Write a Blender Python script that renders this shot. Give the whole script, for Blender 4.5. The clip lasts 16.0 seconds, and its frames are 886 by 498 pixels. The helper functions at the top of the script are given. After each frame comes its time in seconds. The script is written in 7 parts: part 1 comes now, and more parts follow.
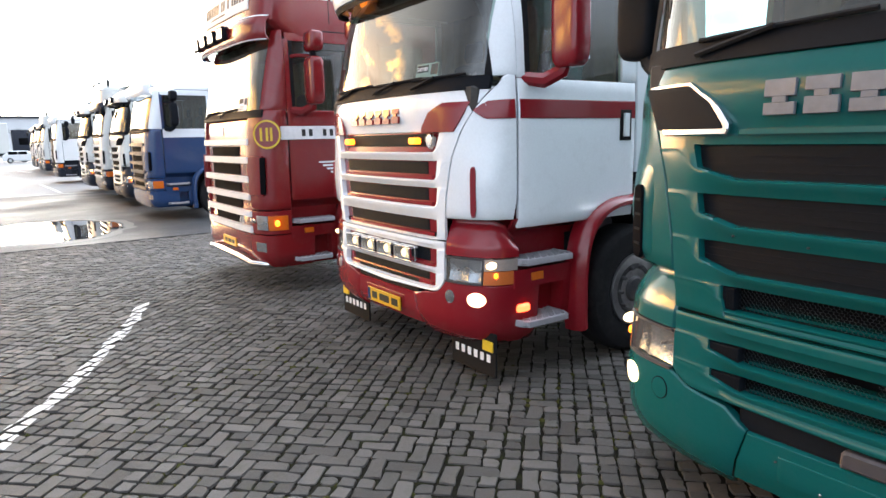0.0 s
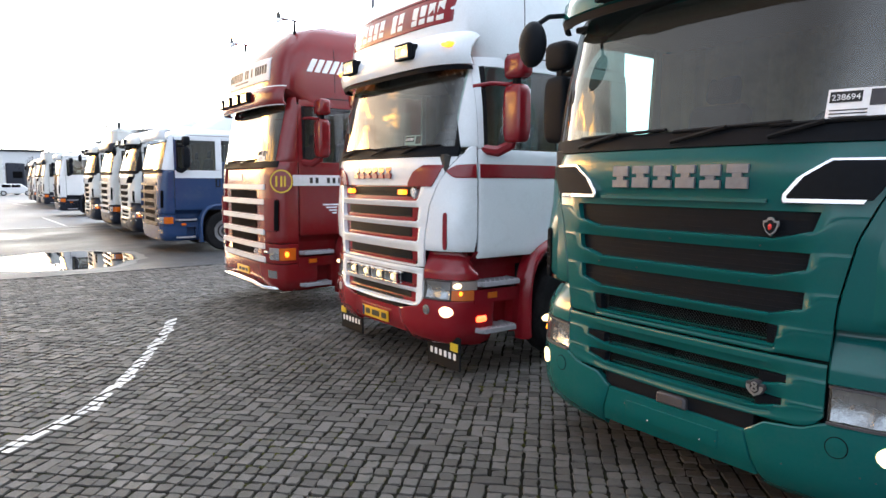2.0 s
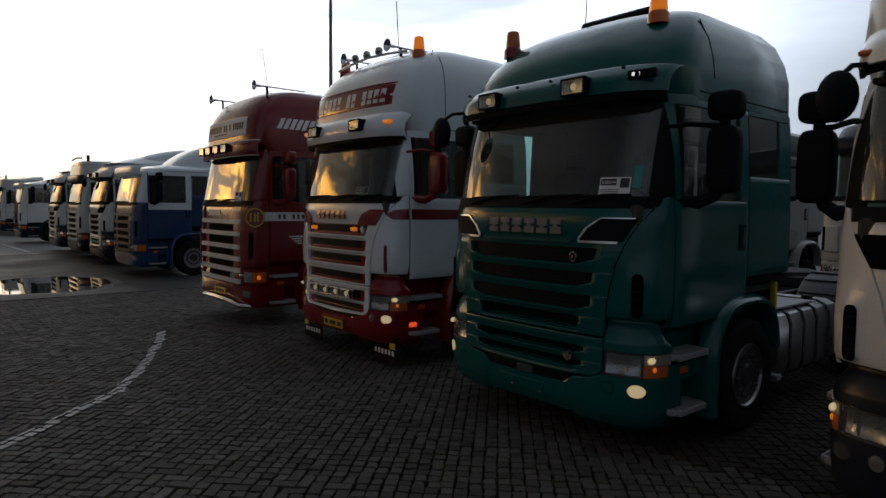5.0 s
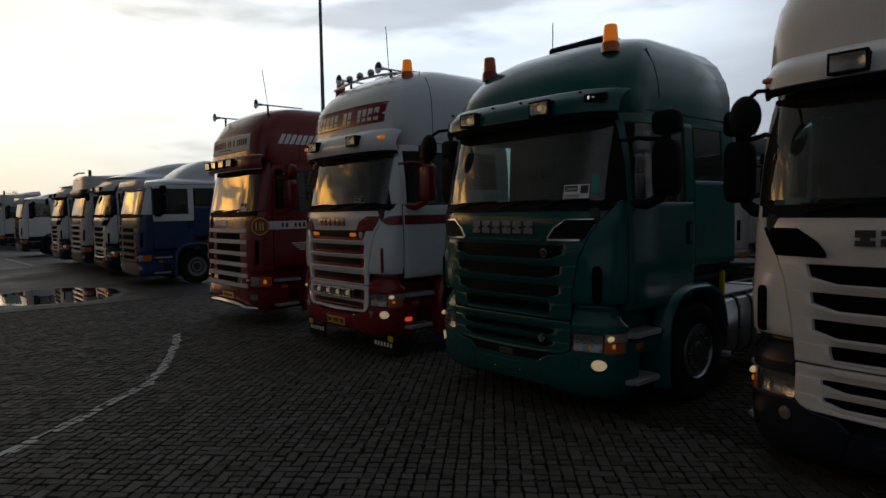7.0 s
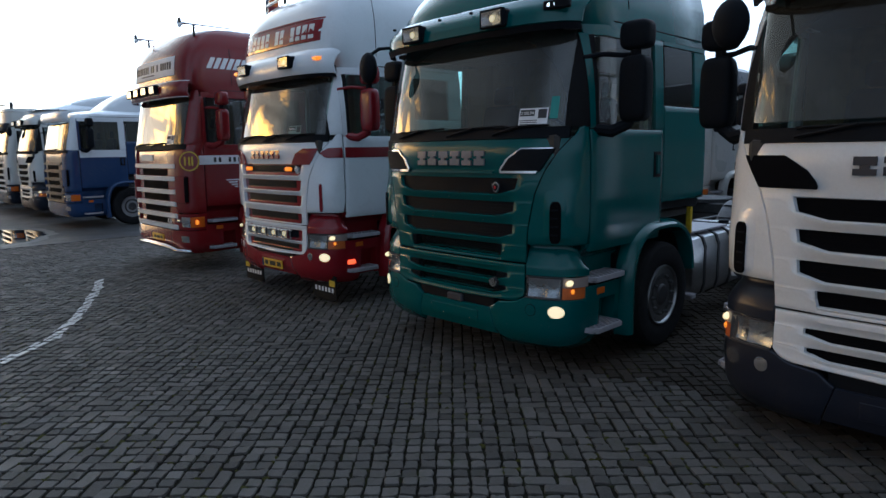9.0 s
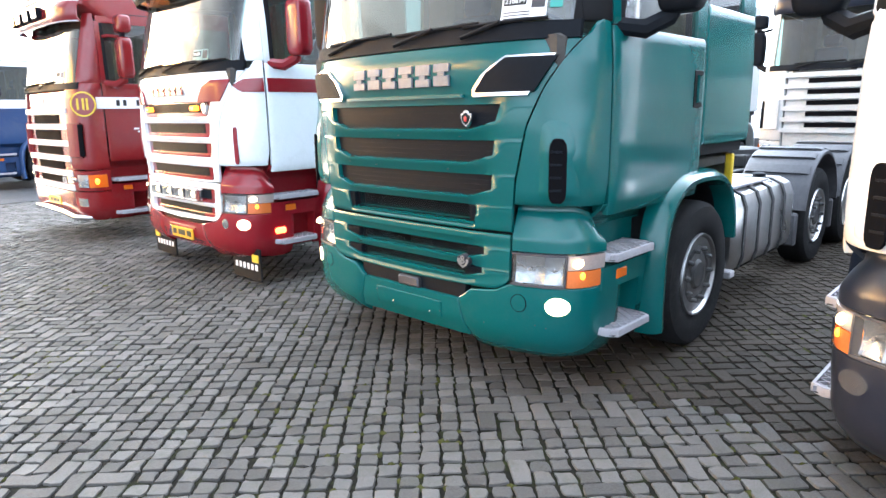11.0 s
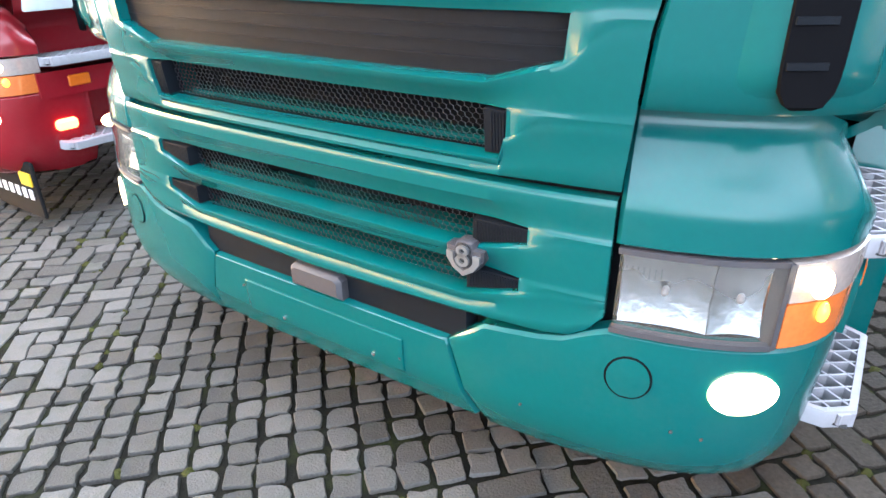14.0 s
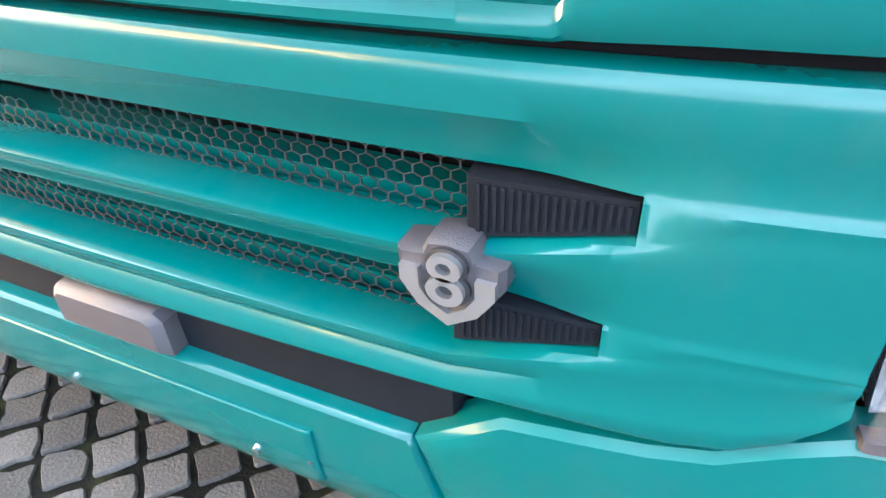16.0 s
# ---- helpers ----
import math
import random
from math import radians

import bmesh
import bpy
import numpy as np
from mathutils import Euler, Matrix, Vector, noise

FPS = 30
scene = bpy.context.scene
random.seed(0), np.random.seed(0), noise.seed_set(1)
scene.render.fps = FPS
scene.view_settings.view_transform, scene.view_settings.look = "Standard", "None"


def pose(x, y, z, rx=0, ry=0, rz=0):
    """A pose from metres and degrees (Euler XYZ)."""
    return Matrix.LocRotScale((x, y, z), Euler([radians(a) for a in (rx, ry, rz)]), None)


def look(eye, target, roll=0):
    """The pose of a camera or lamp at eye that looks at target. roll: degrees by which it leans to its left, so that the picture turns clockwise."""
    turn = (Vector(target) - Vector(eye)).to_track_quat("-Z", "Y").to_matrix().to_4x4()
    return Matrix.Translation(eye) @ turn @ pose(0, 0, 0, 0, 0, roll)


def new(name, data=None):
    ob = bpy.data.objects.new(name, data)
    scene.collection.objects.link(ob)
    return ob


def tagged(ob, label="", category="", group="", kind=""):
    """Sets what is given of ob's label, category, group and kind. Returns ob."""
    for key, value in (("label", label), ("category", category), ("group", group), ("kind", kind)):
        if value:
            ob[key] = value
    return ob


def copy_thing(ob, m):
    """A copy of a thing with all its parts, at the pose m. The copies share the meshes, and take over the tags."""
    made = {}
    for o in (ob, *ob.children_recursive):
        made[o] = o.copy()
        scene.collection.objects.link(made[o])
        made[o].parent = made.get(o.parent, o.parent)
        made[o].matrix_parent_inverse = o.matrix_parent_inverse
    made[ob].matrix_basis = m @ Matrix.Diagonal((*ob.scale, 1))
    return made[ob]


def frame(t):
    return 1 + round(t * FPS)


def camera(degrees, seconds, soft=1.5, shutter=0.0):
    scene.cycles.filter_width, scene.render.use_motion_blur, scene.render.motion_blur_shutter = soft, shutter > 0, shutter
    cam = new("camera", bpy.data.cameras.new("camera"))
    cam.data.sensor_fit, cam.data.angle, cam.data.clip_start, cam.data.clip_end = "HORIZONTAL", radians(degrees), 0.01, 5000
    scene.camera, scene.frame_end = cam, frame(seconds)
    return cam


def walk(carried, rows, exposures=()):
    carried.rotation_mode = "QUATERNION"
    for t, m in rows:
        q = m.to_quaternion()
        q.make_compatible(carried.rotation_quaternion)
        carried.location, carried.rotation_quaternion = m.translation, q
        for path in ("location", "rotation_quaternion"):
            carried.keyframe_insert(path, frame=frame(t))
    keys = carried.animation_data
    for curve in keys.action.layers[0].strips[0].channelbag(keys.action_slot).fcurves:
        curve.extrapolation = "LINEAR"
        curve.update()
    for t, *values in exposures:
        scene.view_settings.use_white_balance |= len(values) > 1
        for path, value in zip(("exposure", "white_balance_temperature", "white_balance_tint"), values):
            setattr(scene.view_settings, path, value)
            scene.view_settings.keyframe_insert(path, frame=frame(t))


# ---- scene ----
cam = camera(69.6, 16.0)
PATH = [
    (0, (0.03, 0.018, 1.773), (1.155, 1.636, 1.432), -1.2),
    (0.5, (-0.147, -0.311, 1.801), (1.07, 1.25, 1.51), -0.1),
    (1, (-0.34, -0.702, 1.805), (0.848, 0.89, 1.567), 0.5),
    (1.5, (-0.535, -0.983, 1.831), (0.609, 0.643, 1.614), 0.5),
    (2, (-0.792, -1.285, 1.868), (0.379, 0.322, 1.657), 0.2),
    (2.5, (-0.975, -1.615, 1.848), (0.196, -0.003, 1.68), 0.8),
    (3, (-1.18, -1.887, 1.908), (-0.019, -0.265, 1.766), 0.3),
    (3.5, (-1.405, -2.176, 1.934), (-0.133, -0.64, 1.787), 0.0),
    (4, (-1.543, -2.475, 1.95), (-0.235, -0.965, 1.854), 0.9),
    (4.2, (-1.604, -2.606, 1.977), (-0.309, -1.086, 1.859), 0.7),
    (6.3, (-2.188, -3.625, 2.087), (-0.918, -2.086, 1.955), 0.3),
    (6.5, (-2.238, -3.687, 2.096), (-0.966, -2.15, 1.962), -0.2),
    (7, (-2.406, -3.809, 2.077), (-1.109, -2.291, 1.959), -1.0),
    (7.5, (-2.394, -3.845, 2.084), (-1.083, -2.342, 1.935), -1.8),
    (8, (-2.305, -3.755, 2.043), (-0.977, -2.269, 1.868), -1.6),
    (8.5, (-2.093, -3.583, 2.015), (-0.727, -2.139, 1.797), -0.4),
    (9, (-1.786, -3.358, 1.973), (-0.411, -1.937, 1.667), -0.9),
    (9.2, (-1.7, -3.246, 1.965), (-0.308, -1.845, 1.648), -0.6),
    (11.3, (-0.143, -1.952, 1.669), (1.282, -0.624, 1.215), -1.0),
    (11.5, (0.01, -1.815, 1.674), (1.435, -0.498, 1.189), -1.3),
    (12, (0.347, -1.437, 1.617), (1.764, -0.138, 1.068), -1.6),
    (12.5, (0.632, -1.103, 1.597), (2.077, 0.142, 0.993), -1.4),
    (13, (0.939, -0.821, 1.56), (2.392, 0.379, 0.889), -1.5),
    (13.5, (1.138, -0.568, 1.524), (2.598, 0.557, 0.748), -2.1),
    (14, (1.359, -0.313, 1.453), (2.838, 0.703, 0.572), -1.0),
    (14.5, (1.59, -0.11, 1.341), (3.096, 0.825, 0.416), 0.2),
    (15, (1.826, 0.072, 1.225), (3.327, 0.921, 0.213), -0.2),
    (15.5, (2.017, 0.206, 1.123), (3.512, 0.969, 0.037), -1.5),
    (16, (2.066, 0.199, 1.13), (3.539, 0.907, -0.023), -2.3),
]
EXPOSURES = [(0.0, -0.02, 6350, 9), (1.5, -0.12, 6350, 9), (3.0, -0.95, 6350, 9), (3.5, -1.65, 6350, 9), (4.2, -2.75, 6350, 9), (6.3, -3.95, 6600, 7), (7.5, -4.05, 6550, 7), (8.2, -3.6, 6050, 6), (9.2, -1.65, 5350, 4),
             (11.3, 1.2, 6050, 7), (12.5, 1.55, 6000, 7), (14.0, 1.65, 5950, 7), (16.0, 2.0, 5750, 7)]
walk(cam, [(t, look(eye, target, roll)) for t, eye, target, roll in PATH], EXPOSURES)

# ---- world and sun ----
SUN_AZ, SUN_EL = -20.0, 9.0          # degrees clockwise from +y, and above the horizon
world = bpy.data.worlds.new("evening_sky")
scene.world = world
world.use_nodes = True
wt = world.node_tree
wt.nodes.clear()


def wn(kind, **values):
    n = wt.nodes.new(kind)
    for k, v in values.items():
        n.inputs[k].default_value = v
    return n


w_out = wn("ShaderNodeOutputWorld")
w_bg = wn("ShaderNodeBackground", Strength=0.5)
w_sky = wn("ShaderNodeTexSky")
w_sky.sky_type, w_sky.sun_disc = "NISHITA", False
w_sky.sun_elevation, w_sky.sun_rotation = radians(SUN_EL), radians(SUN_AZ)
w_sky.air_density, w_sky.dust_density, w_sky.ozone_density = 1.0, 2.5, 2.0
w_tc = wn("ShaderNodeTexCoord")
w_map = wn("ShaderNodeMapping")
w_map.inputs["Scale"].default_value = (1.3, 1.3, 5.0)
w_cl = wn("ShaderNodeTexNoise", Scale=2.0, Detail=7.0, Roughness=0.55)
w_ramp = wn("ShaderNodeValToRGB")
w_ramp.color_ramp.elements[0].position, w_ramp.color_ramp.elements[1].position = 0.36, 0.62
w_ramp.color_ramp.elements[0].color, w_ramp.color_ramp.elements[1].color = (0.75, 0.75, 0.75, 1), (0.97, 0.97, 0.97, 1)
# thin cloud takes over the brightness of the sky behind it, in near white
w_bw = wn("ShaderNodeRGBToBW")
w_tint = wn("ShaderNodeVectorMath")
w_tint.operation = "MULTIPLY"
w_tint.inputs[1].default_value = (0.8, 0.8, 0.84)
w_veil = wn("ShaderNodeVectorMath")
w_veil.operation = "ADD"
# high thin cloud, brightest towards the sun
w_dot = wn("ShaderNodeVectorMath")
w_dot.operation = "DOT_PRODUCT"
w_dot.inputs[1].default_value = Vector((math.sin(radians(35)), math.cos(radians(35)), 0.60)).normalized()
w_lobe = wn("ShaderNodeMapRange")
w_lobe.interpolation_type = "SMOOTHSTEP"
w_lobe.inputs["From Min"].default_value, w_lobe.inputs["From Max"].default_value = 0.0, 1.0
w_lobe.inputs["To Min"].default_value, w_lobe.inputs["To Max"].default_value = 4.3, 20.5
w_grey = wn("ShaderNodeVectorMath")
w_grey.operation = "MULTIPLY"
w_grey.inputs[1].default_value = (0.95, 0.99, 1.06)
wt.links.new(w_tc.outputs["Generated"], w_dot.inputs[0])
wt.links.new(w_dot.outputs["Value"], w_lobe.inputs["Value"])
wt.links.new(w_lobe.outputs[0], w_grey.inputs[0])
wt.links.new(w_grey.outputs[0], w_veil.inputs[1])
w_mix = wn("ShaderNodeMix")
w_mix.data_type = "RGBA"
wt.links.new(w_sky.outputs["Color"], w_bw.inputs["Color"])
wt.links.new(w_bw.outputs["Val"], w_tint.inputs[0])
wt.links.new(w_tc.outputs["Generated"], w_map.inputs["Vector"])
wt.links.new(w_map.outputs["Vector"], w_cl.inputs["Vector"])
wt.links.new(w_cl.outputs["Fac"], w_ramp.inputs["Fac"])
# the cloud thins out towards the horizon
w_sep = wn("ShaderNodeSeparateXYZ")
w_low = wn("ShaderNodeMapRange")
w_low.inputs["From Min"].default_value, w_low.inputs["From Max"].default_value = 0.02, 0.16
w_low.inputs["To Min"].default_value, w_low.inputs["To Max"].default_value = 0.6, 1.0
w_fac = wn("ShaderNodeMath")
w_fac.operation = "MULTIPLY"
wt.links.new(w_tc.outputs["Generated"], w_sep.inputs[0])
wt.links.new(w_sep.outputs["Z"], w_low.inputs["Value"])
wt.links.new(w_ramp.outputs["Color"], w_fac.inputs[0])
wt.links.new(w_low.outputs[0], w_fac.inputs[1])
wt.links.new(w_fac.outputs[0], w_mix.inputs["Factor"])
wt.links.new(w_sky.outputs["Color"], w_mix.inputs["A"])
wt.links.new(w_tint.outputs[0], w_veil.inputs[0])
wt.links.new(w_veil.outputs[0], w_mix.inputs["B"])
# golden light under the cloud bank round the low sun: a band along the horizon, broken by cloud, brightest near the sun
def wmath(op, a, b=None, clamp=False):
    n = wt.nodes.new("ShaderNodeMath")
    n.operation, n.use_clamp = op, clamp
    for k, v in enumerate((a, b)):
        if v is None:
            continue
        if isinstance(v, (int, float)):
            n.inputs[k].default_value = v
        else:
            wt.links.new(v, n.inputs[k])
    return n.outputs[0]


def wramp(value, lo, hi, out_lo=0.0, out_hi=1.0):
    n = wt.nodes.new("ShaderNodeMapRange")
    n.interpolation_type = "SMOOTHSTEP"
    for key, v in (("From Min", lo), ("From Max", hi), ("To Min", out_lo), ("To Max", out_hi)):
        n.inputs[key].default_value = v
    wt.links.new(value, n.inputs["Value"])
    return n.outputs[0]


def wtowards(az, el):
    """How near a direction lies to the one at that azimuth and elevation, as a cosine."""
    n = wt.nodes.new("ShaderNodeVectorMath")
    n.operation = "DOT_PRODUCT"
    n.inputs[1].default_value = (math.sin(radians(az)) * math.cos(radians(el)), math.cos(radians(az)) * math.cos(radians(el)), math.sin(radians(el)))
    wt.links.new(w_tc.outputs["Generated"], n.inputs[0])
    return n.outputs["Value"]


def wscale(vector, factor):
    n = wt.nodes.new("ShaderNodeVectorMath")
    n.operation = "SCALE"
    if isinstance(vector, tuple):
        n.inputs[0].default_value = vector
    else:
        wt.links.new(vector, n.inputs[0])
    wt.links.new(factor, n.inputs["Scale"])
    return n.outputs[0]


w_gmap = wn("ShaderNodeMapping")
w_gmap.inputs["Scale"].default_value = (1.0, 1.0, 2.2)
w_gmap.inputs["Location"].default_value = (0.3, 1.7, 0.0)
w_gcl = wn("ShaderNodeTexNoise", Scale=7.0, Detail=6.0, Roughness=0.6)
wt.links.new(w_tc.outputs["Generated"], w_gmap.inputs["Vector"])
wt.links.new(w_gmap.outputs["Vector"], w_gcl.inputs["Vector"])
w_patch = wramp(w_gcl.outputs["Fac"], 0.48, 0.63, 0.05, 1.0)
w_rise = wmath("MULTIPLY", wramp(w_sep.outputs["Z"], 0.20, 0.29, 1.0, 0.0), wramp(w_sep.outputs["Z"], 0.07, 0.13))
w_band = wmath("MULTIPLY", w_rise, wramp(wtowards(-32.0, 11.0), 0.72, 0.96))
w_core = wramp(wtowards(SUN_AZ, SUN_EL + 2.0), 0.972, 0.998)
w_glow = wmath("MULTIPLY", wmath("ADD", wmath("MULTIPLY", w_band, 66.0), wmath("MULTIPLY", w_core, 110.0)), w_patch)
w_gold = wscale((1.0, 0.47, 0.06), w_glow)
w_sum = wn("ShaderNodeVectorMath")
w_sum.operation = "ADD"
wt.links.new(w_gold, w_sum.inputs[1])
# grey clouds drifting below the thin veil
w_map2 = wn("ShaderNodeMapping")
w_map2.inputs["Scale"].default_value = (1.0, 1.0, 4.5)
w_map2.inputs["Location"].default_value = (3.1, 0.4, 0.2)
w_cl2 = wn("ShaderNodeTexNoise", Scale=2.2, Detail=5.0, Roughness=0.5)
w_shade = wn("ShaderNodeMapRange")
w_shade.interpolation_type = "SMOOTHSTEP"
w_shade.inputs["From Min"].default_value, w_shade.inputs["From Max"].default_value = 0.55, 0.68
w_shade.inputs["To Min"].default_value, w_shade.inputs["To Max"].default_value = 1.0, 0.62
w_cloudy = wn("ShaderNodeVectorMath")
w_cloudy.operation = "SCALE"
wt.links.new(w_tc.outputs["Generated"], w_map2.inputs["Vector"])
wt.links.new(w_map2.outputs["Vector"], w_cl2.inputs["Vector"])
wt.links.new(w_cl2.outputs["Fac"], w_shade.inputs["Value"])
# a bank of heavy cloud in the west, above the strip of clear sky
w_west = wn("ShaderNodeVectorMath")
w_west.operation = "DOT_PRODUCT"
w_west.inputs[1].default_value = Vector((math.sin(radians(-43)), math.cos(radians(-43)), 0.47)).normalized()
w_bank = wn("ShaderNodeMapRange")
w_bank.interpolation_type = "SMOOTHSTEP"
w_bank.inputs["From Min"].default_value, w_bank.inputs["From Max"].default_value = 0.68, 0.91
w_bank.inputs["To Min"].default_value, w_bank.inputs["To Max"].default_value = 1.0, 0.24
w_dim = wn("ShaderNodeVectorMath")
w_dim.operation = "SCALE"
wt.links.new(w_tc.outputs["Generated"], w_west.inputs[0])
wt.links.new(w_west.outputs["Value"], w_bank.inputs["Value"])
wt.links.new(w_mix.outputs["Result"], w_dim.inputs[0])
# the zenith and the sky away from the sunset are dimmer; the sky above the row is the brightest, and warmer towards the sun
w_zen = wramp(w_sep.outputs["Z"], 0.45, 0.9, 1.0, 0.74)
w_east = wmath("SUBTRACT", 1.0, wmath("MULTIPLY", wramp(wtowards(140.0, 10.0), 0.0, 0.75, 0.0, 0.78), wramp(w_sep.outputs["Z"], 0.12, 0.36, 1.0, 0.0)))
w_ahead = wramp(wtowards(35.0, 6.0), 0.72, 0.93, 1.0, 1.75)
wt.links.new(wmath("MULTIPLY", wmath("MULTIPLY", w_bank.outputs[0], w_zen), wmath("MULTIPLY", w_east, w_ahead)), w_dim.inputs["Scale"])
wt.links.new(w_dim.outputs[0], w_sum.inputs[0])
wt.links.new(w_sum.outputs[0], w_cloudy.inputs[0])
wt.links.new(w_shade.outputs[0], w_cloudy.inputs["Scale"])
w_warm = wn("ShaderNodeMix")
w_warm.data_type = "RGBA"
w_warm.inputs["A"].default_value, w_warm.inputs["B"].default_value = (0.94, 0.995, 1.08, 1), (1.05, 0.99, 0.86, 1)
wt.links.new(wramp(wtowards(-12.0, 8.0), 0.62, 0.97), w_warm.inputs["Factor"])
w_hue = wn("ShaderNodeVectorMath")
w_hue.operation = "MULTIPLY"
wt.links.new(w_cloudy.outputs[0], w_hue.inputs[0])
wt.links.new(w_warm.outputs["Result"], w_hue.inputs[1])
wt.links.new(w_hue.outputs[0], w_bg.inputs["Color"])
wt.links.new(w_bg.outputs["Background"], w_out.inputs["Surface"])

sun_data = bpy.data.lights.new("sun", "SUN")
sun_data.energy, sun_data.angle, sun_data.color = 0.1, radians(10), (1.0, 0.74, 0.46)
sun = new("sun", sun_data)
sd = Vector((math.sin(radians(SUN_AZ)) * math.cos(radians(SUN_EL)), math.cos(radians(SUN_AZ)) * math.cos(radians(SUN_EL)), math.sin(radians(SUN_EL))))
sun.matrix_world = look(sd * 60, (0, 0, 0))


# ---- materials ----
def material(name, rgb, rough=0.5, metal=0.0, vary=0.12, grain=30.0, stain=1.5, bump=0.0, bump_scale=200.0, coat=0.0, emit=None, emit_strength=0.0,
             per_piece=0.0, dirt=None, dirt_amount=0.0, trans=0.0, ior=1.45, rough_vary=0.08, coat_rough=0.05):
    m = bpy.data.materials.new(name)
    m.use_nodes = True
    t = m.node_tree
    b = t.nodes["Principled BSDF"]
    b.inputs["Metallic"].default_value = metal
    b.inputs["IOR"].default_value = ior
    b.inputs["Coat Weight"].default_value = coat
    b.inputs["Coat Roughness"].default_value = coat_rough
    b.inputs["Transmission Weight"].default_value = trans
    tc = t.nodes.new("ShaderNodeTexCoord")
    n1, n2 = t.nodes.new("ShaderNodeTexNoise"), t.nodes.new("ShaderNodeTexNoise")
    n1.inputs["Scale"].default_value, n1.inputs["Detail"].default_value = grain, 5.0
    n2.inputs["Scale"].default_value, n2.inputs["Detail"].default_value = stain, 4.0
    add = t.nodes.new("ShaderNodeMath")
    add.operation = "ADD"
    for n, sock in ((n1, 0), (n2, 1)):
        t.links.new(tc.outputs["Object"], n.inputs["Vector"])
        t.links.new(n.outputs["Fac"], add.inputs[sock])
    value = add.outputs[0]
    if per_piece:
        oi = t.nodes.new("ShaderNodeObjectInfo")
        ge = t.nodes.new("ShaderNodeNewGeometry")
        s1 = t.nodes.new("ShaderNodeMath")
        s1.operation = "ADD"
        t.links.new(oi.outputs["Random"], s1.inputs[0])
        t.links.new(ge.outputs["Random Per Island"], s1.inputs[1])
        s2 = t.nodes.new("ShaderNodeMath")
        s2.operation = "FRACT"
        t.links.new(s1.outputs[0], s2.inputs[0])
        s3 = t.nodes.new("ShaderNodeMath")
        s3.operation = "MULTIPLY_ADD"
        s3.inputs[1].default_value = per_piece
        t.links.new(s2.outputs[0], s3.inputs[0])
        t.links.new(value, s3.inputs[2])
        value = s3.outputs[0]
    rng = t.nodes.new("ShaderNodeMapRange")
    rng.inputs["From Min"].default_value, rng.inputs["From Max"].default_value = 0.6, 1.4 + per_piece
    rng.inputs["To Min"].default_value, rng.inputs["To Max"].default_value = 1 - vary, 1 + vary
    t.links.new(value, rng.inputs["Value"])
    mul = t.nodes.new("ShaderNodeVectorMath")
    mul.operation = "SCALE"
    mul.inputs[0].default_value = rgb
    t.links.new(rng.outputs[0], mul.inputs["Scale"])
    colour = mul.outputs[0]
    if dirt:
        n3 = t.nodes.new("ShaderNodeTexNoise")
        n3.inputs["Scale"].default_value, n3.inputs["Detail"].default_value, n3.inputs["Roughness"].default_value = 6.0, 8.0, 0.7
        t.links.new(tc.outputs["Object"], n3.inputs["Vector"])
        r3 = t.nodes.new("ShaderNodeMapRange")
        r3.inputs["From Min"].default_value, r3.inputs["From Max"].default_value = 0.5, 0.75
        r3.inputs["To Max"].default_value = dirt_amount
        t.links.new(n3.outputs["Fac"], r3.inputs["Value"])
        mx = t.nodes.new("ShaderNodeMix")
        mx.data_type = "RGBA"
        mx.inputs["B"].default_value = (*dirt, 1)
        t.links.new(r3.outputs[0], mx.inputs["Factor"])
        t.links.new(colour, mx.inputs["A"])
        colour = mx.outputs["Result"]
    t.links.new(colour, b.inputs["Base Color"])
    rr = t.nodes.new("ShaderNodeMapRange")
    rr.inputs["From Min"].default_value, rr.inputs["From Max"].default_value = 0.3, 0.7
    rr.inputs["To Min"].default_value, rr.inputs["To Max"].default_value = max(0.01, rough - rough_vary), min(1, rough + rough_vary)
    t.links.new(n2.outputs["Fac"], rr.inputs["Value"])
    t.links.new(rr.outputs[0], b.inputs["Roughness"])
    if bump:
        nb = t.nodes.new("ShaderNodeTexNoise")
        nb.inputs["Scale"].default_value, nb.inputs["Detail"].default_value = bump_scale, 4.0
        t.links.new(tc.outputs["Object"], nb.inputs["Vector"])
        bp = t.nodes.new("ShaderNodeBump")
        bp.inputs["Strength"].default_value, bp.inputs["Distance"].default_value = bump, 0.004
        t.links.new(nb.outputs["Fac"], bp.inputs["Height"])
        t.links.new(bp.outputs["Normal"], b.inputs["Normal"])
    if emit:
        b.inputs["Emission Color"].default_value = (*emit, 1)
        b.inputs["Emission Strength"].default_value = emit_strength
    return m


def paint(name, rgb, rough=0.20, dirt_amount=0.10, coat=0.2, ior=1.45):
    return material(name, rgb, rough, 0.0, 0.05, 60.0, 1.2, 0.0, 200, coat=coat, dirt=(0.16, 0.14, 0.11), dirt_amount=dirt_amount, ior=ior, rough_vary=0.05, coat_rough=0.09)


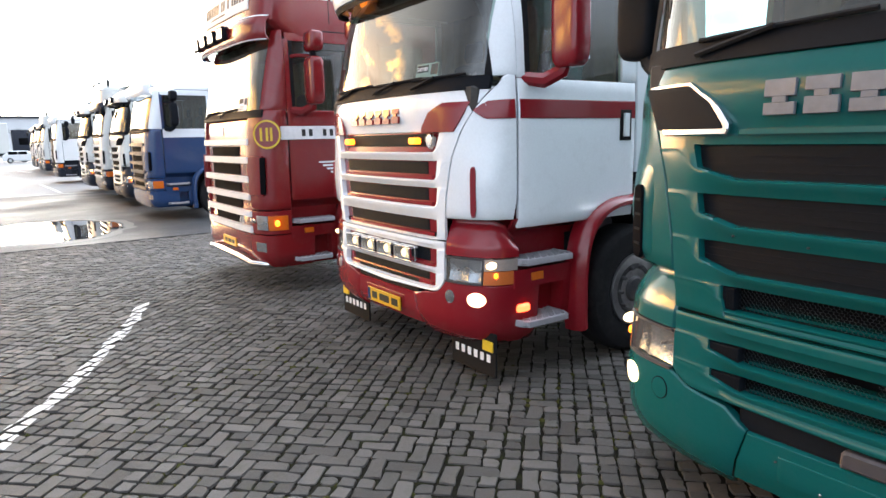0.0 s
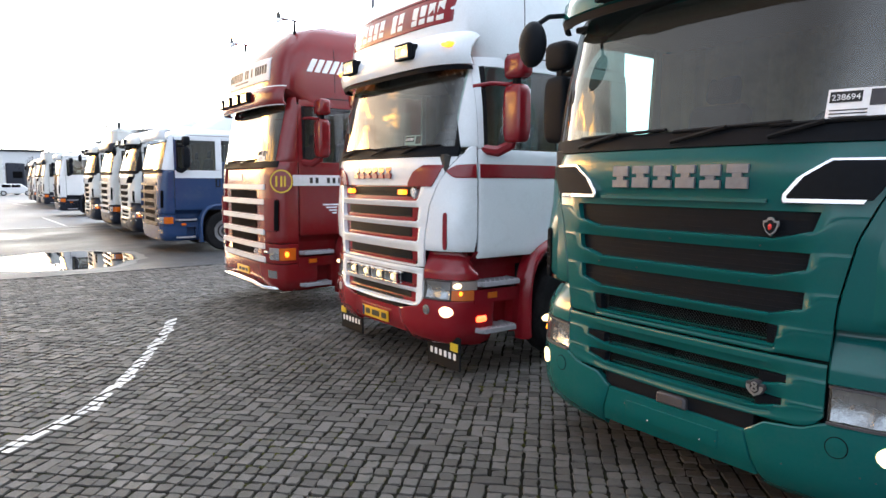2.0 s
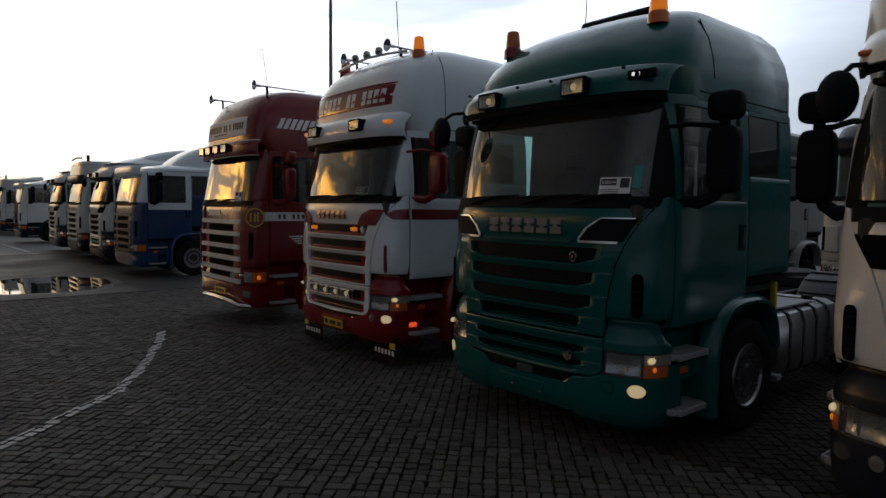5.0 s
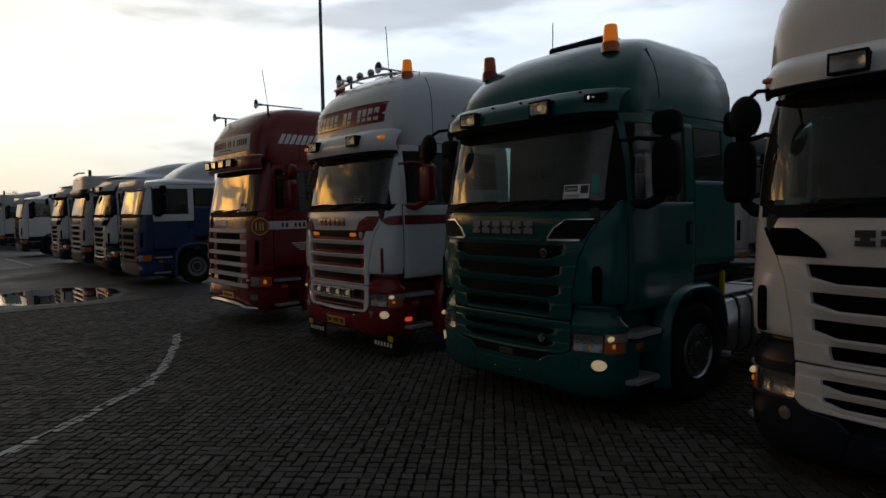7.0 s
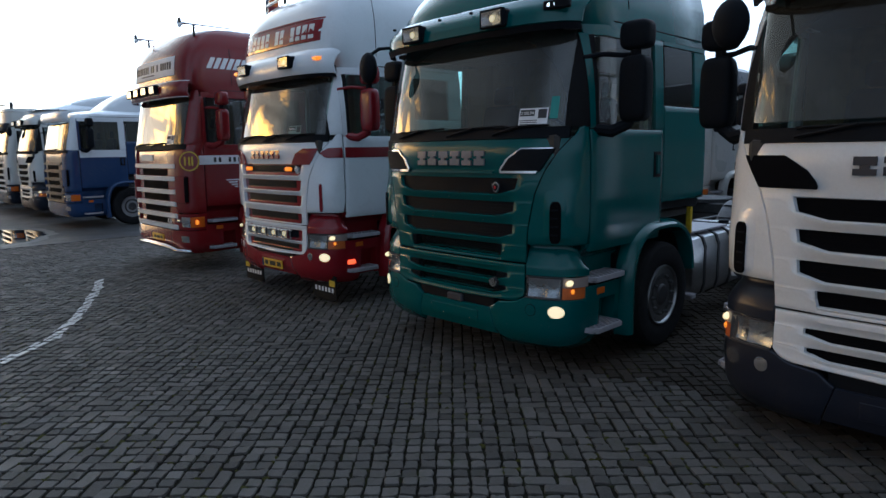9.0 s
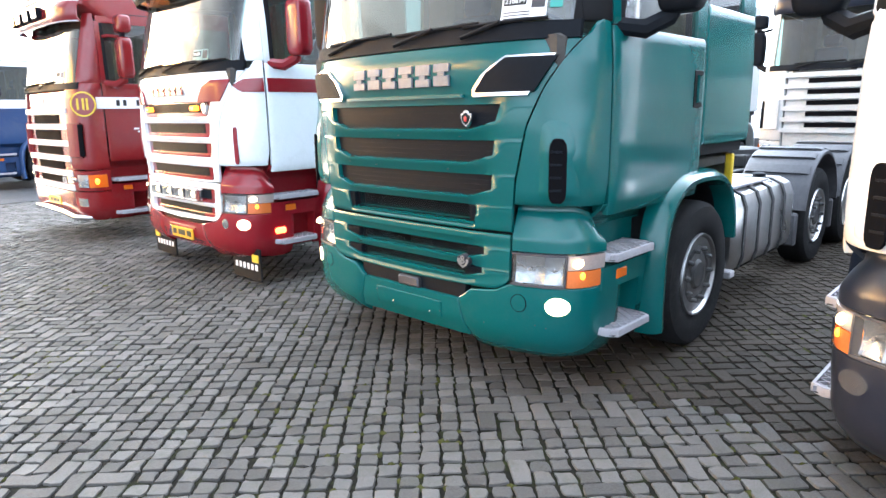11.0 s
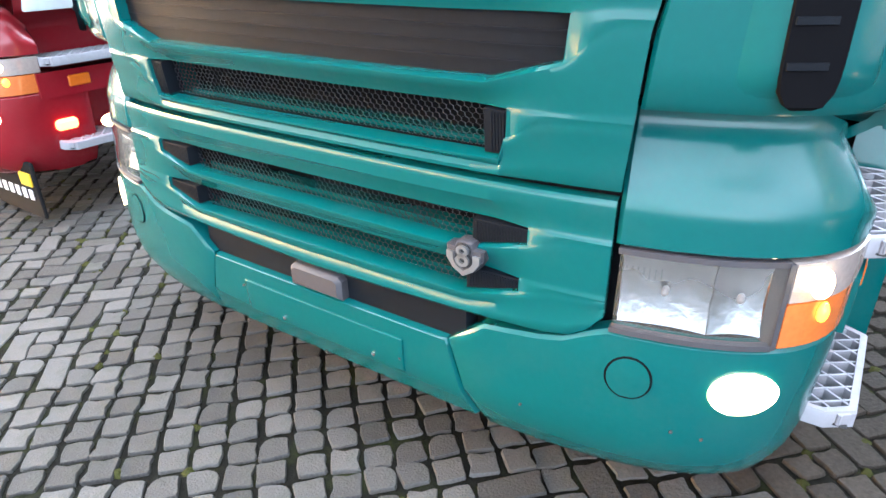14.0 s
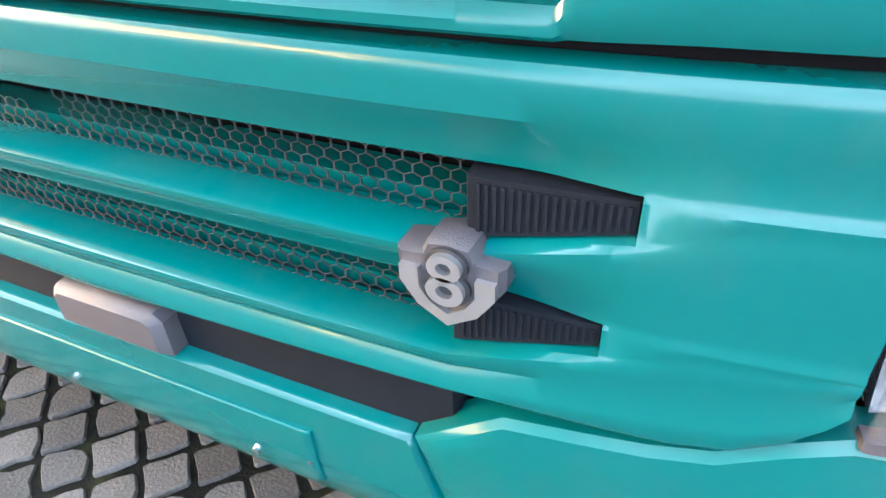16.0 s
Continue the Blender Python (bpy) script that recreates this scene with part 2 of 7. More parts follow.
M = {
    "green": paint("green_paint", (0.004, 0.079, 0.077), 0.17, 0.05, 0.10, 1.41),
    "white": paint("white_paint", (0.72, 0.75, 0.78)),
    "pure_white": paint("white_gloss_paint", (0.72, 0.72, 0.72)),
    "wine": paint("wine_red_paint", (0.20, 0.008, 0.014), 0.17, 0.06),
    "red": paint("red_paint", (0.165, 0.010, 0.012), 0.2, 0.08),
    "blue": paint("blue_paint", (0.016, 0.042, 0.115)),
    "grey_blue": paint("dark_blue_grey_paint", (0.012, 0.015, 0.025), 0.3, 0.06, 0.04, 1.32),
    "aged_white": paint("aged_white_paint", (0.46, 0.46, 0.45), 0.3, 0.25),
    "cream": paint("off_white_paint", (0.60, 0.60, 0.57)),
    "black": material("black_plastic", (0.0055, 0.007, 0.010), 0.66, ior=1.2, vary=0.2, bump=0.25, bump_scale=500),
    # shade of openings painted in: near-black for slots, vents, lamps and distant windows
    "void": material("painted_opening_shade", (0.005, 0.005, 0.006), 0.9, ior=1.1),
    "gasket": material("black_rubber", (0.009, 0.009, 0.010), 0.7, ior=1.2),
    "mesh": material("black_wire_mesh", (0.038, 0.040, 0.044), 0.4, ior=1.3, vary=0.25, rough_vary=0.15),
    "grey": material("grey_plastic", (0.042, 0.039, 0.044), 0.55, bump=0.3, bump_scale=600),
    "fender": material("grey_mudguard_plastic", (0.040, 0.040, 0.046), 0.65, vary=0.3, dirt=(0.11, 0.10, 0.09), dirt_amount=0.3),
    "bar_silver": material("satin_grille_bar", (0.62, 0.62, 0.63), 0.5, 0.0, 0.08, dirt=(0.2, 0.18, 0.15), dirt_amount=0.2),
    "chrome": material("chrome", (0.72, 0.72, 0.74), 0.12, 1.0, 0.04),
    "rim_metal": material("dulled_rim_metal", (0.34, 0.34, 0.35), 0.36, 1.0, 0.2, dirt=(0.08, 0.07, 0.06), dirt_amount=0.5),
    "alu": material("aluminium", (0.62, 0.62, 0.63), 0.33, 1.0, 0.12, dirt=(0.2, 0.18, 0.15), dirt_amount=0.3),
    "step": material("cast_aluminium_step", (0.26, 0.25, 0.27), 0.6, 0.1, 0.15, dirt=(0.1, 0.09, 0.08), dirt_amount=0.4),
    "steel": material("dark_chassis_steel", (0.03, 0.03, 0.033), 0.6, 0.2, 0.2, dirt=(0.12, 0.1, 0.08), dirt_amount=0.5),
    "tyre": material("tyre_rubber", (0.011, 0.011, 0.012), 0.85, ior=1.2, vary=0.25, bump=0.5, bump_scale=120, dirt=(0.06, 0.055, 0.05), dirt_amount=0.2),
    "reflector": material("lamp_reflector", (0.40, 0.41, 0.43), 0.24, 0.9, 0.5, grain=9.0, bump=0.6, bump_scale=36),
    "badge": material("brushed_badge_metal", (0.15, 0.16, 0.18), 0.5, 0.15, 0.2),
    "amber": material("amber_lens", (0.55, 0.12, 0.01), 0.2, coat=0.5),
    "amber_lit": material("lit_amber_lens", (0.8, 0.25, 0.02), 0.2, emit=(1.0, 0.24, 0.015), emit_strength=4.5),
    "red_lit": material("lit_red_lens", (0.8, 0.05, 0.02), 0.2, emit=(1.0, 0.10, 0.03), emit_strength=7.0),
    "lamp_lit": material("lit_lamp_lens", (0.9, 0.85, 0.7), 0.2, emit=(1.0, 0.72, 0.36), emit_strength=4.0),
    "frosted": material("clear_frosted_lens", (0.27, 0.22, 0.20), 0.25, coat=0.5, vary=0.15, grain=80),
    "amber_pale": material("sun-bleached_amber_lens", (0.52, 0.13, 0.03), 0.22, coat=0.5, vary=0.15, grain=80),
    "position_lit": material("lit_position_lamp", (0.9, 0.75, 0.5), 0.2, emit=(1.0, 0.72, 0.36), emit_strength=5.0),
    "led": material("lit_led", (0.9, 0.9, 0.9), 0.2, emit=(0.95, 0.97, 1.0), emit_strength=12.0),
    "plate": material("yellow_number_plate", (0.62, 0.36, 0.015), 0.4),
    "paper": material("white_sticker", (0.75, 0.75, 0.76), 0.6),
    "teal": material("teal_sticker", (0.05, 0.28, 0.24), 0.6),
    "ink": material("black_ink", (0.015, 0.015, 0.016), 0.6),
    "yellow": material("yellow_paint", (0.62, 0.42, 0.02), 0.45),
    "cabin": material("dark_cab_lining", (0.05, 0.046, 0.042), 0.8, vary=0.25),
    # tan base lightened to carry the golden glow behind the windscreens
    "curtain": material("tan_glow_cab_curtain", (0.22, 0.16, 0.10), 0.9, vary=0.3, stain=6),
    "seat": material("seat_fabric", (0.05, 0.05, 0.055), 0.9, vary=0.25),
}


def pane(name, tint, gloss, dust):
    """A thin pane: clear straight through, with the gloss of its surface."""
    m = bpy.data.materials.new(name)
    m.use_nodes = True
    t = m.node_tree
    t.nodes.clear()
    o = t.nodes.new("ShaderNodeOutputMaterial")
    mix = t.nodes.new("ShaderNodeMixShader")
    tr, gl, du = t.nodes.new("ShaderNodeBsdfTransparent"), t.nodes.new("ShaderNodeBsdfGlossy"), t.nodes.new("ShaderNodeBsdfDiffuse")
    tr.inputs["Color"].default_value = (*tint, 1)
    gl.inputs["Roughness"].default_value = 0.015
    du.inputs["Color"].default_value = (0.5, 0.47, 0.42, 1)
    lw, pw, ma, mix2 = t.nodes.new("ShaderNodeLayerWeight"), t.nodes.new("ShaderNodeMath"), t.nodes.new("ShaderNodeMath"), t.nodes.new("ShaderNodeMixShader")
    lw.inputs["Blend"].default_value = 0.5
    pw.operation, ma.operation = "POWER", "MULTIPLY_ADD"
    pw.inputs[1].default_value = 4.0
    ma.inputs[1].default_value, ma.inputs[2].default_value = 1.0 - gloss, gloss
    t.links.new(lw.outputs["Facing"], pw.inputs[0])
    t.links.new(pw.outputs[0], ma.inputs[0])
    t.links.new(ma.outputs[0], mix.inputs[0])
    mix2.inputs[0].default_value = dust
    t.links.new(tr.outputs[0], mix2.inputs[1])
    t.links.new(du.outputs[0], mix2.inputs[2])
    t.links.new(mix2.outputs[0], mix.inputs[1])
    t.links.new(gl.outputs[0], mix.inputs[2])
    t.links.new(mix.outputs[0], o.inputs["Surface"])
    return m


M["glass"] = pane("tinted_glass", (0.40, 0.54, 0.50), 0.09, 0.055)
M["lens"] = pane("clear_lens", (0.93, 0.95, 0.96), 0.06, 0.09)


# ---- mesh makers: all give (verts, faces) ----
def obj(name, vf, mat, parent=None, label="", smooth=35.0, at=None):
    me = bpy.data.meshes.new(name)
    v, f = vf
    me.from_pydata([tuple(map(float, p)) for p in v], [], [tuple(map(int, q)) for q in f])
    me.materials.append(M[mat] if isinstance(mat, str) else mat)
    me.validate()
    if smooth:
        me.shade_smooth()
        me.set_sharp_from_angle(angle=radians(smooth))
    ob = new(name, me)
    if parent:
        ob.parent = parent
    if at is not None:
        ob.location = at
    if label:
        tagged(ob, label)
    return ob


def join(*parts):
    vs, fs, n = [], [], 0
    for v, f in parts:
        v = np.asarray(v, float)
        vs.append(v)
        fs += [tuple(i + n for i in q) for q in f]
        n += len(v)
    return np.vstack(vs), fs


def moved(vf, m):
    v, f = vf
    return [m @ Vector(p) for p in v], f


def box(x0, x1, y0, y1, z0, z1, b=0.008):
    b = min(b, 0.45 * min(x1 - x0, y1 - y0, z1 - z0))
    lo, hi = (x0, y0, z0), (x1, y1, z1)
    v, key = [], {}
    for i in range(8):
        c = [(i >> k) & 1 for k in range(3)]
        for ax in range(3):
            p = [(hi[k] if c[k] else lo[k]) if k == ax else ((hi[k] - b) if c[k] else (lo[k] + b)) for k in range(3)]
            key[(tuple(c), ax)] = len(v)
            v.append(p)
    mid = np.array([(x0 + x1) / 2, (y0 + y1) / 2, (z0 + z1) / 2])
    f = []
    for ax in range(3):
        o = [k for k in range(3) if k != ax]
        for s in (0, 1):
            ring = []
            for a, c2 in ((0, 0), (1, 0), (1, 1), (0, 1)):
                c = [0, 0, 0]
                c[ax], c[o[0]], c[o[1]] = s, a, c2
                ring.append(key[(tuple(c), ax)])
            f.append(ring)
    for ax in range(3):
        o = [k for k in range(3) if k != ax]
        for a in (0, 1):
            for c2 in (0, 1):
                c0, c1 = [0, 0, 0], [0, 0, 0]
                c0[o[0]], c0[o[1]], c0[ax] = a, c2, 0
                c1[o[0]], c1[o[1]], c1[ax] = a, c2, 1
                f.append([key[(tuple(c0), o[0])], key[(tuple(c1), o[0])], key[(tuple(c1), o[1])], key[(tuple(c0), o[1])]])
    for i in range(8):
        c = tuple((i >> k) & 1 for k in range(3))
        f.append([key[(c, 0)], key[(c, 1)], key[(c, 2)]])
    V = np.array(v)
    out = []
    for q in f:
        p = V[q]
        n = np.cross(p[1] - p[0], p[2] - p[0])
        out.append(q if np.dot(n, p.mean(0) - mid) > 0 else q[::-1])
    return V, out


def prism(poly, axis, a, b, ch=0.006):
    """A polygon (two coordinates in cyclic order of the other axes) drawn out along an axis, with chamfered ends."""
    p = np.array(poly, float)
    c = p.mean(0)
    size = np.abs(p - c).max(0)
    small = c + (p - c) * (1 - ch / np.maximum(size, 0.02))
    n = len(p)
    rows = [(small, a), (p, a + ch), (p, b - ch), (small, b)] if ch else [(p, a), (p, b)]
    v = []
    for q, h in rows:
        for s in q:
            w = [0, 0, 0]
            w[axis], w[(axis + 1) % 3], w[(axis + 2) % 3] = h, s[0], s[1]
            v.append(w)
    area = np.sum(p[:, 0] * np.roll(p[:, 1], -1) - np.roll(p[:, 0], -1) * p[:, 1])
    f = []
    for r in range(len(rows) - 1):
        for i in range(n):
            j = (i + 1) % n
            f.append([r * n + i, r * n + j, (r + 1) * n + j, (r + 1) * n + i])
    f.append(list(range(n))[::-1])
    f.append([(len(rows) - 1) * n + i for i in range(n)])
    if area < 0:
        f = [q[::-1] for q in f]
    return np.array(v), f


def lathe(profile, axis, centre, segs=32, squash=(1, 1)):
    """profile: (radius, height along the axis) rows, drawn round; ends on the axis are closed."""
    v, f = [], []
    n = segs
    for r, h in profile:
        for k in range(n):
            t = 2 * math.pi * k / n
            w = [0, 0, 0]
            w[axis] = centre[axis] + h
            w[(axis + 1) % 3] = centre[(axis + 1) % 3] + r * math.cos(t) * squash[0]
            w[(axis + 2) % 3] = centre[(axis + 2) % 3] + r * math.sin(t) * squash[1]
            v.append(w)
    for i in range(len(profile) - 1):
        for k in range(n):
            j = (k + 1) % n
            f.append([i * n + k, i * n + j, (i + 1) * n + j, (i + 1) * n + k])
    f.append([k for k in range(n)][::-1])
    f.append([(len(profile) - 1) * n + k for k in range(n)])
    return np.array(v), f


def tube(points, r, segs=10):
    pts = [Vector(p) for p in points]
    v, f = [], []
    up = Vector((0.13, 0.21, 0.97))
    for i, p in enumerate(pts):
        d = (pts[min(i + 1, len(pts) - 1)] - pts[max(i - 1, 0)]).normalized()
        e1 = d.cross(up)
        if e1.length < 0.05:
            e1 = d.cross(Vector((1, 0, 0)))
        e1.normalize()
        e2 = d.cross(e1)
        rr = r[i] if isinstance(r, (list, tuple)) else r
        for k in range(segs):
            t = 2 * math.pi * k / segs
            v.append(p + e1 * (rr * math.cos(t)) + e2 * (rr * math.sin(t)))
    for i in range(len(pts) - 1):
        for k in range(segs):
            j = (k + 1) % segs
            f.append([i * segs + k, i * segs + j, (i + 1) * segs + j, (i + 1) * segs + k])
    f.append(list(range(segs))[::-1])
    f.append([(len(pts) - 1) * segs + k for k in range(segs)])
    return np.array([tuple(p) for p in v]), f


def rounded(c, r, p=4.0, segs=28, rings=14):
    """A box with fully rounded edges (a superellipsoid)."""
    q = 2 / p
    V, F = [], []
    sg = lambda a: math.copysign(abs(a) ** q, a)
    for i in range(rings + 1):
        b = -math.pi / 2 + math.pi * i / rings
        for k in range(segs):
            a = 2 * math.pi * k / segs
            V.append((c[0] + r[0] * sg(math.cos(b)) * sg(math.cos(a)), c[1] + r[1] * sg(math.cos(b)) * sg(math.sin(a)), c[2] + r[2] * sg(math.sin(b))))
    for i in range(rings):
        for k in range(segs):
            l = (k + 1) % segs
            F.append([i * segs + k, i * segs + l, (i + 1) * segs + l, (i + 1) * segs + k])
    return np.array(V), F


def ellipsoid(c, r, segs=20, rings=10, power=2.0):
    prof = []
    for i in range(rings + 1):
        t = -math.pi / 2 + math.pi * i / rings
        prof.append((max(1e-4, abs(math.cos(t)) ** (2 / power)), math.copysign(abs(math.sin(t)) ** (2 / power), math.sin(t))))
    v, f = lathe(prof, 2, (0, 0, 0), segs)
    return v * np.array(r) + np.array(c), f


# ---- the cab's skin ----
class Skin:
    """The outer skin of a cab: a table of height, front, half width, corner depth and corner squareness."""

    def __init__(self, rows):
        self.t = np.array(rows, float)

    def row(self, z):
        return [np.interp(z, self.t[:, 0], self.t[:, k]) for k in range(1, 5)]

    def at(self, a, z):
        a, z = np.broadcast_arrays(np.asarray(a, float), np.asarray(z, float))
        F, W, D, n = self.row(z)
        s = np.clip(np.abs(a), 0, 1) * math.pi / 2
        v = W * np.sin(s) ** (2 / n) * np.sign(a)
        x = F + D * (1 - np.cos(s) ** (2 / n)) + np.maximum(np.abs(a) - 1, 0)
        return np.stack([x, v, z], -1)

    def point(self, a, z, off=0.0):
        e = 0.004
        ta = self.at(a + e, z) - self.at(a - e, z)
        tz = self.at(a, z + e) - self.at(a, z - e)
        n = np.cross(tz, ta)
        n /= np.linalg.norm(n, axis=-1, keepdims=True) + 1e-12
        return self.at(a, z) + n * np.asarray(off)[..., None]

    def av(self, v, z):
        F, W, D, n = self.row(z)
        return np.sign(v) * np.arcsin(np.clip(np.abs(v) / W, 0, 1) ** (n / 2)) / (math.pi / 2)

    def ax(self, x, z, side):
        F, W, D, n = self.row(z)
        c = np.clip(1 - (x - F) / D, 0, 1)
        front = np.arccos(np.clip(c ** (n / 2), 0, 1)) / (math.pi / 2)
        return side * np.where(x > F + D, 1 + x - F - D, front)


def fn(q):
    if callable(q):
        return q
    if isinstance(q, (list, tuple)):
        t = np.array(q, float)
        return lambda s: np.interp(s, t[:, 0], t[:, 1])
    return lambda s: q + 0 * np.asarray(s)


def grid_faces(nu, nw, skip=None):
    f = []
    for i in range(nu - 1):
        for j in range(nw - 1):
            if skip is None or not skip(i, j):
                f.append([i * nw + j, i * nw + j + 1, (i + 1) * nw + j + 1, (i + 1) * nw + j])
    return f


def panel(skin, alo, ahi, zlo, zhi, na=12, nz=10, off=0.0, rim=0.008, depth=0.03, bulge=None):
    """A pressed sheet on the skin. alo, ahi: its edges by height; zlo, zhi: by the share of the way across."""
    alo, ahi, zlo, zhi = fn(alo), fn(ahi), fn(zlo), fn(zhi)
    U = np.concatenate([[0, 0, 0.012], np.linspace(0.05, 0.95, na), [0.988, 1, 1]])
    Wt = np.concatenate([[0, 0, 0.02], np.linspace(0.08, 0.92, nz), [0.98, 1, 1]])
    u, w = np.meshgrid(U, Wt, indexing="ij")
    Z = zlo(u) * (1 - w) + zhi(u) * w
    A = alo(Z) * (1 - u) + ahi(Z) * u
    prof = lambda m: np.array([-depth, -rim] + [0.0] * (m - 4) + [-rim, -depth])
    O = np.minimum(prof(len(U))[:, None], prof(len(Wt))[None, :]) + off
    if bulge:
        O = O + bulge(u, w)
    V = skin.point(A, Z, O).reshape(-1, 3)
    return V, grid_faces(len(U), len(Wt))


def vrange(skin, v0, v1, *rest, **kw):
    f0, f1 = fn(v0), fn(v1)
    return panel(skin, lambda z: skin.av(f0(z), z), lambda z: skin.av(f1(z), z), *rest, **kw)


def xrange_(skin, side, x0, x1, *rest, **kw):
    f0, f1 = fn(x0), fn(x1)
    lo, hi = (lambda z: skin.ax(f0(z), z, side)), (lambda z: skin.ax(f1(z), z, side))
    return panel(skin, *((lo, hi) if side > 0 else (hi, lo)), *rest, **kw)


def grille(skin, zb, zt, vedge, slots, cols=24, deep=0.06, crest=0.0, cut=0.045):
    """A pressed grille. slots, from below: low z, high z, half width of the opening, half width where its lower edge begins to rise."""
    vedge = fn(vedge)
    ends = sorted({round(s[2] / float(vedge((s[0] + s[1]) / 2)), 4) for s in slots} | {round(s[3] / float(vedge((s[0] + s[1]) / 2)), 4) for s in slots})
    q = set(np.linspace(0, 1, cols)) | set(ends) | {min(0.98, e + d) for e in ends for d in (0.004, 0.012, 0.03, 0.05, 0.07, 0.09, 0.11)} | {0.985}
    q = np.array(sorted(q))
    q = q[np.concatenate([[True], np.diff(q) > 0.002])]
    Q = np.concatenate([-q[::-1], q[1:]])
    Q = np.concatenate([[-1], Q, [1]])
    rows = []                      # each: z by column, offset by column, open slot above it by column
    aq = np.abs(Q)

    def slot_edges(s):
        ve = float(vedge((s[0] + s[1]) / 2))
        qe, qb = s[2] / ve, s[3] / ve
        rise = np.clip((aq - qb) / max(qe - qb, 1e-3), 0, 1)
        lo = s[0] + cut * rise * (qe > qb + 0.002)
        over = np.clip((aq - qe) / min(0.11, max(0.01, (0.985 - qe) * 0.8)), 0, 1)
        over = over * over * (3 - 2 * over)
        lo = lo + (s[1] - 0.004 - lo) * over
        ease = np.clip((aq - (qe - 0.12)) / 0.18, 0, 1)
        return lo, np.full_like(Q, s[1]), np.where(aq < qe + 1e-4, 1.0, 0.08 * (1 - over) ** 3), aq < qe - 1e-4, 1 - 0.92 * ease * ease * (3 - 2 * ease)
    zbq, ztq = fn(zb)(Q), fn(zt)(Q)
    bounds = [slot_edges(s) for s in slots]
    share = [0.0, 0.04, 0.12, 0.3, 0.55, 0.78, 0.9, 0.97, 1.0]
    shape = [-deep, -0.026, -0.024, -0.018, -0.008, crest, crest, -0.010, -deep]
    for k in range(len(slots) + 1):
        lo = bounds[k - 1][1] if k else zbq
        hi = bounds[k][0] if k < len(slots) else ztq
        flo = bounds[k - 1][2] if k else np.ones_like(Q)
        fhi = bounds[k][2] if k < len(slots) else np.ones_like(Q)
        slo = bounds[k - 1][4] if k else np.ones_like(Q)
        shi = bounds[k][4] if k < len(slots) else np.ones_like(Q)
        for w, o in zip(share, shape):
            fade = flo * (1 - w) + fhi * w if o == -deep else slo * (1 - w) + shi * w
            if (k == 0 and w < 0.5) or (k == len(slots) and w > 0.5):
                o = {0.0: -0.03, 0.04: -0.004, 1.0: -0.03, 0.97: -0.004}.get(w, 0.0)
                fade = np.ones_like(Q)
            rows.append((lo * (1 - w) + hi * w, o * fade, bounds[k][3] if (w == 1.0 and k < len(slots)) else None))
    Z = np.stack([r[0] for r in rows], 1)
    O = np.stack([r[1] for r in rows], 1)
    O[0, :], O[-1, :] = -0.03, -0.03
    Qv = Q.copy()
    Vv = Qv[:, None] * vedge(Z)
    A = skin.av(Vv, Z)
    V = skin.point(A, Z, O).reshape(-1, 3)
    opened = [r[2] for r in rows]
    f = grid_faces(len(Q), len(rows), lambda i, j: opened[j] is not None and opened[j][i] and opened[j][i + 1])
    return V, f


# ---- trucks ----
R_SKIN = Skin([  # z, front, half width, corner depth, squareness
    (0.20, 0.20, 1.10, 0.50, 3.6), (0.24, 0.12, 1.16, 0.50, 3.8), (0.30, 0.06, 1.20, 0.50, 4.0), (0.40, 0.02, 1.235, 0.50, 4.0), (0.60, 0.015, 1.25, 0.50, 4.0),
    (0.72, 0.02, 1.255, 0.50, 3.8), (1.00, 0.02, 1.265, 0.54, 3.4), (1.20, 0.0, 1.28, 0.58, 3.2), (1.60, -0.01, 1.285, 0.60, 3.1),
    (1.95, 0.0, 1.285, 0.60, 3.0), (2.08, 0.03, 1.28, 0.60, 3.0), (2.50, 0.13, 1.265, 0.54, 3.2), (2.95, 0.25, 1.24, 0.50, 3.2),
    (3.10, 0.29, 1.22, 0.50, 3.2), (4.2, 0.6, 1.10, 0.5, 3.2)])
FOUR_SKIN = Skin([
    (0.26, 0.12, 1.12, 0.34, 4.0), (0.34, 0.04, 1.19, 0.34, 4.4), (0.45, 0.01, 1.235, 0.34, 4.6), (1.00, 0.0, 1.25, 0.34, 4.4),
    (1.60, 0.0, 1.26, 0.38, 4.0), (2.00, 0.02, 1.26, 0.38, 4.0), (2.50, 0.12, 1.25, 0.38, 4.0), (2.95, 0.22, 1.24, 0.36, 4.0),
    (3.10, 0.25, 1.22, 0.36, 4.0), (4.2, 0.6, 1.10, 0.4, 4.0)])
HOOD = [(0.98, 0.835), (1.3, 0.86), (1.6, 0.92), (1.8, 1.0), (1.95, 1.09), (2.09, 1.18)]


def roof_shell(z0, rings, back, n=26):
    """A roof drawn from rings of height, front, half width, corner depth and back, closed on top."""
    skin = Skin([(r[0],) + tuple(r[1:5]) for r in rings])
    V, cols = [], 0
    for r in rings:
        z, F, W, D, nn, B = r
        a = np.concatenate([np.linspace(-1, 1, n)])
        p = skin.at(a, np.full_like(a, z))
        left = [(B, -W * 0.97, z), (B - 0.06, -W, z), ((F + D + B) / 2, -W, z)]
        right = [((F + D + B) / 2, W, z), (B - 0.06, W, z), (B, W * 0.97, z)]
        ring = left + [tuple(q) for q in p] + right
        cols = len(ring)
        V += ring
    f = []
    for i in range(len(rings) - 1):
        for j in range(cols):
            k = (j + 1) % cols
            f.append([i * cols + j, (i + 1) * cols + j, (i + 1) * cols + k, i * cols + k])
    f.append([(len(rings) - 1) * cols + j for j in range(cols)][::-1])
    V = np.array(V)
    V[:, 1] *= 1.03
    return V, f


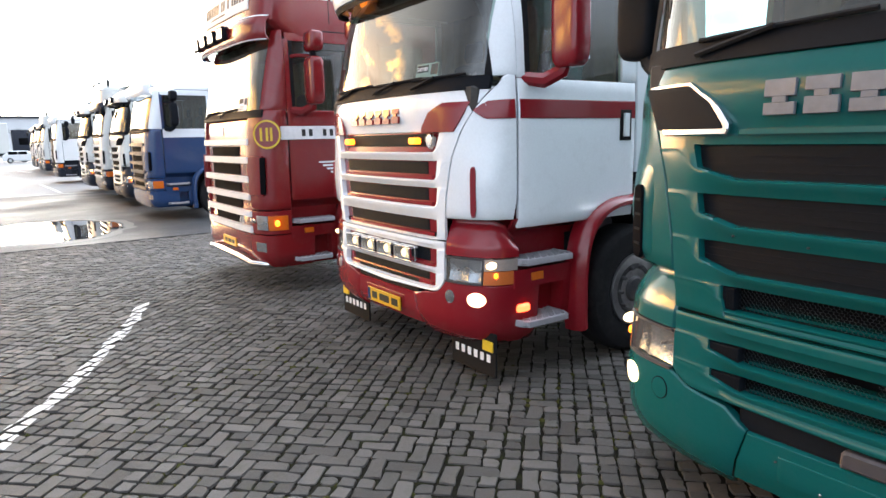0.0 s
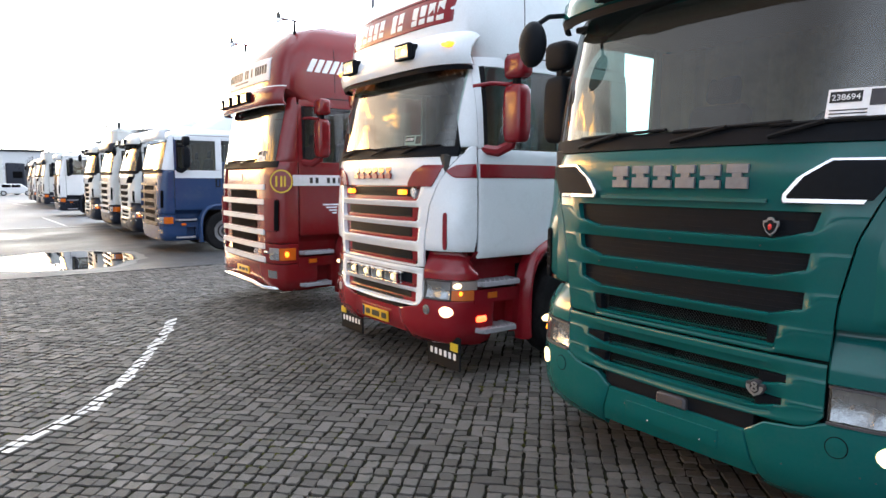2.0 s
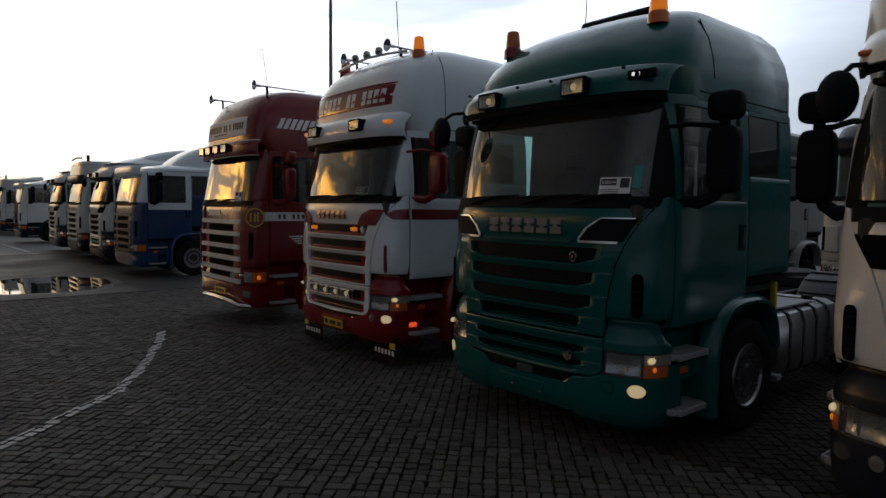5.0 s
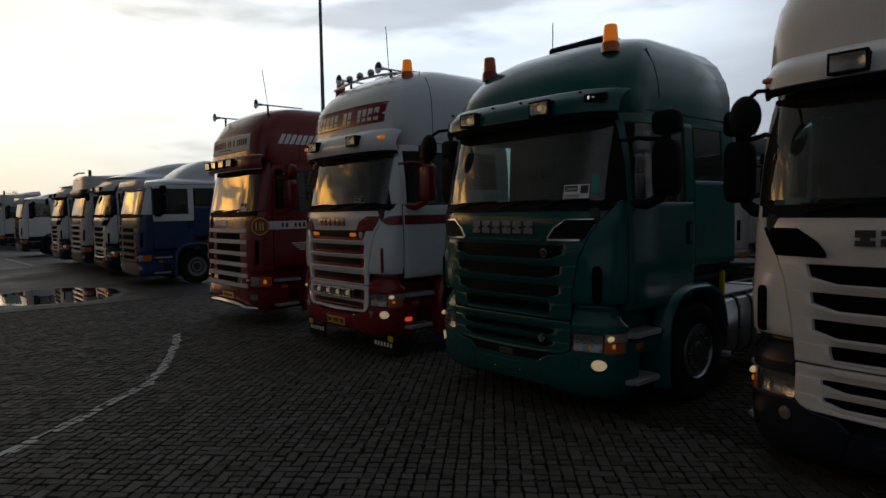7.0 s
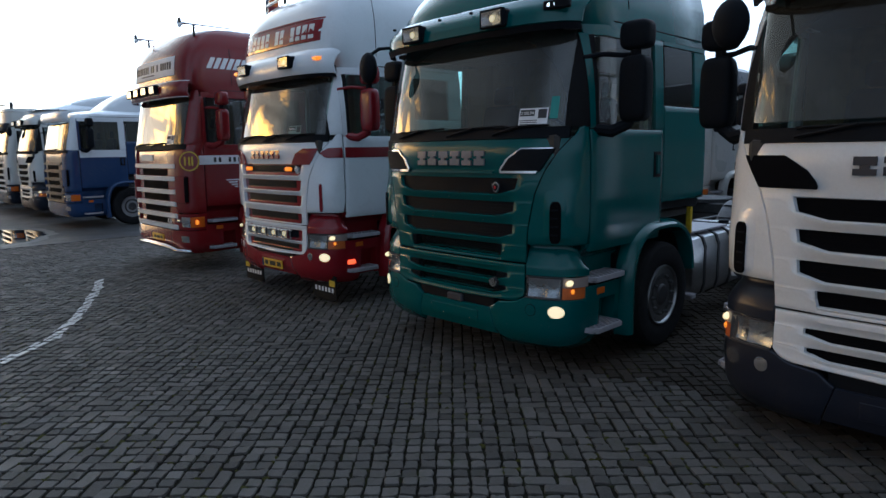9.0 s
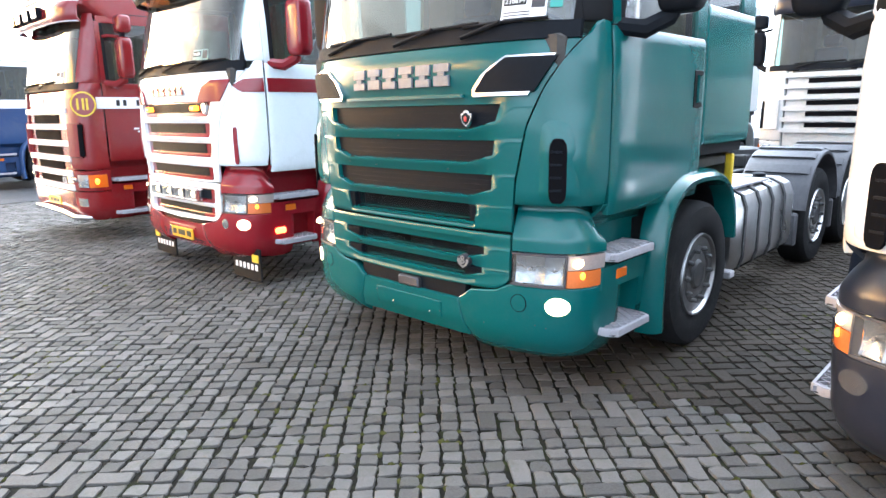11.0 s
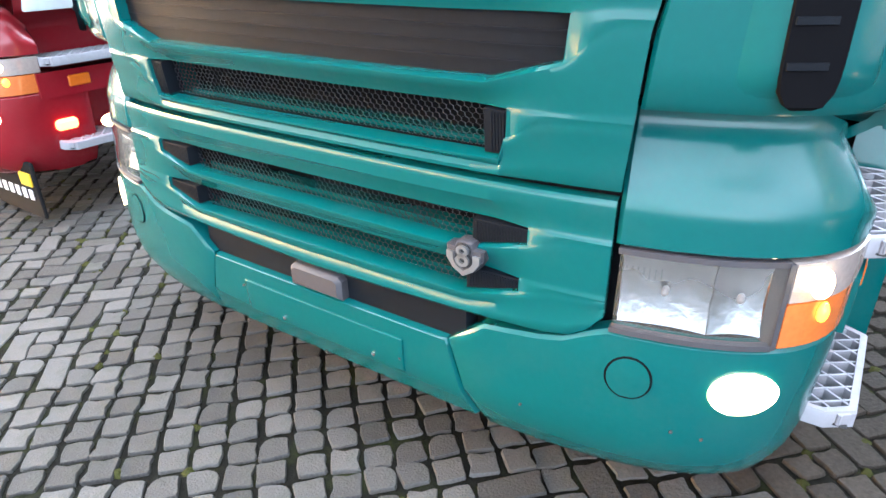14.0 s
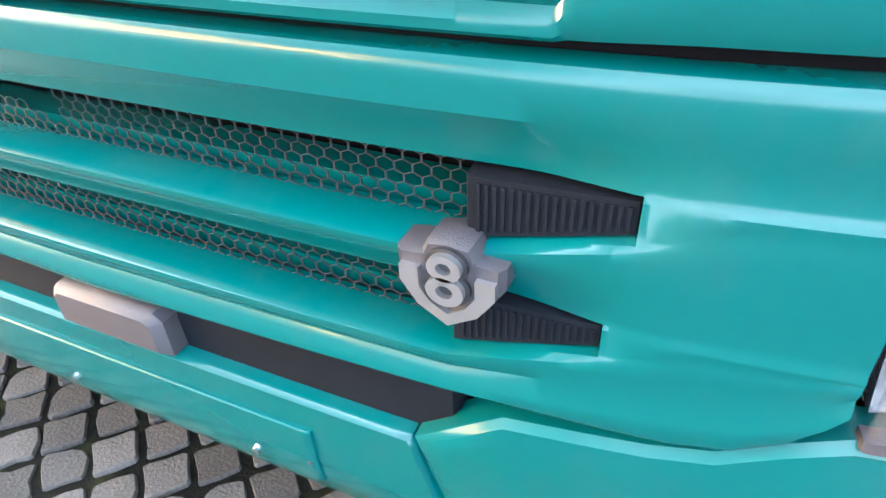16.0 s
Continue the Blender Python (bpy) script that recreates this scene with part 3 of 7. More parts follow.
def hex_mesh(skin, z0, z1, v0, v1, off, cell=0.0186, wire=0.0004, torn=None):
    """Expanded wire mesh: rings of six sides."""
    V, F = [], []
    rows = int((z1 - z0) / (cell * 0.62)) + 1
    cols = int((v1 - v0) / cell) + 1
    for j in range(rows):
        for i in range(cols):
            cy, cz = v0 + (i + 0.5 * (j % 2)) * cell, z0 + j * cell * 0.62
            if cy > v1 or cz > z1 or (torn and torn(cy, cz)):
                continue
            n = len(V)
            for r, o in ((1.0, 0.0), (1 - 2 * wire / cell * 1.6, 0.0), (1.0, -0.002), (1 - 2 * wire / cell * 1.6, -0.002)):
                for k in range(6):
                    t = math.pi / 6 + k * math.pi / 3
                    V.append((cy + r * cell * 0.577 * math.cos(t), cz + r * cell * 0.44 * math.sin(t), off + o))
            for k in range(6):
                l = (k + 1) % 6
                F.append([n + k, n + l, n + 6 + l, n + 6 + k])
                F.append([n + 6 + k, n + 6 + l, n + 18 + l, n + 18 + k])
    P = np.array(V)
    return skin.point(skin.av(P[:, 0], P[:, 1]), P[:, 1], P[:, 2]), [q[::-1] for q in F]


def letter_bars(parent, skin, v0, v1, z0, z1, off, count, mat, thick=0.012, gap=0.14, label="", blank=(), hollow=0.0):
    """Plain raised blocks in the place of lettering, on the skin; hollow: how wide a slit parts its upper and lower half."""
    w = (v1 - v0) / count
    for k in range(count):
        a, b = v0 + w * (k + gap / 2), v0 + w * (k + 1 - gap / 2)
        if k in blank:
            continue
        piece = lambda p, q, lo, hi: vrange(skin, p, q, lo, hi, na=2, nz=2, off=off + thick, rim=0.002, depth=thick + 0.004)
        if hollow:
            h = (z1 - z0) * (0.44 if k % 2 else 0.56)
            m = 0.28 * (b - a)
            block = join(join(piece(a, b, z0, z0 + h - 0.5 * hollow), piece(a, b, z0 + h + 0.5 * hollow, z1)), piece(a + m, b - m, z0 + h - 0.5 * hollow, z0 + h + 0.5 * hollow))
        else:
            block = piece(a, b, z0, z1)
        obj("badge_bar", block, mat, parent, label)


def wheel(parent, x, v, side, r=0.52, w=0.30, dual=False, dish=True, rimmat="rim_metal", label="black tyre on a silver rim"):
    """A wheel with its axis across; side: +1 or -1, where its outer face points."""
    hub = new("wheel")
    hub.parent = parent
    hub.location = (x, v, r)
    if label:
        tagged(hub, label)
    s = side
    W = w * (2.1 if dual else 1)

    def q(prof):
        vv, ff = lathe([(a, b * s) for a, b in prof], 1, (0, 0, 0), 40)
        return vv, ([g[::-1] for g in ff] if s > 0 else ff)
    rr = r * 0.56
    obj("tyre", q([(rr, -W), (r * 0.9, -W), (r * 0.985, -W + 0.03), (r, -W + 0.07), (r, -0.07), (r * 0.985, -0.035), (r * 0.93, -0.008), (r * 0.8, 0.0), (r * 0.66, -0.006), (rr + 0.012, -0.02), (rr, -0.03), (rr * 0.98, -0.08)]), "tyre", hub)
    if dish:
        prof = [(rr * 1.02, -0.028), (rr * 1.0, -0.004), (rr * 0.96, -0.006), (rr * 0.92, -0.03), (rr * 0.86, -0.05), (rr * 0.74, -0.03), (rr * 0.62, -0.022), (rr * 0.55, -0.03), (rr * 0.5, -0.11)]
    else:
        prof = [(rr * 1.02, -0.028), (rr * 1.0, -0.004), (rr * 0.96, -0.01), (rr * 0.92, -0.08), (rr * 0.84, -0.16), (rr * 0.6, -0.19), (rr * 0.45, -0.18)]
    ring = [p for p in prof if p[0] > rr * 0.85]
    obj("rim", q(ring), rimmat, hub)
    obj("wheel_disc", q([(rr * 0.90, ring[-1][1] - 0.012), (rr * 0.86, ring[-1][1])] + prof[len(ring):]), "steel", hub, "dark steel wheel disc")
    base = -0.105 if dish else -0.18
    obj("hub", q([(rr * 0.52, base - 0.04), (rr * 0.52, base + 0.02), (rr * 0.40, base + 0.035), (rr * 0.38, base + 0.075), (rr * 0.30, base + 0.095), (0.01, base + 0.10)]), "steel", hub)
    for k in range(10):
        t = 2 * math.pi * k / 10
        c = (math.cos(t) * rr * 0.64, (-0.02 if dish else -0.17) * s, math.sin(t) * rr * 0.64)
        obj("wheel_nut", lathe([(0.017, -0.02 * s), (0.017, 0.022 * s), (0.010, 0.034 * s), (0.001, 0.035 * s)], 1, c, 6), "steel", hub)
    return hub


STEP = {"bars": True}


def step_tread(parent, x0, x1, v, side, z, wide=0.16, cut=0.06):
    """A cast step: a frame with broken outer corners, a pan and a diamond grid."""
    yi, yo = v, v + side * wide
    outer = [(x0, yi), (x0, yo - side * cut), (x0 + cut * 0.7, yo), (x1 - cut * 0.5, yo), (x1, yo - side * cut), (x1, yi)]
    cx, cy = (x0 + x1) / 2, (yi + yo) / 2
    inner = [(cx + (x - cx) * (1 - 0.036 / (x1 - x0)), cy + (y - cy) * (1 - 0.036 / wide)) for x, y in outer]
    n, V, F = len(outer), [], []
    for ring, zz in ((outer, z - 0.045), (outer, z - 0.006), ([(cx + (x - cx) * 0.985, cy + (y - cy) * 0.97) for x, y in outer], z), (inner, z), (inner, z - 0.04)):
        V += [(x, y, zz) for x, y in ring]
    for r in range(5):
        for k in range(n):
            a, b, c, d = r * n + k, r * n + (k + 1) % n, ((r + 1) % 5) * n + (k + 1) % n, ((r + 1) % 5) * n + k
            F.append([a, b, c, d] if side < 0 else [d, c, b, a])
    st = obj("step", (V, F), "step", parent, "grey cast step with a diamond tread")
    ya, yb = sorted((yi, yo))
    obj("step_pan", box(x0 + 0.012, x1 - 0.012, ya + 0.012, yb - 0.012, z - 0.038, z - 0.032, 0.002), "steel", st)
    if not STEP["bars"]:
        return st
    pitch = 0.062
    for sl in (1, -1):
        for k in range(-8, 18):
            c = x0 + k * pitch + (0.5 * pitch if sl < 0 else 0.0)
            lo, hi = ya + 0.012, yb - 0.012
            xa, xb = c, c + sl * (hi - lo) * 0.75
            (p0, y0), (p1, y1) = sorted(((xa, lo), (xb, hi)))
            if p1 < x0 + 0.03 or p0 > x1 - 0.03:
                continue
            if p0 < x0 + 0.012:
                y0, p0 = y0 + (y1 - y0) * (x0 + 0.012 - p0) / (p1 - p0), x0 + 0.012
            if p1 > x1 - 0.012:
                y1, p1 = y0 + (y1 - y0) * (x1 - 0.012 - p0) / (p1 - p0), x1 - 0.012
            l = math.hypot(p1 - p0, y1 - y0)
            if l < 0.03:
                continue
            ang = math.degrees(math.atan2(y1 - y0, p1 - p0))
            obj("tread_bar", moved(box(-l / 2, l / 2, -0.0035, 0.0035, -0.034, -0.003 - 0.001 * (sl > 0), 0.001), pose((p0 + p1) / 2, (y0 + y1) / 2, z, 0, 0, ang)), "step", st, smooth=0)
    return st


def arch(x, r0, r1, v0, v1, t0, t1, segs=20, lift=0.0, cz=0.52):
    """A curved mudguard strip about the wheel's axis."""
    prof = [(r1, v0), (r1 + 0.012, v0 + 0.02 * np.sign(v1 - v0)), (r1 + 0.012, v1 - 0.03 * np.sign(v1 - v0)), (r1 - 0.004, v1), (r0, v1), (r0, v0)]
    V, F = [], []
    n = len(prof)
    for k in range(segs + 1):
        t = radians(t0 + (t1 - t0) * k / segs)
        for r, v in prof:
            V.append((x + r * math.cos(t), v, cz + lift + r * math.sin(t)))
    for k in range(segs):
        for i in range(n):
            j = (i + 1) % n
            F.append([k * n + i, k * n + j, (k + 1) * n + j, (k + 1) * n + i])
    F += [list(range(n))[::-1], [segs * n + i for i in range(n)]]
    return np.array(V), F


def cab_arch(x, a, h, rows, t0=-14, t1=194, segs=36, cz=0.525, power=3.0):
    """A wheel arch of squarish round: rows of distance outside the opening and place across, swept round it."""
    V, F = [], []
    n = len(rows)
    for k in range(segs + 1):
        t = radians(t0 + (t1 - t0) * k / segs)
        c, s_ = math.cos(t), math.sin(t)
        ex, ez = math.copysign(abs(c) ** (2 / power), c), math.copysign(abs(s_) ** (2 / power), s_)
        for d, v in rows:
            V.append((x + (a + d) * ex, v, max(0.24, cz + (h + d) * ez)))
    for k in range(segs):
        for i in range(n):
            j = (i + 1) % n
            F.append([k * n + i, k * n + j, (k + 1) * n + j, (k + 1) * n + i])
    F += [list(range(n))[::-1], [segs * n + i for i in range(n)]]
    if rows[1][1] < 0:
        F = [q[::-1] for q in F]
    return np.array(V), F


def mirror_unit(parent, skin, side, mat, z=2.11, x=0.56):
    def yy(a, b):
        return min(side * a, side * b), max(side * a, side * b)
    obj("mirror_arm", tube([(0.40, side * 1.16, z + 0.60), (x - 0.02, side * 1.27, z + 0.63), (x + 0.07, side * 1.42, z + 0.61), (x + 0.07, side * 1.53, z + 0.61)], 0.022, 8), "black" if mat == "black" else mat, parent)
    obj("mirror_foot", tube([(0.44, side * 1.19, z + 0.03), (x, side * 1.35, z + 0.0), (x + 0.07, side * 1.46, z + 0.06), (x + 0.07, side * 1.50, z + 0.10)], [0.045, 0.055, 0.05, 0.03], 8), "black" if mat == "black" else mat, parent)
    h = obj("mirror_housing", rounded((x + 0.07, side * 1.52, z + 0.335), (0.085, 0.122, 0.265), 5.0), mat, parent)
    obj("mirror_glass", box(x + 0.150, x + 0.157, *yy(1.43, 1.61), z + 0.12, z + 0.55, 0.002), "chrome", h)
    obj("wide_angle_mirror", rounded((x + 0.08, side * 1.52, z + 0.76), (0.085, 0.135, 0.115), 4.0), mat, parent)
    obj("mirror_neck", box(x + 0.04, x + 0.10, *yy(1.48, 1.55), z + 0.59, z + 0.66, 0.01), "black", parent)


def front_mirror(parent, v, z, x):
    """The small kerb mirror on a curved arm over the windscreen's corner."""
    obj("front_mirror_arm", tube([(x + 0.18, v * 0.93, z + 0.12), (x + 0.02, v, z + 0.10), (x - 0.10, v * 1.02, z + 0.02)], 0.018, 8), "black", parent)
    obj("front_mirror", ellipsoid((x - 0.10, v * 1.03, z - 0.10), (0.075, 0.12, 0.16)), "black", parent)


def text_on_front(parent, words, x, v, z, size, mat, label=""):
    """Flat lettering that faces the front; v is its left end as one reads it."""
    cu = bpy.data.curves.new("lettering", "FONT")
    cu.body, cu.size, cu.extrude = words, size, 0.0008
    cu.materials.append(M[mat])
    ob = new("lettering", cu)
    ob.parent = parent
    ob.matrix_local = Matrix(((0, 0, -1, x), (-1, 0, 0, v), (0, 1, 0, z), (0, 0, 0, 1)))
    if label:
        tagged(ob, label)
    return ob


def lot_sticker(parent, skin, v, z, number=""):
    """A paper lot sticker behind the glass."""
    p = skin.point(np.array([skin.av(v, z)]), np.array([z]), np.array([0.012]))[0]
    pv = vrange(skin, v - 0.125, v + 0.125, z - 0.075, z + 0.075, na=4, nz=2, off=0.008, rim=0.0, depth=0.002)
    s = obj("lot_sticker", pv, "paper", parent, "white paper lot sticker")
    obj("printed_band", vrange(skin, v - 0.015, v + 0.115, z + 0.01, z + 0.062, na=3, nz=1, off=0.0105, rim=0.0, depth=0.001), "ink", s)
    obj("printed_square", vrange(skin, v - 0.115, v - 0.045, z - 0.01, z + 0.065, na=2, nz=1, off=0.0105, rim=0.0, depth=0.001), "grey", s)
    for k in range(3):
        obj("printed_line", vrange(skin, v - 0.04, v + 0.11, z - 0.03 - 0.016 * k, z - 0.024 - 0.016 * k, na=2, nz=1, off=0.0105, rim=0.0, depth=0.001), "grey", s)
    if number:
        t = text_on_front(s, number, 0, 0, 0, 0.046, "paper")
        q0 = skin.point(np.array([skin.av(v + 0.108, z)]), np.array([z + 0.02]), np.array([0.014]))[0]
        q1 = skin.point(np.array([skin.av(v - 0.010, z)]), np.array([z + 0.02]), np.array([0.014]))[0]
        q2 = skin.point(np.array([skin.av(v + 0.108, z)]), np.array([z + 0.06]), np.array([0.014]))[0]
        X, Y = Vector(q1 - q0).normalized(), Vector(q2 - q0).normalized()
        Zv = X.cross(Y).normalized()
        Y = Zv.cross(X)
        t.matrix_local = Matrix(((X.x, Y.x, Zv.x, q0[0]), (X.y, Y.y, Zv.y, q0[1]), (X.z, Y.z, Zv.z, q0[2]), (0, 0, 0, 1)))
        t.data.size = 0.040


def ring_flat(cy, cz, r0, r1, x0, x1, segs=28, squash=1.0):
    """A flat ring that faces the front."""
    v, f = lathe([(r0, x1), (r0, x0), (r1, x0), (r1, x1), (r0, x1)], 0, (0, cy, cz), segs, (1, squash))
    return v, [q for q in f[:-2]]


def shield(cy, cz, w, h, x0, x1, ch=0.004):
    out = [(-0.5, 0.30), (-0.5, 0.05), (-0.30, -0.30), (0.0, -0.5), (0.30, -0.30), (0.5, 0.05), (0.5, 0.30), (0.26, 0.32), (0.20, 0.46), (0.0, 0.5), (-0.20, 0.46), (-0.26, 0.32)]
    return prism([(cy + a * w, cz + b * h) for a, b in out], 0, x0, x1, ch)


def beacon(parent, x, v, z, lit=True):
    b = obj("beacon", lathe([(0.075, 0.045), (0.078, 0.06), (0.066, 0.20), (0.058, 0.215), (0.02, 0.222), (0.001, 0.222)], 2, (x, v, z), 20), "amber_lit" if lit else "amber", parent, "amber rotating beacon")
    obj("beacon_base", lathe([(0.095, -0.06), (0.095, 0.02), (0.08, 0.045), (0.01, 0.046)], 2, (x, v, z), 20), "wine" if not lit else "amber", b)
    return b


def air_horn(parent, x, v, z, length=0.55):
    prof = [(0.012, length), (0.014, 0.3), (0.018, 0.14), (0.032, 0.06), (0.06, 0.015), (0.085, 0.0), (0.087, 0.004), (0.06, 0.03), (0.01, 0.07)]
    h = obj("air_horn", lathe(prof, 0, (x, v, z), 18), "chrome", parent, "chrome air horn")
    obj("horn_foot", box(x + 0.22, x + 0.25, v - 0.02, v + 0.02, z - 0.20, z - 0.01, 0.006), "black", h)
    return h


def lamp_face(parent, x, v, z, w, h, lit, bulb=0.2):
    """A rectangular lamp seen from the front: a bright dished reflector, its bulb and a clear cover."""
    n, m = 9, 7
    V = []
    for i in range(n):
        for j in range(m):
            a, b = 2 * i / (n - 1) - 1, 2 * j / (m - 1) - 1
            V.append((x + 0.035 * (1 - max(abs(a), abs(b)) ** 2), v + a * w / 2, z + b * h / 2))
    obj("reflector", (V, [q[::-1] for q in grid_faces(n, m)]), "reflector", parent)
    if lit:
        obj("lit_bulb", ellipsoid((x + 0.016, v, z), (0.012, h * bulb, h * bulb)), "lamp_lit", parent)
    else:
        obj("bulb", ellipsoid((x + 0.016, v, z), (0.012, h * 0.14, h * 0.14)), "chrome", parent)
    obj("lens", box(x - 0.006, x - 0.001, v - w / 2, v + w / 2, z - h / 2, z + h / 2, 0.002), "lens", parent)


def front_lamp(parent, skin, z, v, w=0.24, h=0.15, off=0.03, lit=True, x=None):
    p = skin.point(np.array([skin.av(v, z)]), np.array([z]), np.array([off]))[0]
    px = p[0] if x is None else x
    f = obj("lamp_housing", box(px + 0.002, px + 0.10, v - w / 2, v + w / 2, z - h / 2, z + h / 2, 0.02), "black", parent)
    for a0, a1, b0, b1 in ((-w / 2, w / 2, h / 2 - 0.016, h / 2), (-w / 2, w / 2, -h / 2, -h / 2 + 0.016), (-w / 2, -w / 2 + 0.016, -h / 2 + 0.016, h / 2 - 0.016), (w / 2 - 0.016, w / 2, -h / 2 + 0.016, h / 2 - 0.016)):
        obj("lamp_rim", box(px - 0.042, px + 0.004, v + a0, v + a1, z + b0, z + b1, 0.004), "black", f)
    lamp_face(f, px - 0.036, v, z, w - 0.034, h - 0.034, lit, 0.24)
    return f


def chassis(parent, tag=True, tank=True, plain=False):
    """Frame, tank, axles, mudguards and fifth wheel of a tractor; the front axle stands at x 1.46."""
    for s in (-1, 1):
        obj("frame_rail", box(1.0, 7.3, s * 0.40 - 0.04, s * 0.40 + 0.04, 0.72, 0.98, 0.01), "steel", parent)
        wheel(parent, 1.63, s * 1.335, s, r=0.525)
    obj("axle", box(1.57, 1.69, -1.0, 1.0, 0.42, 0.54, 0.03), "steel", parent)
    # unseen engine, sump, gearbox and radiator masses, added to block light under the cab
    obj("engine", box(0.45, 1.95, -0.36, 0.36, 0.40, 1.22, 0.08), "steel", parent)
    obj("oil_sump", box(0.75, 1.75, -0.28, 0.28, 0.27, 0.42, 0.05), "steel", parent)
    obj("gearbox", prism([(-0.26, 0.45), (0.26, 0.45), (0.32, 0.7), (0.22, 1.0), (-0.22, 1.0), (-0.32, 0.7)], 0, 1.96, 3.0, 0.05), "steel", parent)
    obj("radiator", box(0.26, 0.40, -0.72, 0.72, 0.42, 1.20, 0.02), "steel", parent)
    if plain:
        for s in (-1, 1):
            wheel(parent, 5.1, s * 1.27, s, dual=True, dish=False)
        return
    axles = (5.0, 6.42) if tag else (5.1,)
    for i, ax in enumerate(axles):
        for s in (-1, 1):
            wheel(parent, ax, s * 1.27, s, dual=i > 0 or not tag, dish=(i == 0 and tag), rimmat="alu")
            g = obj("mudguard", arch(ax, 0.635, 0.665, s * 0.62, s * 1.30, 8, 172, lift=0.04), "fender", parent, "grey ribbed plastic mudguard")
            ribs = [arch(ax, 0.671, 0.688, s * 0.64, s * 1.27, t, t + 9, 2, lift=0.04) for t in range(30, 150, 20)]
            obj("mudguard_ribs", join(*ribs), "fender", g)
            flap = box(ax - 0.70, ax - 0.62, min(s * 0.64, s * 1.24), max(s * 0.64, s * 1.24), 0.28, 0.62, 0.02)
            obj("mudflap", flap, "fender", g)
        obj("axle", box(ax - 0.06, ax + 0.06, -1.0, 1.0, 0.44, 0.56, 0.03), "steel", parent)
    if tank:
        for s in (-1, 1):
            prof = [(s * 0.55, 0.36), (s * 1.13, 0.30), (s * 1.22, 0.36), (s * 1.25, 0.46), (s * 1.25, 0.86), (s * 1.21, 0.97), (s * 1.11, 1.02), (s * 0.55, 1.02)]
            t = obj("fuel_tank", prism(prof, 0, 2.46, 4.1, 0.03), "alu", parent, "polished aluminium fuel tank with straps")
            for k, xx in enumerate((2.70, 3.05, 3.40, 3.75)):
                big = [(p[0] + s * 0.012 * (1 if abs(p[0]) > 0.6 else 0), p[1] + (0.012 if p[1] > 0.7 else -0.012)) for p in prof]
                obj("tank_strap", prism(big, 0, xx, xx + 0.05, 0.004), "steel", t)
            obj("tread_plate", box(2.5, 3.5, min(s * 0.6, s * 1.17), max(s * 0.6, s * 1.17), 1.025, 1.05, 0.006), "step", t, "grey tread plate")
            obj("tank_cap", lathe([(0.06, 0.0), (0.06, 0.04), (0.04, 0.05), (0.001, 0.05)], 2, (3.8, s * 1.0, 1.02), 16), "black", t)
            obj("side_step", box(2.33, 2.44, min(s * 1.0, s * 1.30), max(s * 1.0, s * 1.30), 0.34, 0.40, 0.01), "step", parent)
    obj("fifth_wheel", lathe([(0.45, 0.0), (0.45, 0.05), (0.40, 0.06), (0.05, 0.06)], 2, (5.6, 0, 1.14), 28), "steel", parent)
    obj("fifth_wheel_base", box(5.2, 6.0, -0.4, 0.4, 0.98, 1.14, 0.02), "steel", parent)
    obj("cross_member", box(2.62, 2.75, -0.9, 0.9, 0.85, 1.15, 0.02), "steel", parent)
    for k in range(3):
        pts = [(2.60, -0.3 + 0.2 * k, 1.5), (2.85, -0.3 + 0.2 * k, 1.25), (3.2, -0.25 + 0.2 * k, 1.12), (4.5, -0.1 + 0.1 * k, 1.14), (5.2, 0, 1.1)]
        obj("air_hose", tube(pts, 0.016, 8), "gasket", parent)


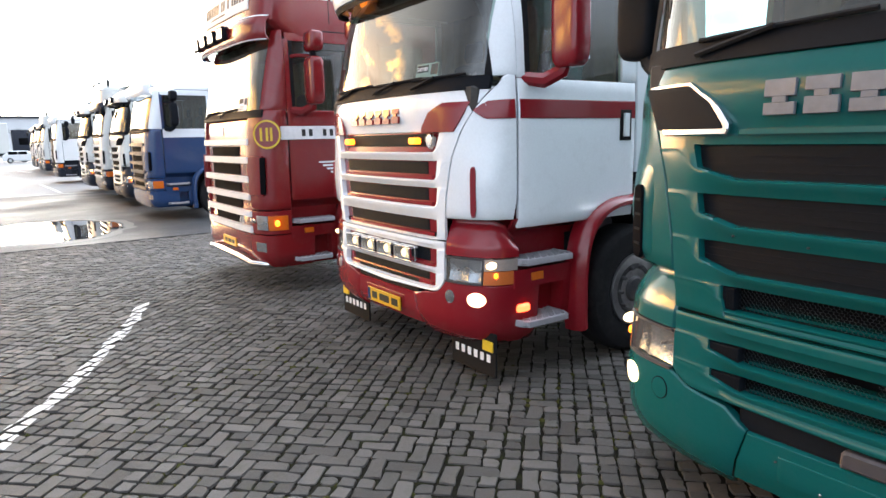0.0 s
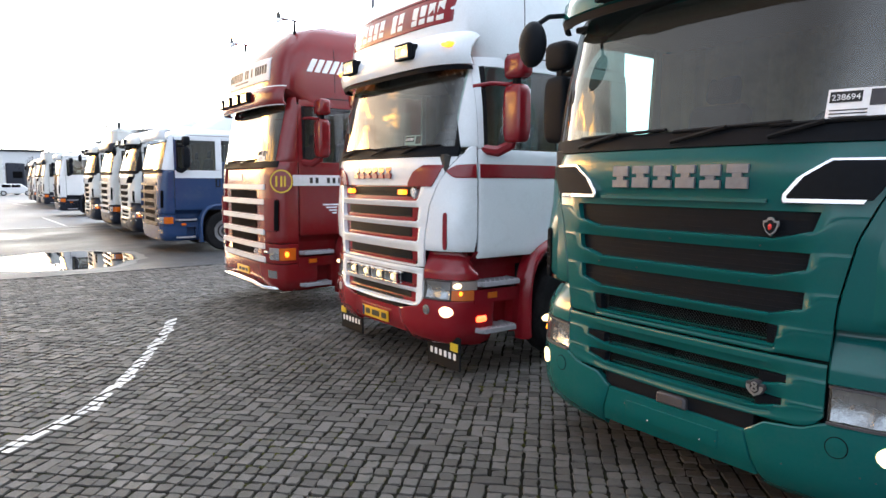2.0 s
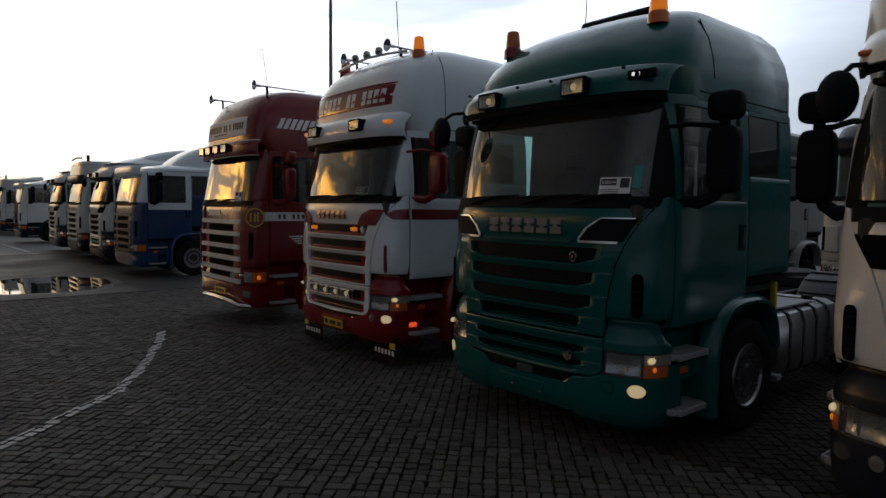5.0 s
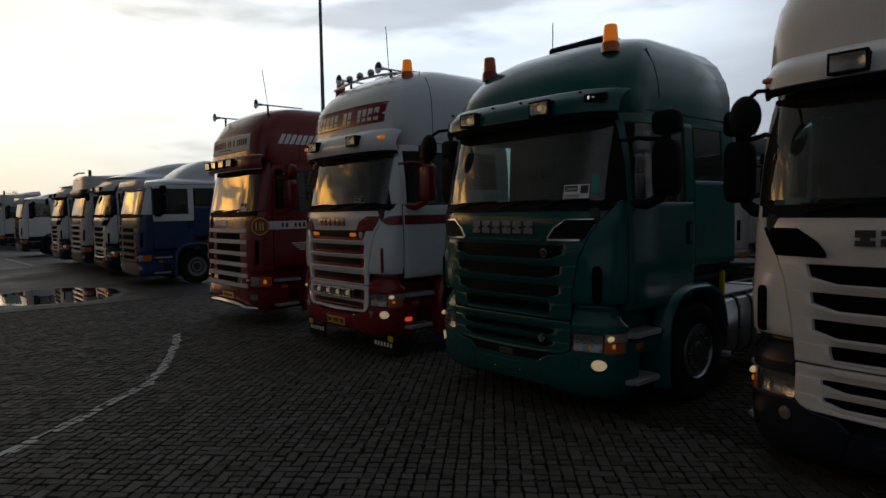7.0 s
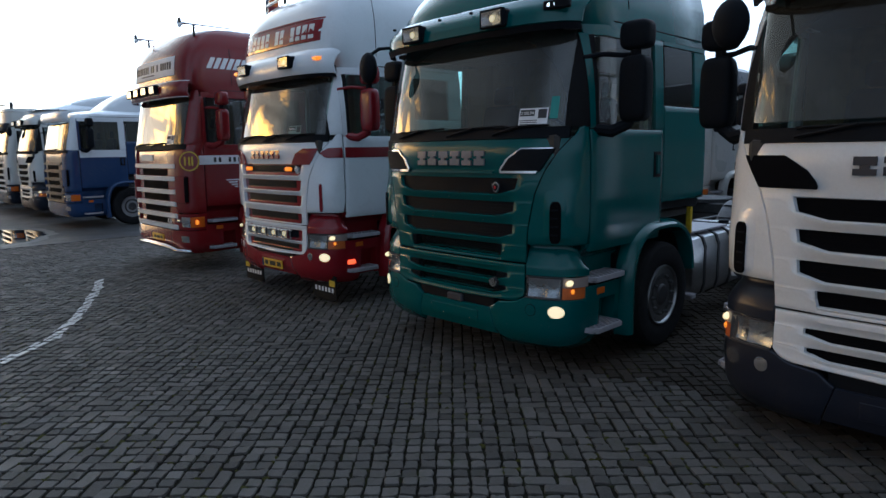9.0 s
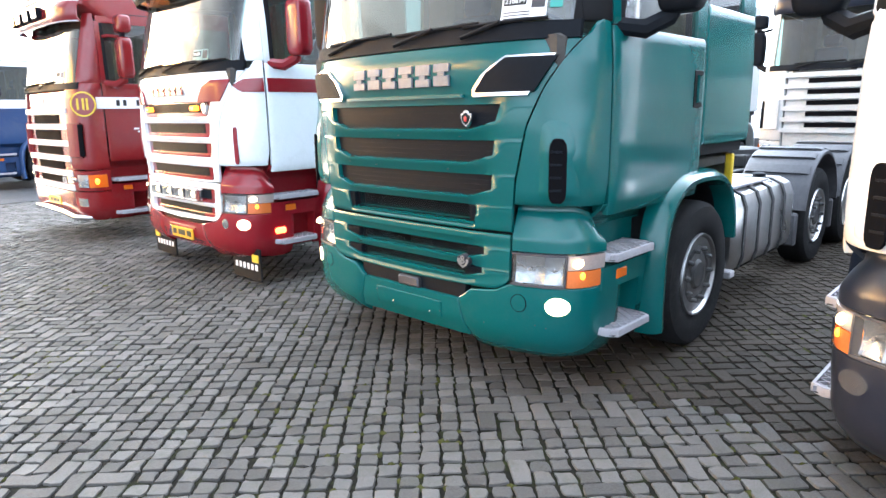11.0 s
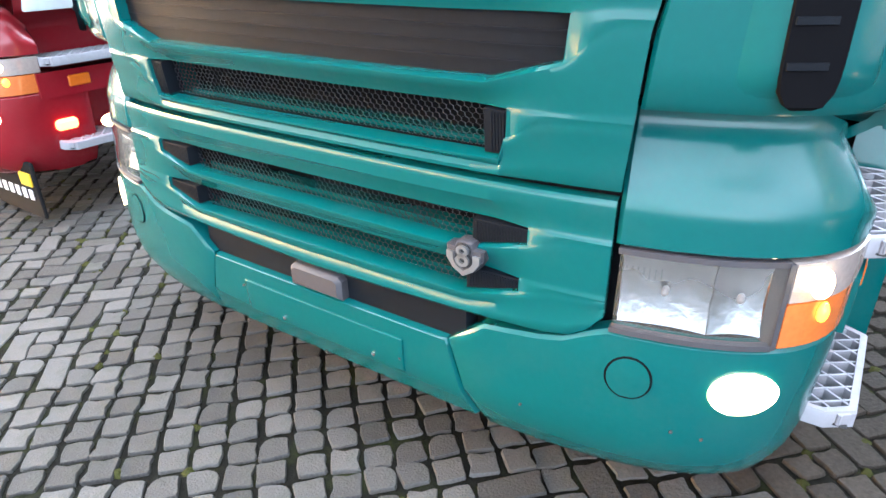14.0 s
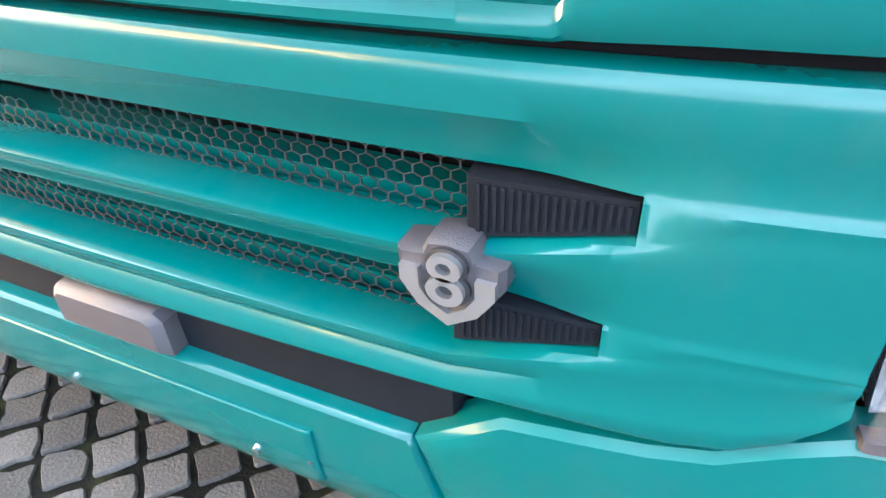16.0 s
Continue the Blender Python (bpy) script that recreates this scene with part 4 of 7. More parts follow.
def interior(parent, skin, roof=2.98):
    obj("cab_back", box(2.46, 2.50, -1.17, 1.17, 1.05, roof, 0.01), "cabin", parent)
    obj("cab_floor", box(0.25, 2.48, -1.15, 1.15, 1.25, 1.32, 0.01), "cabin", parent)
    obj("headlining", box(0.35, 2.48, -1.12, 1.12, roof - 0.04, roof, 0.01), "cabin", parent)
    dash = [(0.14, 1.95), (0.14, 2.08), (0.35, 2.13), (0.62, 2.12), (0.72, 2.02), (0.70, 1.6), (0.5, 1.4), (0.3, 1.4)]
    dv, df = prism([(z, x) for x, z in dash], 1, -1.10, 1.10, 0.03)
    obj("dashboard", (dv, df), "cabin", parent)
    for s in (-1, 1):
        st = obj("seat", box(0.85, 1.35, s * 0.62 - 0.25, s * 0.62 + 0.25, 1.62, 1.78, 0.05), "seat", parent)
        obj("seat_back", moved(box(-0.08, 0.08, -0.24, 0.24, 0, 0.72, 0.05), pose(1.32, s * 0.62, 1.75, 0, 12, 0)), "seat", st)
        obj("headrest", moved(box(-0.05, 0.05, -0.14, 0.14, 0.74, 0.95, 0.04), pose(1.32, s * 0.62, 1.75, 0, 12, 0)), "seat", st)
        obj("seat_base", box(1.0, 1.4, s * 0.62 - 0.18, s * 0.62 + 0.18, 1.31, 1.63, 0.03), "cabin", st)
    ring = [(0.0 + 0.22 * math.cos(t), 0.22 * math.sin(t), 0.0) for t in np.linspace(0, 2 * math.pi, 25)]
    obj("steering_wheel", moved(tube(ring, 0.017, 8), pose(0.72, -0.62, 2.12, 0, 40, 0)), "gasket", parent)
    n = 46
    cv, cf = [], []
    for k in range(n + 1):
        yv = -1.17 + 2.34 * k / n
        xo = 1.50 + 0.025 * math.sin(k * 1.35) + 0.01 * math.sin(k * 3.1)
        cv += [(xo, yv, 1.85), (xo, yv, roof - 0.05)]
    for k in range(n):
        cf.append([2 * k, 2 * k + 1, 2 * k + 3, 2 * k + 2])
    obj("sleeper_curtain", (cv, cf), "curtain", parent)
    obj("papers_on_dashboard", moved(box(-0.10, 0.10, -0.16, 0.16, 0, 0.012, 0.004), pose(0.45, 0.35, 2.14, 0, 0, 20)), "paper", parent)


def wiper(parent, skin, v0, v1, z0=2.150, z1=2.165):
    n = 8
    pts = []
    for k in range(n + 1):
        v = v0 + (v1 - v0) * k / n
        z = z0 + (z1 - z0) * k / n
        pts.append(tuple(skin.point(np.array([skin.av(v, z)]), np.array([z]), np.array([0.022]))[0]))
    w = obj("wiper", tube(pts, 0.010, 6), "gasket", parent)
    arm = [tuple(skin.point(np.array([skin.av(v0, 2.09)]), np.array([2.09]), np.array([0.03]))[0]), tuple(np.array(pts[4]) + np.array([-0.018, 0, 0.0]))]
    obj("wiper_arm", tube(arm, 0.012, 6), "gasket", w)


def side_body(parent, skin, s, upper, lower, door_seam=True, sleeper=True, stripe=None, roofz=2.98):
    """Door, rear side panel and windows of one side; s: +1 or -1."""
    win_z0, win_z1 = 2.16, 2.86
    xd0, xd1, xb = 0.40, 1.61, 2.53
    d = obj("door", xrange_(skin, s, xd0, xd1, 1.10, win_z0 - 0.03, na=8, nz=8, depth=0.04), upper, parent)
    obj("door_pillar", xrange_(skin, s, xd1 - 0.16, xd1, win_z0 - 0.025, win_z1 + 0.1, na=2, nz=6, depth=0.04), upper, d)
    obj("door_header", xrange_(skin, s, xd0 + 0.02, xd1, win_z1 + 0.04, roofz + 0.01, na=6, nz=2, depth=0.04), upper, d)
    obj("door_frame", xrange_(skin, s, xd0, xd0 + 0.055, win_z0 - 0.025, win_z1 + 0.06, na=2, nz=6, off=0.003, depth=0.04), upper, d)
    obj("window_seal", xrange_(skin, s, xd0 + 0.057, xd0 + 0.10, win_z0 - 0.02, win_z1 + 0.05, na=2, nz=6, off=-0.004, depth=0.03), "gasket", d)
    obj("window_pane", xrange_(skin, s, xd0 + 0.03, xd1 - 0.15, win_z0 - 0.02, win_z1 + 0.05, na=6, nz=6, off=-0.02, depth=0.006, rim=0.0), "glass", d)
    hx = xd1 - 0.13
    h = obj("door_handle_recess", xrange_(skin, s, hx - 0.055, hx + 0.075, 1.69, 1.93, na=3, nz=4, off=0.006, depth=0.02), "gasket", d)
    obj("door_handle", xrange_(skin, s, hx - 0.02, hx + 0.035, 1.72, 1.90, na=2, nz=4, off=0.022, rim=0.01, depth=0.03), upper, h)
    if sleeper:
        obj("rear_side_panel", xrange_(skin, s, xd1 + 0.012, xb, 1.44, win_z0 + 0.20, na=6, nz=8, depth=0.04), upper, parent)
        obj("rear_upper_panel", xrange_(skin, s, xd1 + 0.012, xb, win_z1 + 0.06, roofz + 0.01, na=6, nz=2, depth=0.04), upper, parent)
        obj("rear_pillar", xrange_(skin, s, xd1 + 0.66, xb, win_z0 + 0.202, win_z1 + 0.058, na=3, nz=5, depth=0.04), upper, parent)
        obj("side_window", xrange_(skin, s, xd1 + 0.05, xd1 + 0.70, win_z0 + 0.17, win_z1 + 0.08, na=4, nz=5, off=-0.015, depth=0.006, rim=0.0), "glass", parent)
    else:
        obj("rear_side_panel", xrange_(skin, s, xd1 + 0.012, 1.75, 0.98, roofz, na=4, nz=10, depth=0.04), upper, parent)
    # wheel arch, skirt and steps
    obj("wheel_arch", cab_arch(1.63, 0.585, 0.66, [(0.0, s * 1.20), (0.0, s * 1.325), (0.010, s * 1.342), (0.040, s * 1.346), (0.062, s * 1.325), (0.085, s * 1.27), (0.095, s * 1.18)], 8), lower, parent)
    obj("arch_liner", cab_arch(1.63, 0.59, 0.665, [(0.0, s * 0.60), (0.0, s * 1.22), (0.03, s * 1.22), (0.03, s * 0.60)], 10, 190), "gasket", parent)
    obj("front_skirt", xrange_(skin, s, 0.34, 0.96, 0.30, 1.12, na=6, nz=8, off=-0.17, depth=0.05), lower, parent)
    obj("step_well", box(0.37, 1.06, min(s * 0.97, s * 1.09), max(s * 0.97, s * 1.09), 0.30, 1.20, 0.03), lower, parent)
    obj("step_well_top", xrange_(skin, s, 0.36, 1.08, 0.99, 1.165, na=8, nz=6, off=-0.16, rim=0.0, depth=0.03, bulge=lambda u, w: 0.15 * w * w * (3 - 2 * w)), lower, parent)
    obj("skirt_band", xrange_(skin, s, 0.36, [(0.66, 0.88), (0.80, 0.92)], 0.66, 0.80, na=5, nz=4, off=0.012, rim=0.02, depth=0.16), lower, parent)
    obj("arch_front", xrange_(skin, s, 0.88, 1.02, 0.30, 0.80, na=2, nz=6, off=-0.02, rim=0.02, depth=0.12), lower, parent)
    obj("door_sill", xrange_(skin, s, 0.42, 1.62, 1.10, 1.17, na=8, nz=2, off=-0.03, depth=0.1), lower, parent)
    obj("rear_sill", xrange_(skin, s, 1.62, 2.50, 1.36, 1.45, na=6, nz=2, off=-0.04, depth=0.10), "gasket", parent)
    step_tread(parent, 0.40, 0.92, s * 1.06, s, 0.875, 0.26)
    step_tread(parent, 0.40, 0.86, s * 1.04, s, 0.425, 0.30)
    obj("side_marker", box(0.52, 0.64, min(s * 1.255, s * 1.275), max(s * 1.255, s * 1.275), 0.705, 0.765, 0.006), "amber", parent)


def head_lamp(parent, skin, s, z0=0.70, z1=0.885, v0=0.845, split=1.145, lit_ind=True, housing="void"):
    v0, split = s * v0, s * split
    hl = obj("headlight", vrange(skin, min(v0, s * 1.2), max(v0, s * 1.2), z0 - 0.005, z1 + 0.005, na=10, nz=3, off=-0.07, depth=0.04), "reflector", parent, "clear headlight with an amber indicator")
    obj("lens", vrange(skin, min(v0 + s * 0.006, split), max(v0 + s * 0.006, split), z0, z1, na=6, nz=4, off=0.0, rim=0.006, depth=0.012), "lens", hl)
    a, b = sorted((v0 + s * 0.012, v0 + s * 0.19))
    obj("main_beam_reflector", vrange(skin, a, b, z0 + 0.01, z1 - 0.01, na=6, nz=6, off=-0.03, rim=0.0, depth=0.03, bulge=lambda u, w: -0.03 * (1 - ((2 * u - 1) ** 2 + (2 * w - 1) ** 2) / 2)), "reflector", hl)
    a, b = sorted((v0 + s * 0.192, split - s * 0.008))
    obj("dipped_beam_reflector", vrange(skin, a, b, z0 + 0.01, z1 - 0.01, na=6, nz=6, off=-0.03, rim=0.0, depth=0.03, bulge=lambda u, w: -0.03 * (1 - ((2 * u - 1) ** 2 + (2 * w - 1) ** 2) / 2)), "reflector", hl)
    for vb in (0.10, 0.245):
        p = skin.point(np.array([skin.av(v0 + s * vb, (z0 + z1) / 2)]), np.array([(z0 + z1) / 2]), np.array([-0.040]))[0]
        obj("headlight_bulb", ellipsoid(p, (0.016, 0.008, 0.010)), "frosted", hl)
    for za, zb in ((z0 - 0.004, z0 + 0.008), (z1 - 0.008, z1 + 0.004)):
        obj("lens_frame", vrange(skin, *sorted((v0 + s * 0.002, split)), za, zb, na=8, nz=1, off=0.004, rim=0.002, depth=0.02), "grey", hl)
    for m in range(7):
        vv = v0 + s * (0.02 + 0.011 * m)
        obj("lens_rib", vrange(skin, *sorted((vv, vv + s * 0.003)), z0 + 0.02, z1 - 0.03, na=1, nz=2, off=0.003, rim=0.0, depth=0.003), "lens", hl)
    obj("lens_bezel", vrange(skin, *sorted((split - s * 0.004, split + s * 0.004)), z0, z1, na=1, nz=2, off=0.006, rim=0.001, depth=0.05), "grey", hl)
    lo = (lambda z: skin.av(split + s * 0.006, z))
    hi = (lambda z: skin.ax(0.40, z, s))
    a, b = (lo, hi) if s > 0 else (hi, lo)
    zm = (z0 + z1) / 2 + 0.012
    obj("indicator", panel(skin, a, b, z0, zm - 0.006, na=8, nz=3, off=0.002, rim=0.006, depth=0.05), "amber_pale", hl, "faded amber indicator lens")
    obj("position_lamp", panel(skin, a, b, zm - 0.004, z1, na=8, nz=3, off=0.004, rim=0.006, depth=0.05), "frosted", hl, "clear position lamp lens")
    if lit_ind:
        p = skin.point(np.array([skin.ax(0.24, zm, s)]), np.array([zm - 0.035]), np.array([0.002]))[0]
        obj("lit_bulb", ellipsoid(p, (0.020, 0.012, 0.022)), "amber_lit", hl)
        p = skin.point(np.array([skin.ax(0.21, zm, s)]), np.array([zm + 0.038]), np.array([0.012]))[0]
        obj("position_bulb", ellipsoid(p, (0.05, 0.020, 0.026)), "position_lit", hl)
    return hl


def slot_truck(name, label, upper="green", lower="green", visor="green", roofmat="green", bars="green", slotback="black", old=False, fog=(True, True), hexed=False,
             mirror="black", top=3.73, chassis_kind="tag", beacons=(), lamps=((-0.51, True), (0.51, True)), bumper=None, inlet="void", low_panel=None, tall=False, lift=0.0):
    """A cab-over tractor with the pressed multi-slot grille."""
    t = new(name)
    tagged(t, label, "truck", "trucks parked in a row")
    sk = R_SKIN
    low_panel = low_panel or bars
    bumper = bumper or lower
    # bumper
    bt = [0.548, 0.565, 0.61, 0.624, 0.645, 0.668, 0.69, 0.698] if not old else [0.548, 0.55, 0.562, 0.575, 0.60, 0.63, 0.66, 0.698]
    for s in (-1, 1):
        lo, hi = ((lambda z: sk.ax(0.62, z, -1)), (lambda z: sk.av(-0.455 - (0.545 - z) * 0.3, z))) if s < 0 else ((lambda z: sk.av(0.455 + (0.545 - z) * 0.3, z)), (lambda z: sk.ax(0.62, z, 1)))
        def prof(u, lo=lo, hi=hi):
            v = sk.at(lo(0.6) * (1 - u) + hi(0.6) * u, 0.6)[..., 1]
            return np.interp(np.abs(v), [0.44, 0.47, 0.50, 0.56, 0.74, 0.80, 0.825, 0.85], bt)
        obj("bumper_end", panel(sk, lo, hi, 0.225, prof, na=26, nz=8, off=0.0, rim=0.008, depth=0.05), bumper, t)
    obj("bumper_middle", vrange(sk, [(0.3, -0.52), (0.545, -0.45)], [(0.3, 0.52), (0.545, 0.45)], 0.30, 0.545, na=14, nz=6, off=-0.003, rim=0.008, depth=0.06), bumper, t)
    obj("number_plate_recess", vrange(sk, -0.31, 0.31, 0.385, 0.495, na=6, nz=3, off=0.003, rim=0.002, depth=0.01), bumper, t)
    obj("lower_intake", vrange(sk, -0.50, 0.50, 0.53, 0.66, na=10, nz=3, off=-0.028, rim=0.01, depth=0.05), "black", t)
    # pressed grilles
    low_slots = [(0.702, 0.764, 0.635, 0.50), (0.820, 0.888, 0.650, 0.50)]
    slots = [(1.040, 1.140, 0.595, 0.585), (1.200, 1.322, 0.71, 0.555), (1.398, 1.518, 0.722, 0.56), (1.590, 1.712, 0.745, 0.575)]
    low_zb = [(-1, 0.72), (-0.975, 0.69), (-0.93, 0.66), (-0.85, 0.648), (0, 0.628), (0.85, 0.648), (0.93, 0.66), (0.975, 0.69), (1, 0.72)]
    if old:
        low_slots = [(0.632, 0.735, 0.735, 0.70), (0.775, 0.918, 0.745, 0.73)]
        slots = [(1.008, 1.138, 0.755, 0.74), (1.240, 1.376, 0.765, 0.75), (1.436, 1.572, 0.775, 0.76), (1.640, 1.776, 0.785, 0.77)]
        low_zb = [(-1, 0.70), (-0.975, 0.65), (-0.93, 0.615), (-0.85, 0.60), (0, 0.575), (0.85, 0.60), (0.93, 0.615), (0.975, 0.65), (1, 0.70)]
    gl = obj("lower_grille", grille(sk, low_zb, 0.986, 0.832, low_slots, cut=0.035 if not old else 0.02), low_panel, t)
    # near-black sheet painted as the shade between the two grilles
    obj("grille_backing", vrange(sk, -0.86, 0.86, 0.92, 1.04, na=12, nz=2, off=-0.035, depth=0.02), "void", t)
    gu = obj("upper_grille", grille(sk, 0.996 if not old else 0.994, 2.085, HOOD, slots, cols=30, deep=0.065, cut=0.045 if not old else 0.02), upper if not old else bars, t)
    for k, (z0, z1, ve, _) in enumerate(low_slots + slots):
        own = gl if k < 2 else gu
        if hexed and k < 3:
            tear = (lambda v, z: (z > 0.888 - 0.040 - 0.015 * math.cos(v * 25) and 0.0 < v < 0.19)) if k == 1 else None
            vm = ve - (0.135 if k < 2 else 0.05)
            # near-black sheet in place of the shade behind the mesh
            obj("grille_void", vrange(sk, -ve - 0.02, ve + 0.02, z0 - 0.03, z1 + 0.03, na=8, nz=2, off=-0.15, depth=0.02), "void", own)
            obj("grille_ledge", vrange(sk, -vm, vm, z0 - 0.02, z0 + 0.004, na=8, nz=2, off=-0.085, depth=0.05), upper, own)
            obj("wire_mesh", hex_mesh(sk, z0 - 0.005, z1 + 0.01, -vm, vm, -0.05, torn=tear), "mesh", own, "torn black wire mesh" if k == 1 else "black wire mesh")
            for s in (-1, 1):
                a, b = sorted((s * vm, s * (ve + 0.003)))
                qb = (low_slots + slots)[k][3]
                lower_edge = (lambda u, a=a, b=b, z0=z0, ve=ve, qb=qb: z0 + 0.002 + 0.033 * np.clip((np.abs(a + (b - a) * u) - qb) / (ve - qb), 0, 1))
                cap = obj("grille_end_cap", vrange(sk, a, b, lower_edge, z1 - 0.003, na=6, nz=4, off=-0.014, rim=0.003, depth=0.05), "black", own)
                rib = lambda v: vrange(sk, v, v + 0.0035, float(max(lower_edge((v - a) / (b - a)), lower_edge((v + 0.0035 - a) / (b - a)))) + 0.005, z1 - 0.009, na=1, nz=3, off=-0.0115, rim=0.0005, depth=0.003)
                obj("cap_ribs", join(*[rib(a + 0.006 + 0.007 * i) for i in range(int((b - a - 0.012) / 0.007))]), "black", cap)
        elif old:
            tr = obj("slot_tray", vrange(sk, -ve - 0.02, ve + 0.02, z0 - 0.02, z1 + 0.02, na=12, nz=3, off=-0.045, rim=0.004, depth=0.05), inlet, own)
            obj("tray_lip", vrange(sk, -ve + 0.06, ve - 0.06, z0 + 0.002, z0 + 0.03, na=10, nz=2, off=-0.030, rim=0.008, depth=0.03), inlet, own)
            obj("grille_insert", vrange(sk, -ve + 0.12, ve - 0.12, z0 + 0.04, z1 - 0.004, na=12, nz=3, off=-0.040, rim=0.002, depth=0.02), "black", tr)
        else:
            obj("grille_insert", vrange(sk, -ve - 0.02, ve + 0.02, z0 - 0.02, z1 + 0.02, na=12, nz=3, off=-0.038, rim=0.004, depth=0.05), slotback, own)
            for m in (1, 2, 3):
                zz = z0 + (z1 - z0) * m / 4
                obj("insert_rib", vrange(sk, -ve - 0.01, ve + 0.01, zz - 0.0025, zz + 0.0025, na=10, nz=1, off=-0.035, rim=0.001, depth=0.005), slotback, own)
    # upper inlets
    for s in (-1, 1):
        vin = [(1.76, 0.60), (1.80, 0.585), (1.90, 0.66), (1.985, 0.80)] if not old else [(1.74, 0.66), (1.80, 0.62), (1.92, 0.70), (1.985, 0.84)]
        vout = [(1.76, 0.93), (1.85, 0.985), (1.985, 1.065)]
        if not old and upper != "green":
            vin, vout = [(z, v + 0.04) for z, v in vin], [(z, v + 0.06) for z, v in vout]
        lo, hi = ((lambda z: -np.interp(z, *zip(*vout))), (lambda z: -np.interp(z, *zip(*vin)))) if s < 0 else ((lambda z: np.interp(z, *zip(*vin))), (lambda z: np.interp(z, *zip(*vout))))
        if not old and upper == "green":
            fr = obj("inlet_frame", vrange(sk, lambda z: lo(z) - 0.0, hi, 1.765, 1.985, na=10, nz=8, off=0.016, rim=0.006, depth=0.03), "chrome", gu, "chrome-framed air inlet")
            obj("inlet_mesh", vrange(sk, (lambda z: lo(z) + (0.026 if s > 0 else -0.02)), (lambda z: hi(z) + (0.02 if s > 0 else -0.026)), 1.787, 1.972, na=8, nz=6, off=0.022, rim=0.012, depth=0.008), "black", fr)
        else:
            obj("inlet", vrange(sk, lo, hi, 1.775, 1.985, na=10, nz=8, off=0.008, rim=0.012, depth=0.02), inlet, gu)
    # corner deflectors and lamp brows
    for s in (-1, 1):
        e0 = (lambda z: sk.av(s * (np.interp(z, *zip(*HOOD)) + 0.006), z))
        e1 = (lambda z: sk.ax(np.interp(z, [1.15, 1.3, 2.1, 2.3], [0.36, 0.385, 0.385, 0.40]), z, s))
        lo, hi = (e0, e1) if s > 0 else (e1, e0)
        zl = (lambda u, s=s: 1.165 + 0.0 * u)
        zt = (lambda u, s=s: np.interp(u if s > 0 else 1 - u, [0, 0.25, 0.6, 1], [2.085, 2.14, 2.17, 2.15]))
        bul = (lambda u, w, s=s: 0.03 * np.exp(-(((u if s > 0 else 1 - u) - 0.55) / 0.28) ** 2) * np.clip(1 - np.abs(w - 0.25) / 0.3, 0, 1) ** 1.0)
        cp = obj("corner_deflector", panel(sk, lo, hi, zl, zt, na=22, nz=24, off=0.0, rim=0.012, depth=0.05, bulge=bul), upper, t)
        hw = (lambda z: (0.040 if not old else 0.017) * np.clip(1 - np.abs((z - 1.36) / 0.18) ** 8, 0.01, 1) ** 0.5)
        if not old:
            obj("vent_scoop", vrange(sk, *sorted((s * 0.985, s * 1.205)), 1.18, 1.66, na=16, nz=20, off=-0.006, rim=0.0, depth=0.01, bulge=lambda u, w: 0.038 * (1 - (2 * u - 1) ** 2) ** 0.8 * np.clip(w / 0.10, 0, 1) * np.clip((1 - w) / 0.4, 0, 1) ** 0.7), upper, cp)
        vo = obj("deflector_vent", vrange(sk, (lambda z, s=s: s * 1.09 - hw(z)), (lambda z, s=s: s * 1.09 + hw(z)), 1.183, 1.537, na=5, nz=14, off=0.034 if not old else 0.030, rim=0.008, depth=0.02), "void" if not old else inlet, cp)
        for zz in ((1.25, 1.32, 1.39, 1.46) if not old else ()):
            obj("vent_blade", vrange(sk, *sorted((s * 1.055, s * 1.108)), zz, zz + 0.012, na=2, nz=2, off=0.038, rim=0.001, depth=0.01), "black", vo)
        f0, f1 = (lambda z: sk.av(s * 0.838, z)), (lambda z: sk.ax(0.42, z, s))
        lo, hi = (f0, f1) if s > 0 else (f1, f0)
        obj("lamp_brow", panel(sk, lo, hi, 0.892, (lambda u, s=s: np.interp(u if s > 0 else 1 - u, [0, 0.62, 0.85, 1.0], [1.155, 1.155, 1.12, 1.02])), na=20, nz=16, off=0.0, rim=0.012, depth=0.06, bulge=lambda u, w: -0.085 * np.clip((w - 0.28) / 0.6, 0, 1) ** 1.5), lower, t)
        # near-black sheet gives the shade behind the lamps
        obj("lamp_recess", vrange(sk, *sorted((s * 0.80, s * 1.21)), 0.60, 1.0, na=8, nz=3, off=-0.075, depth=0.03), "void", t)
        head_lamp(t, sk, s)
        # fog lamps low in the bumper
        lit = fog[0 if s < 0 else 1]
        p = sk.point(np.array([sk.av(s * 1.075, 0.55)]), np.array([0.55]), np.array([0.0]))[0]
        obj("fog_lamp", vrange(sk, lambda z, s=s: s * 1.115 - 0.060 * np.sqrt(np.clip(1 - ((z - 0.592) / 0.052) ** 2, 0.0004, 1)), lambda z, s=s: s * 1.115 + 0.060 * np.sqrt(np.clip(1 - ((z - 0.592) / 0.052) ** 2, 0.0004, 1)), 0.540, 0.644, na=6, nz=12, off=0.008, rim=0.004, depth=0.02), "lamp_lit" if lit else "lens", t, "lit round fog lamp" if lit else "round fog lamp")
        if upper == "green":
            obj("cap_gap", vrange(sk, lambda z, s=s: s * 0.90 - 0.050 * np.sqrt(np.clip(1 - ((z - 0.592) / 0.054) ** 2, 0.0004, 1)), lambda z, s=s: s * 0.90 + 0.050 * np.sqrt(np.clip(1 - ((z - 0.592) / 0.054) ** 2, 0.0004, 1)), 0.538, 0.646, na=5, nz=12, off=0.0025, rim=0.001, depth=0.01), "void", t)
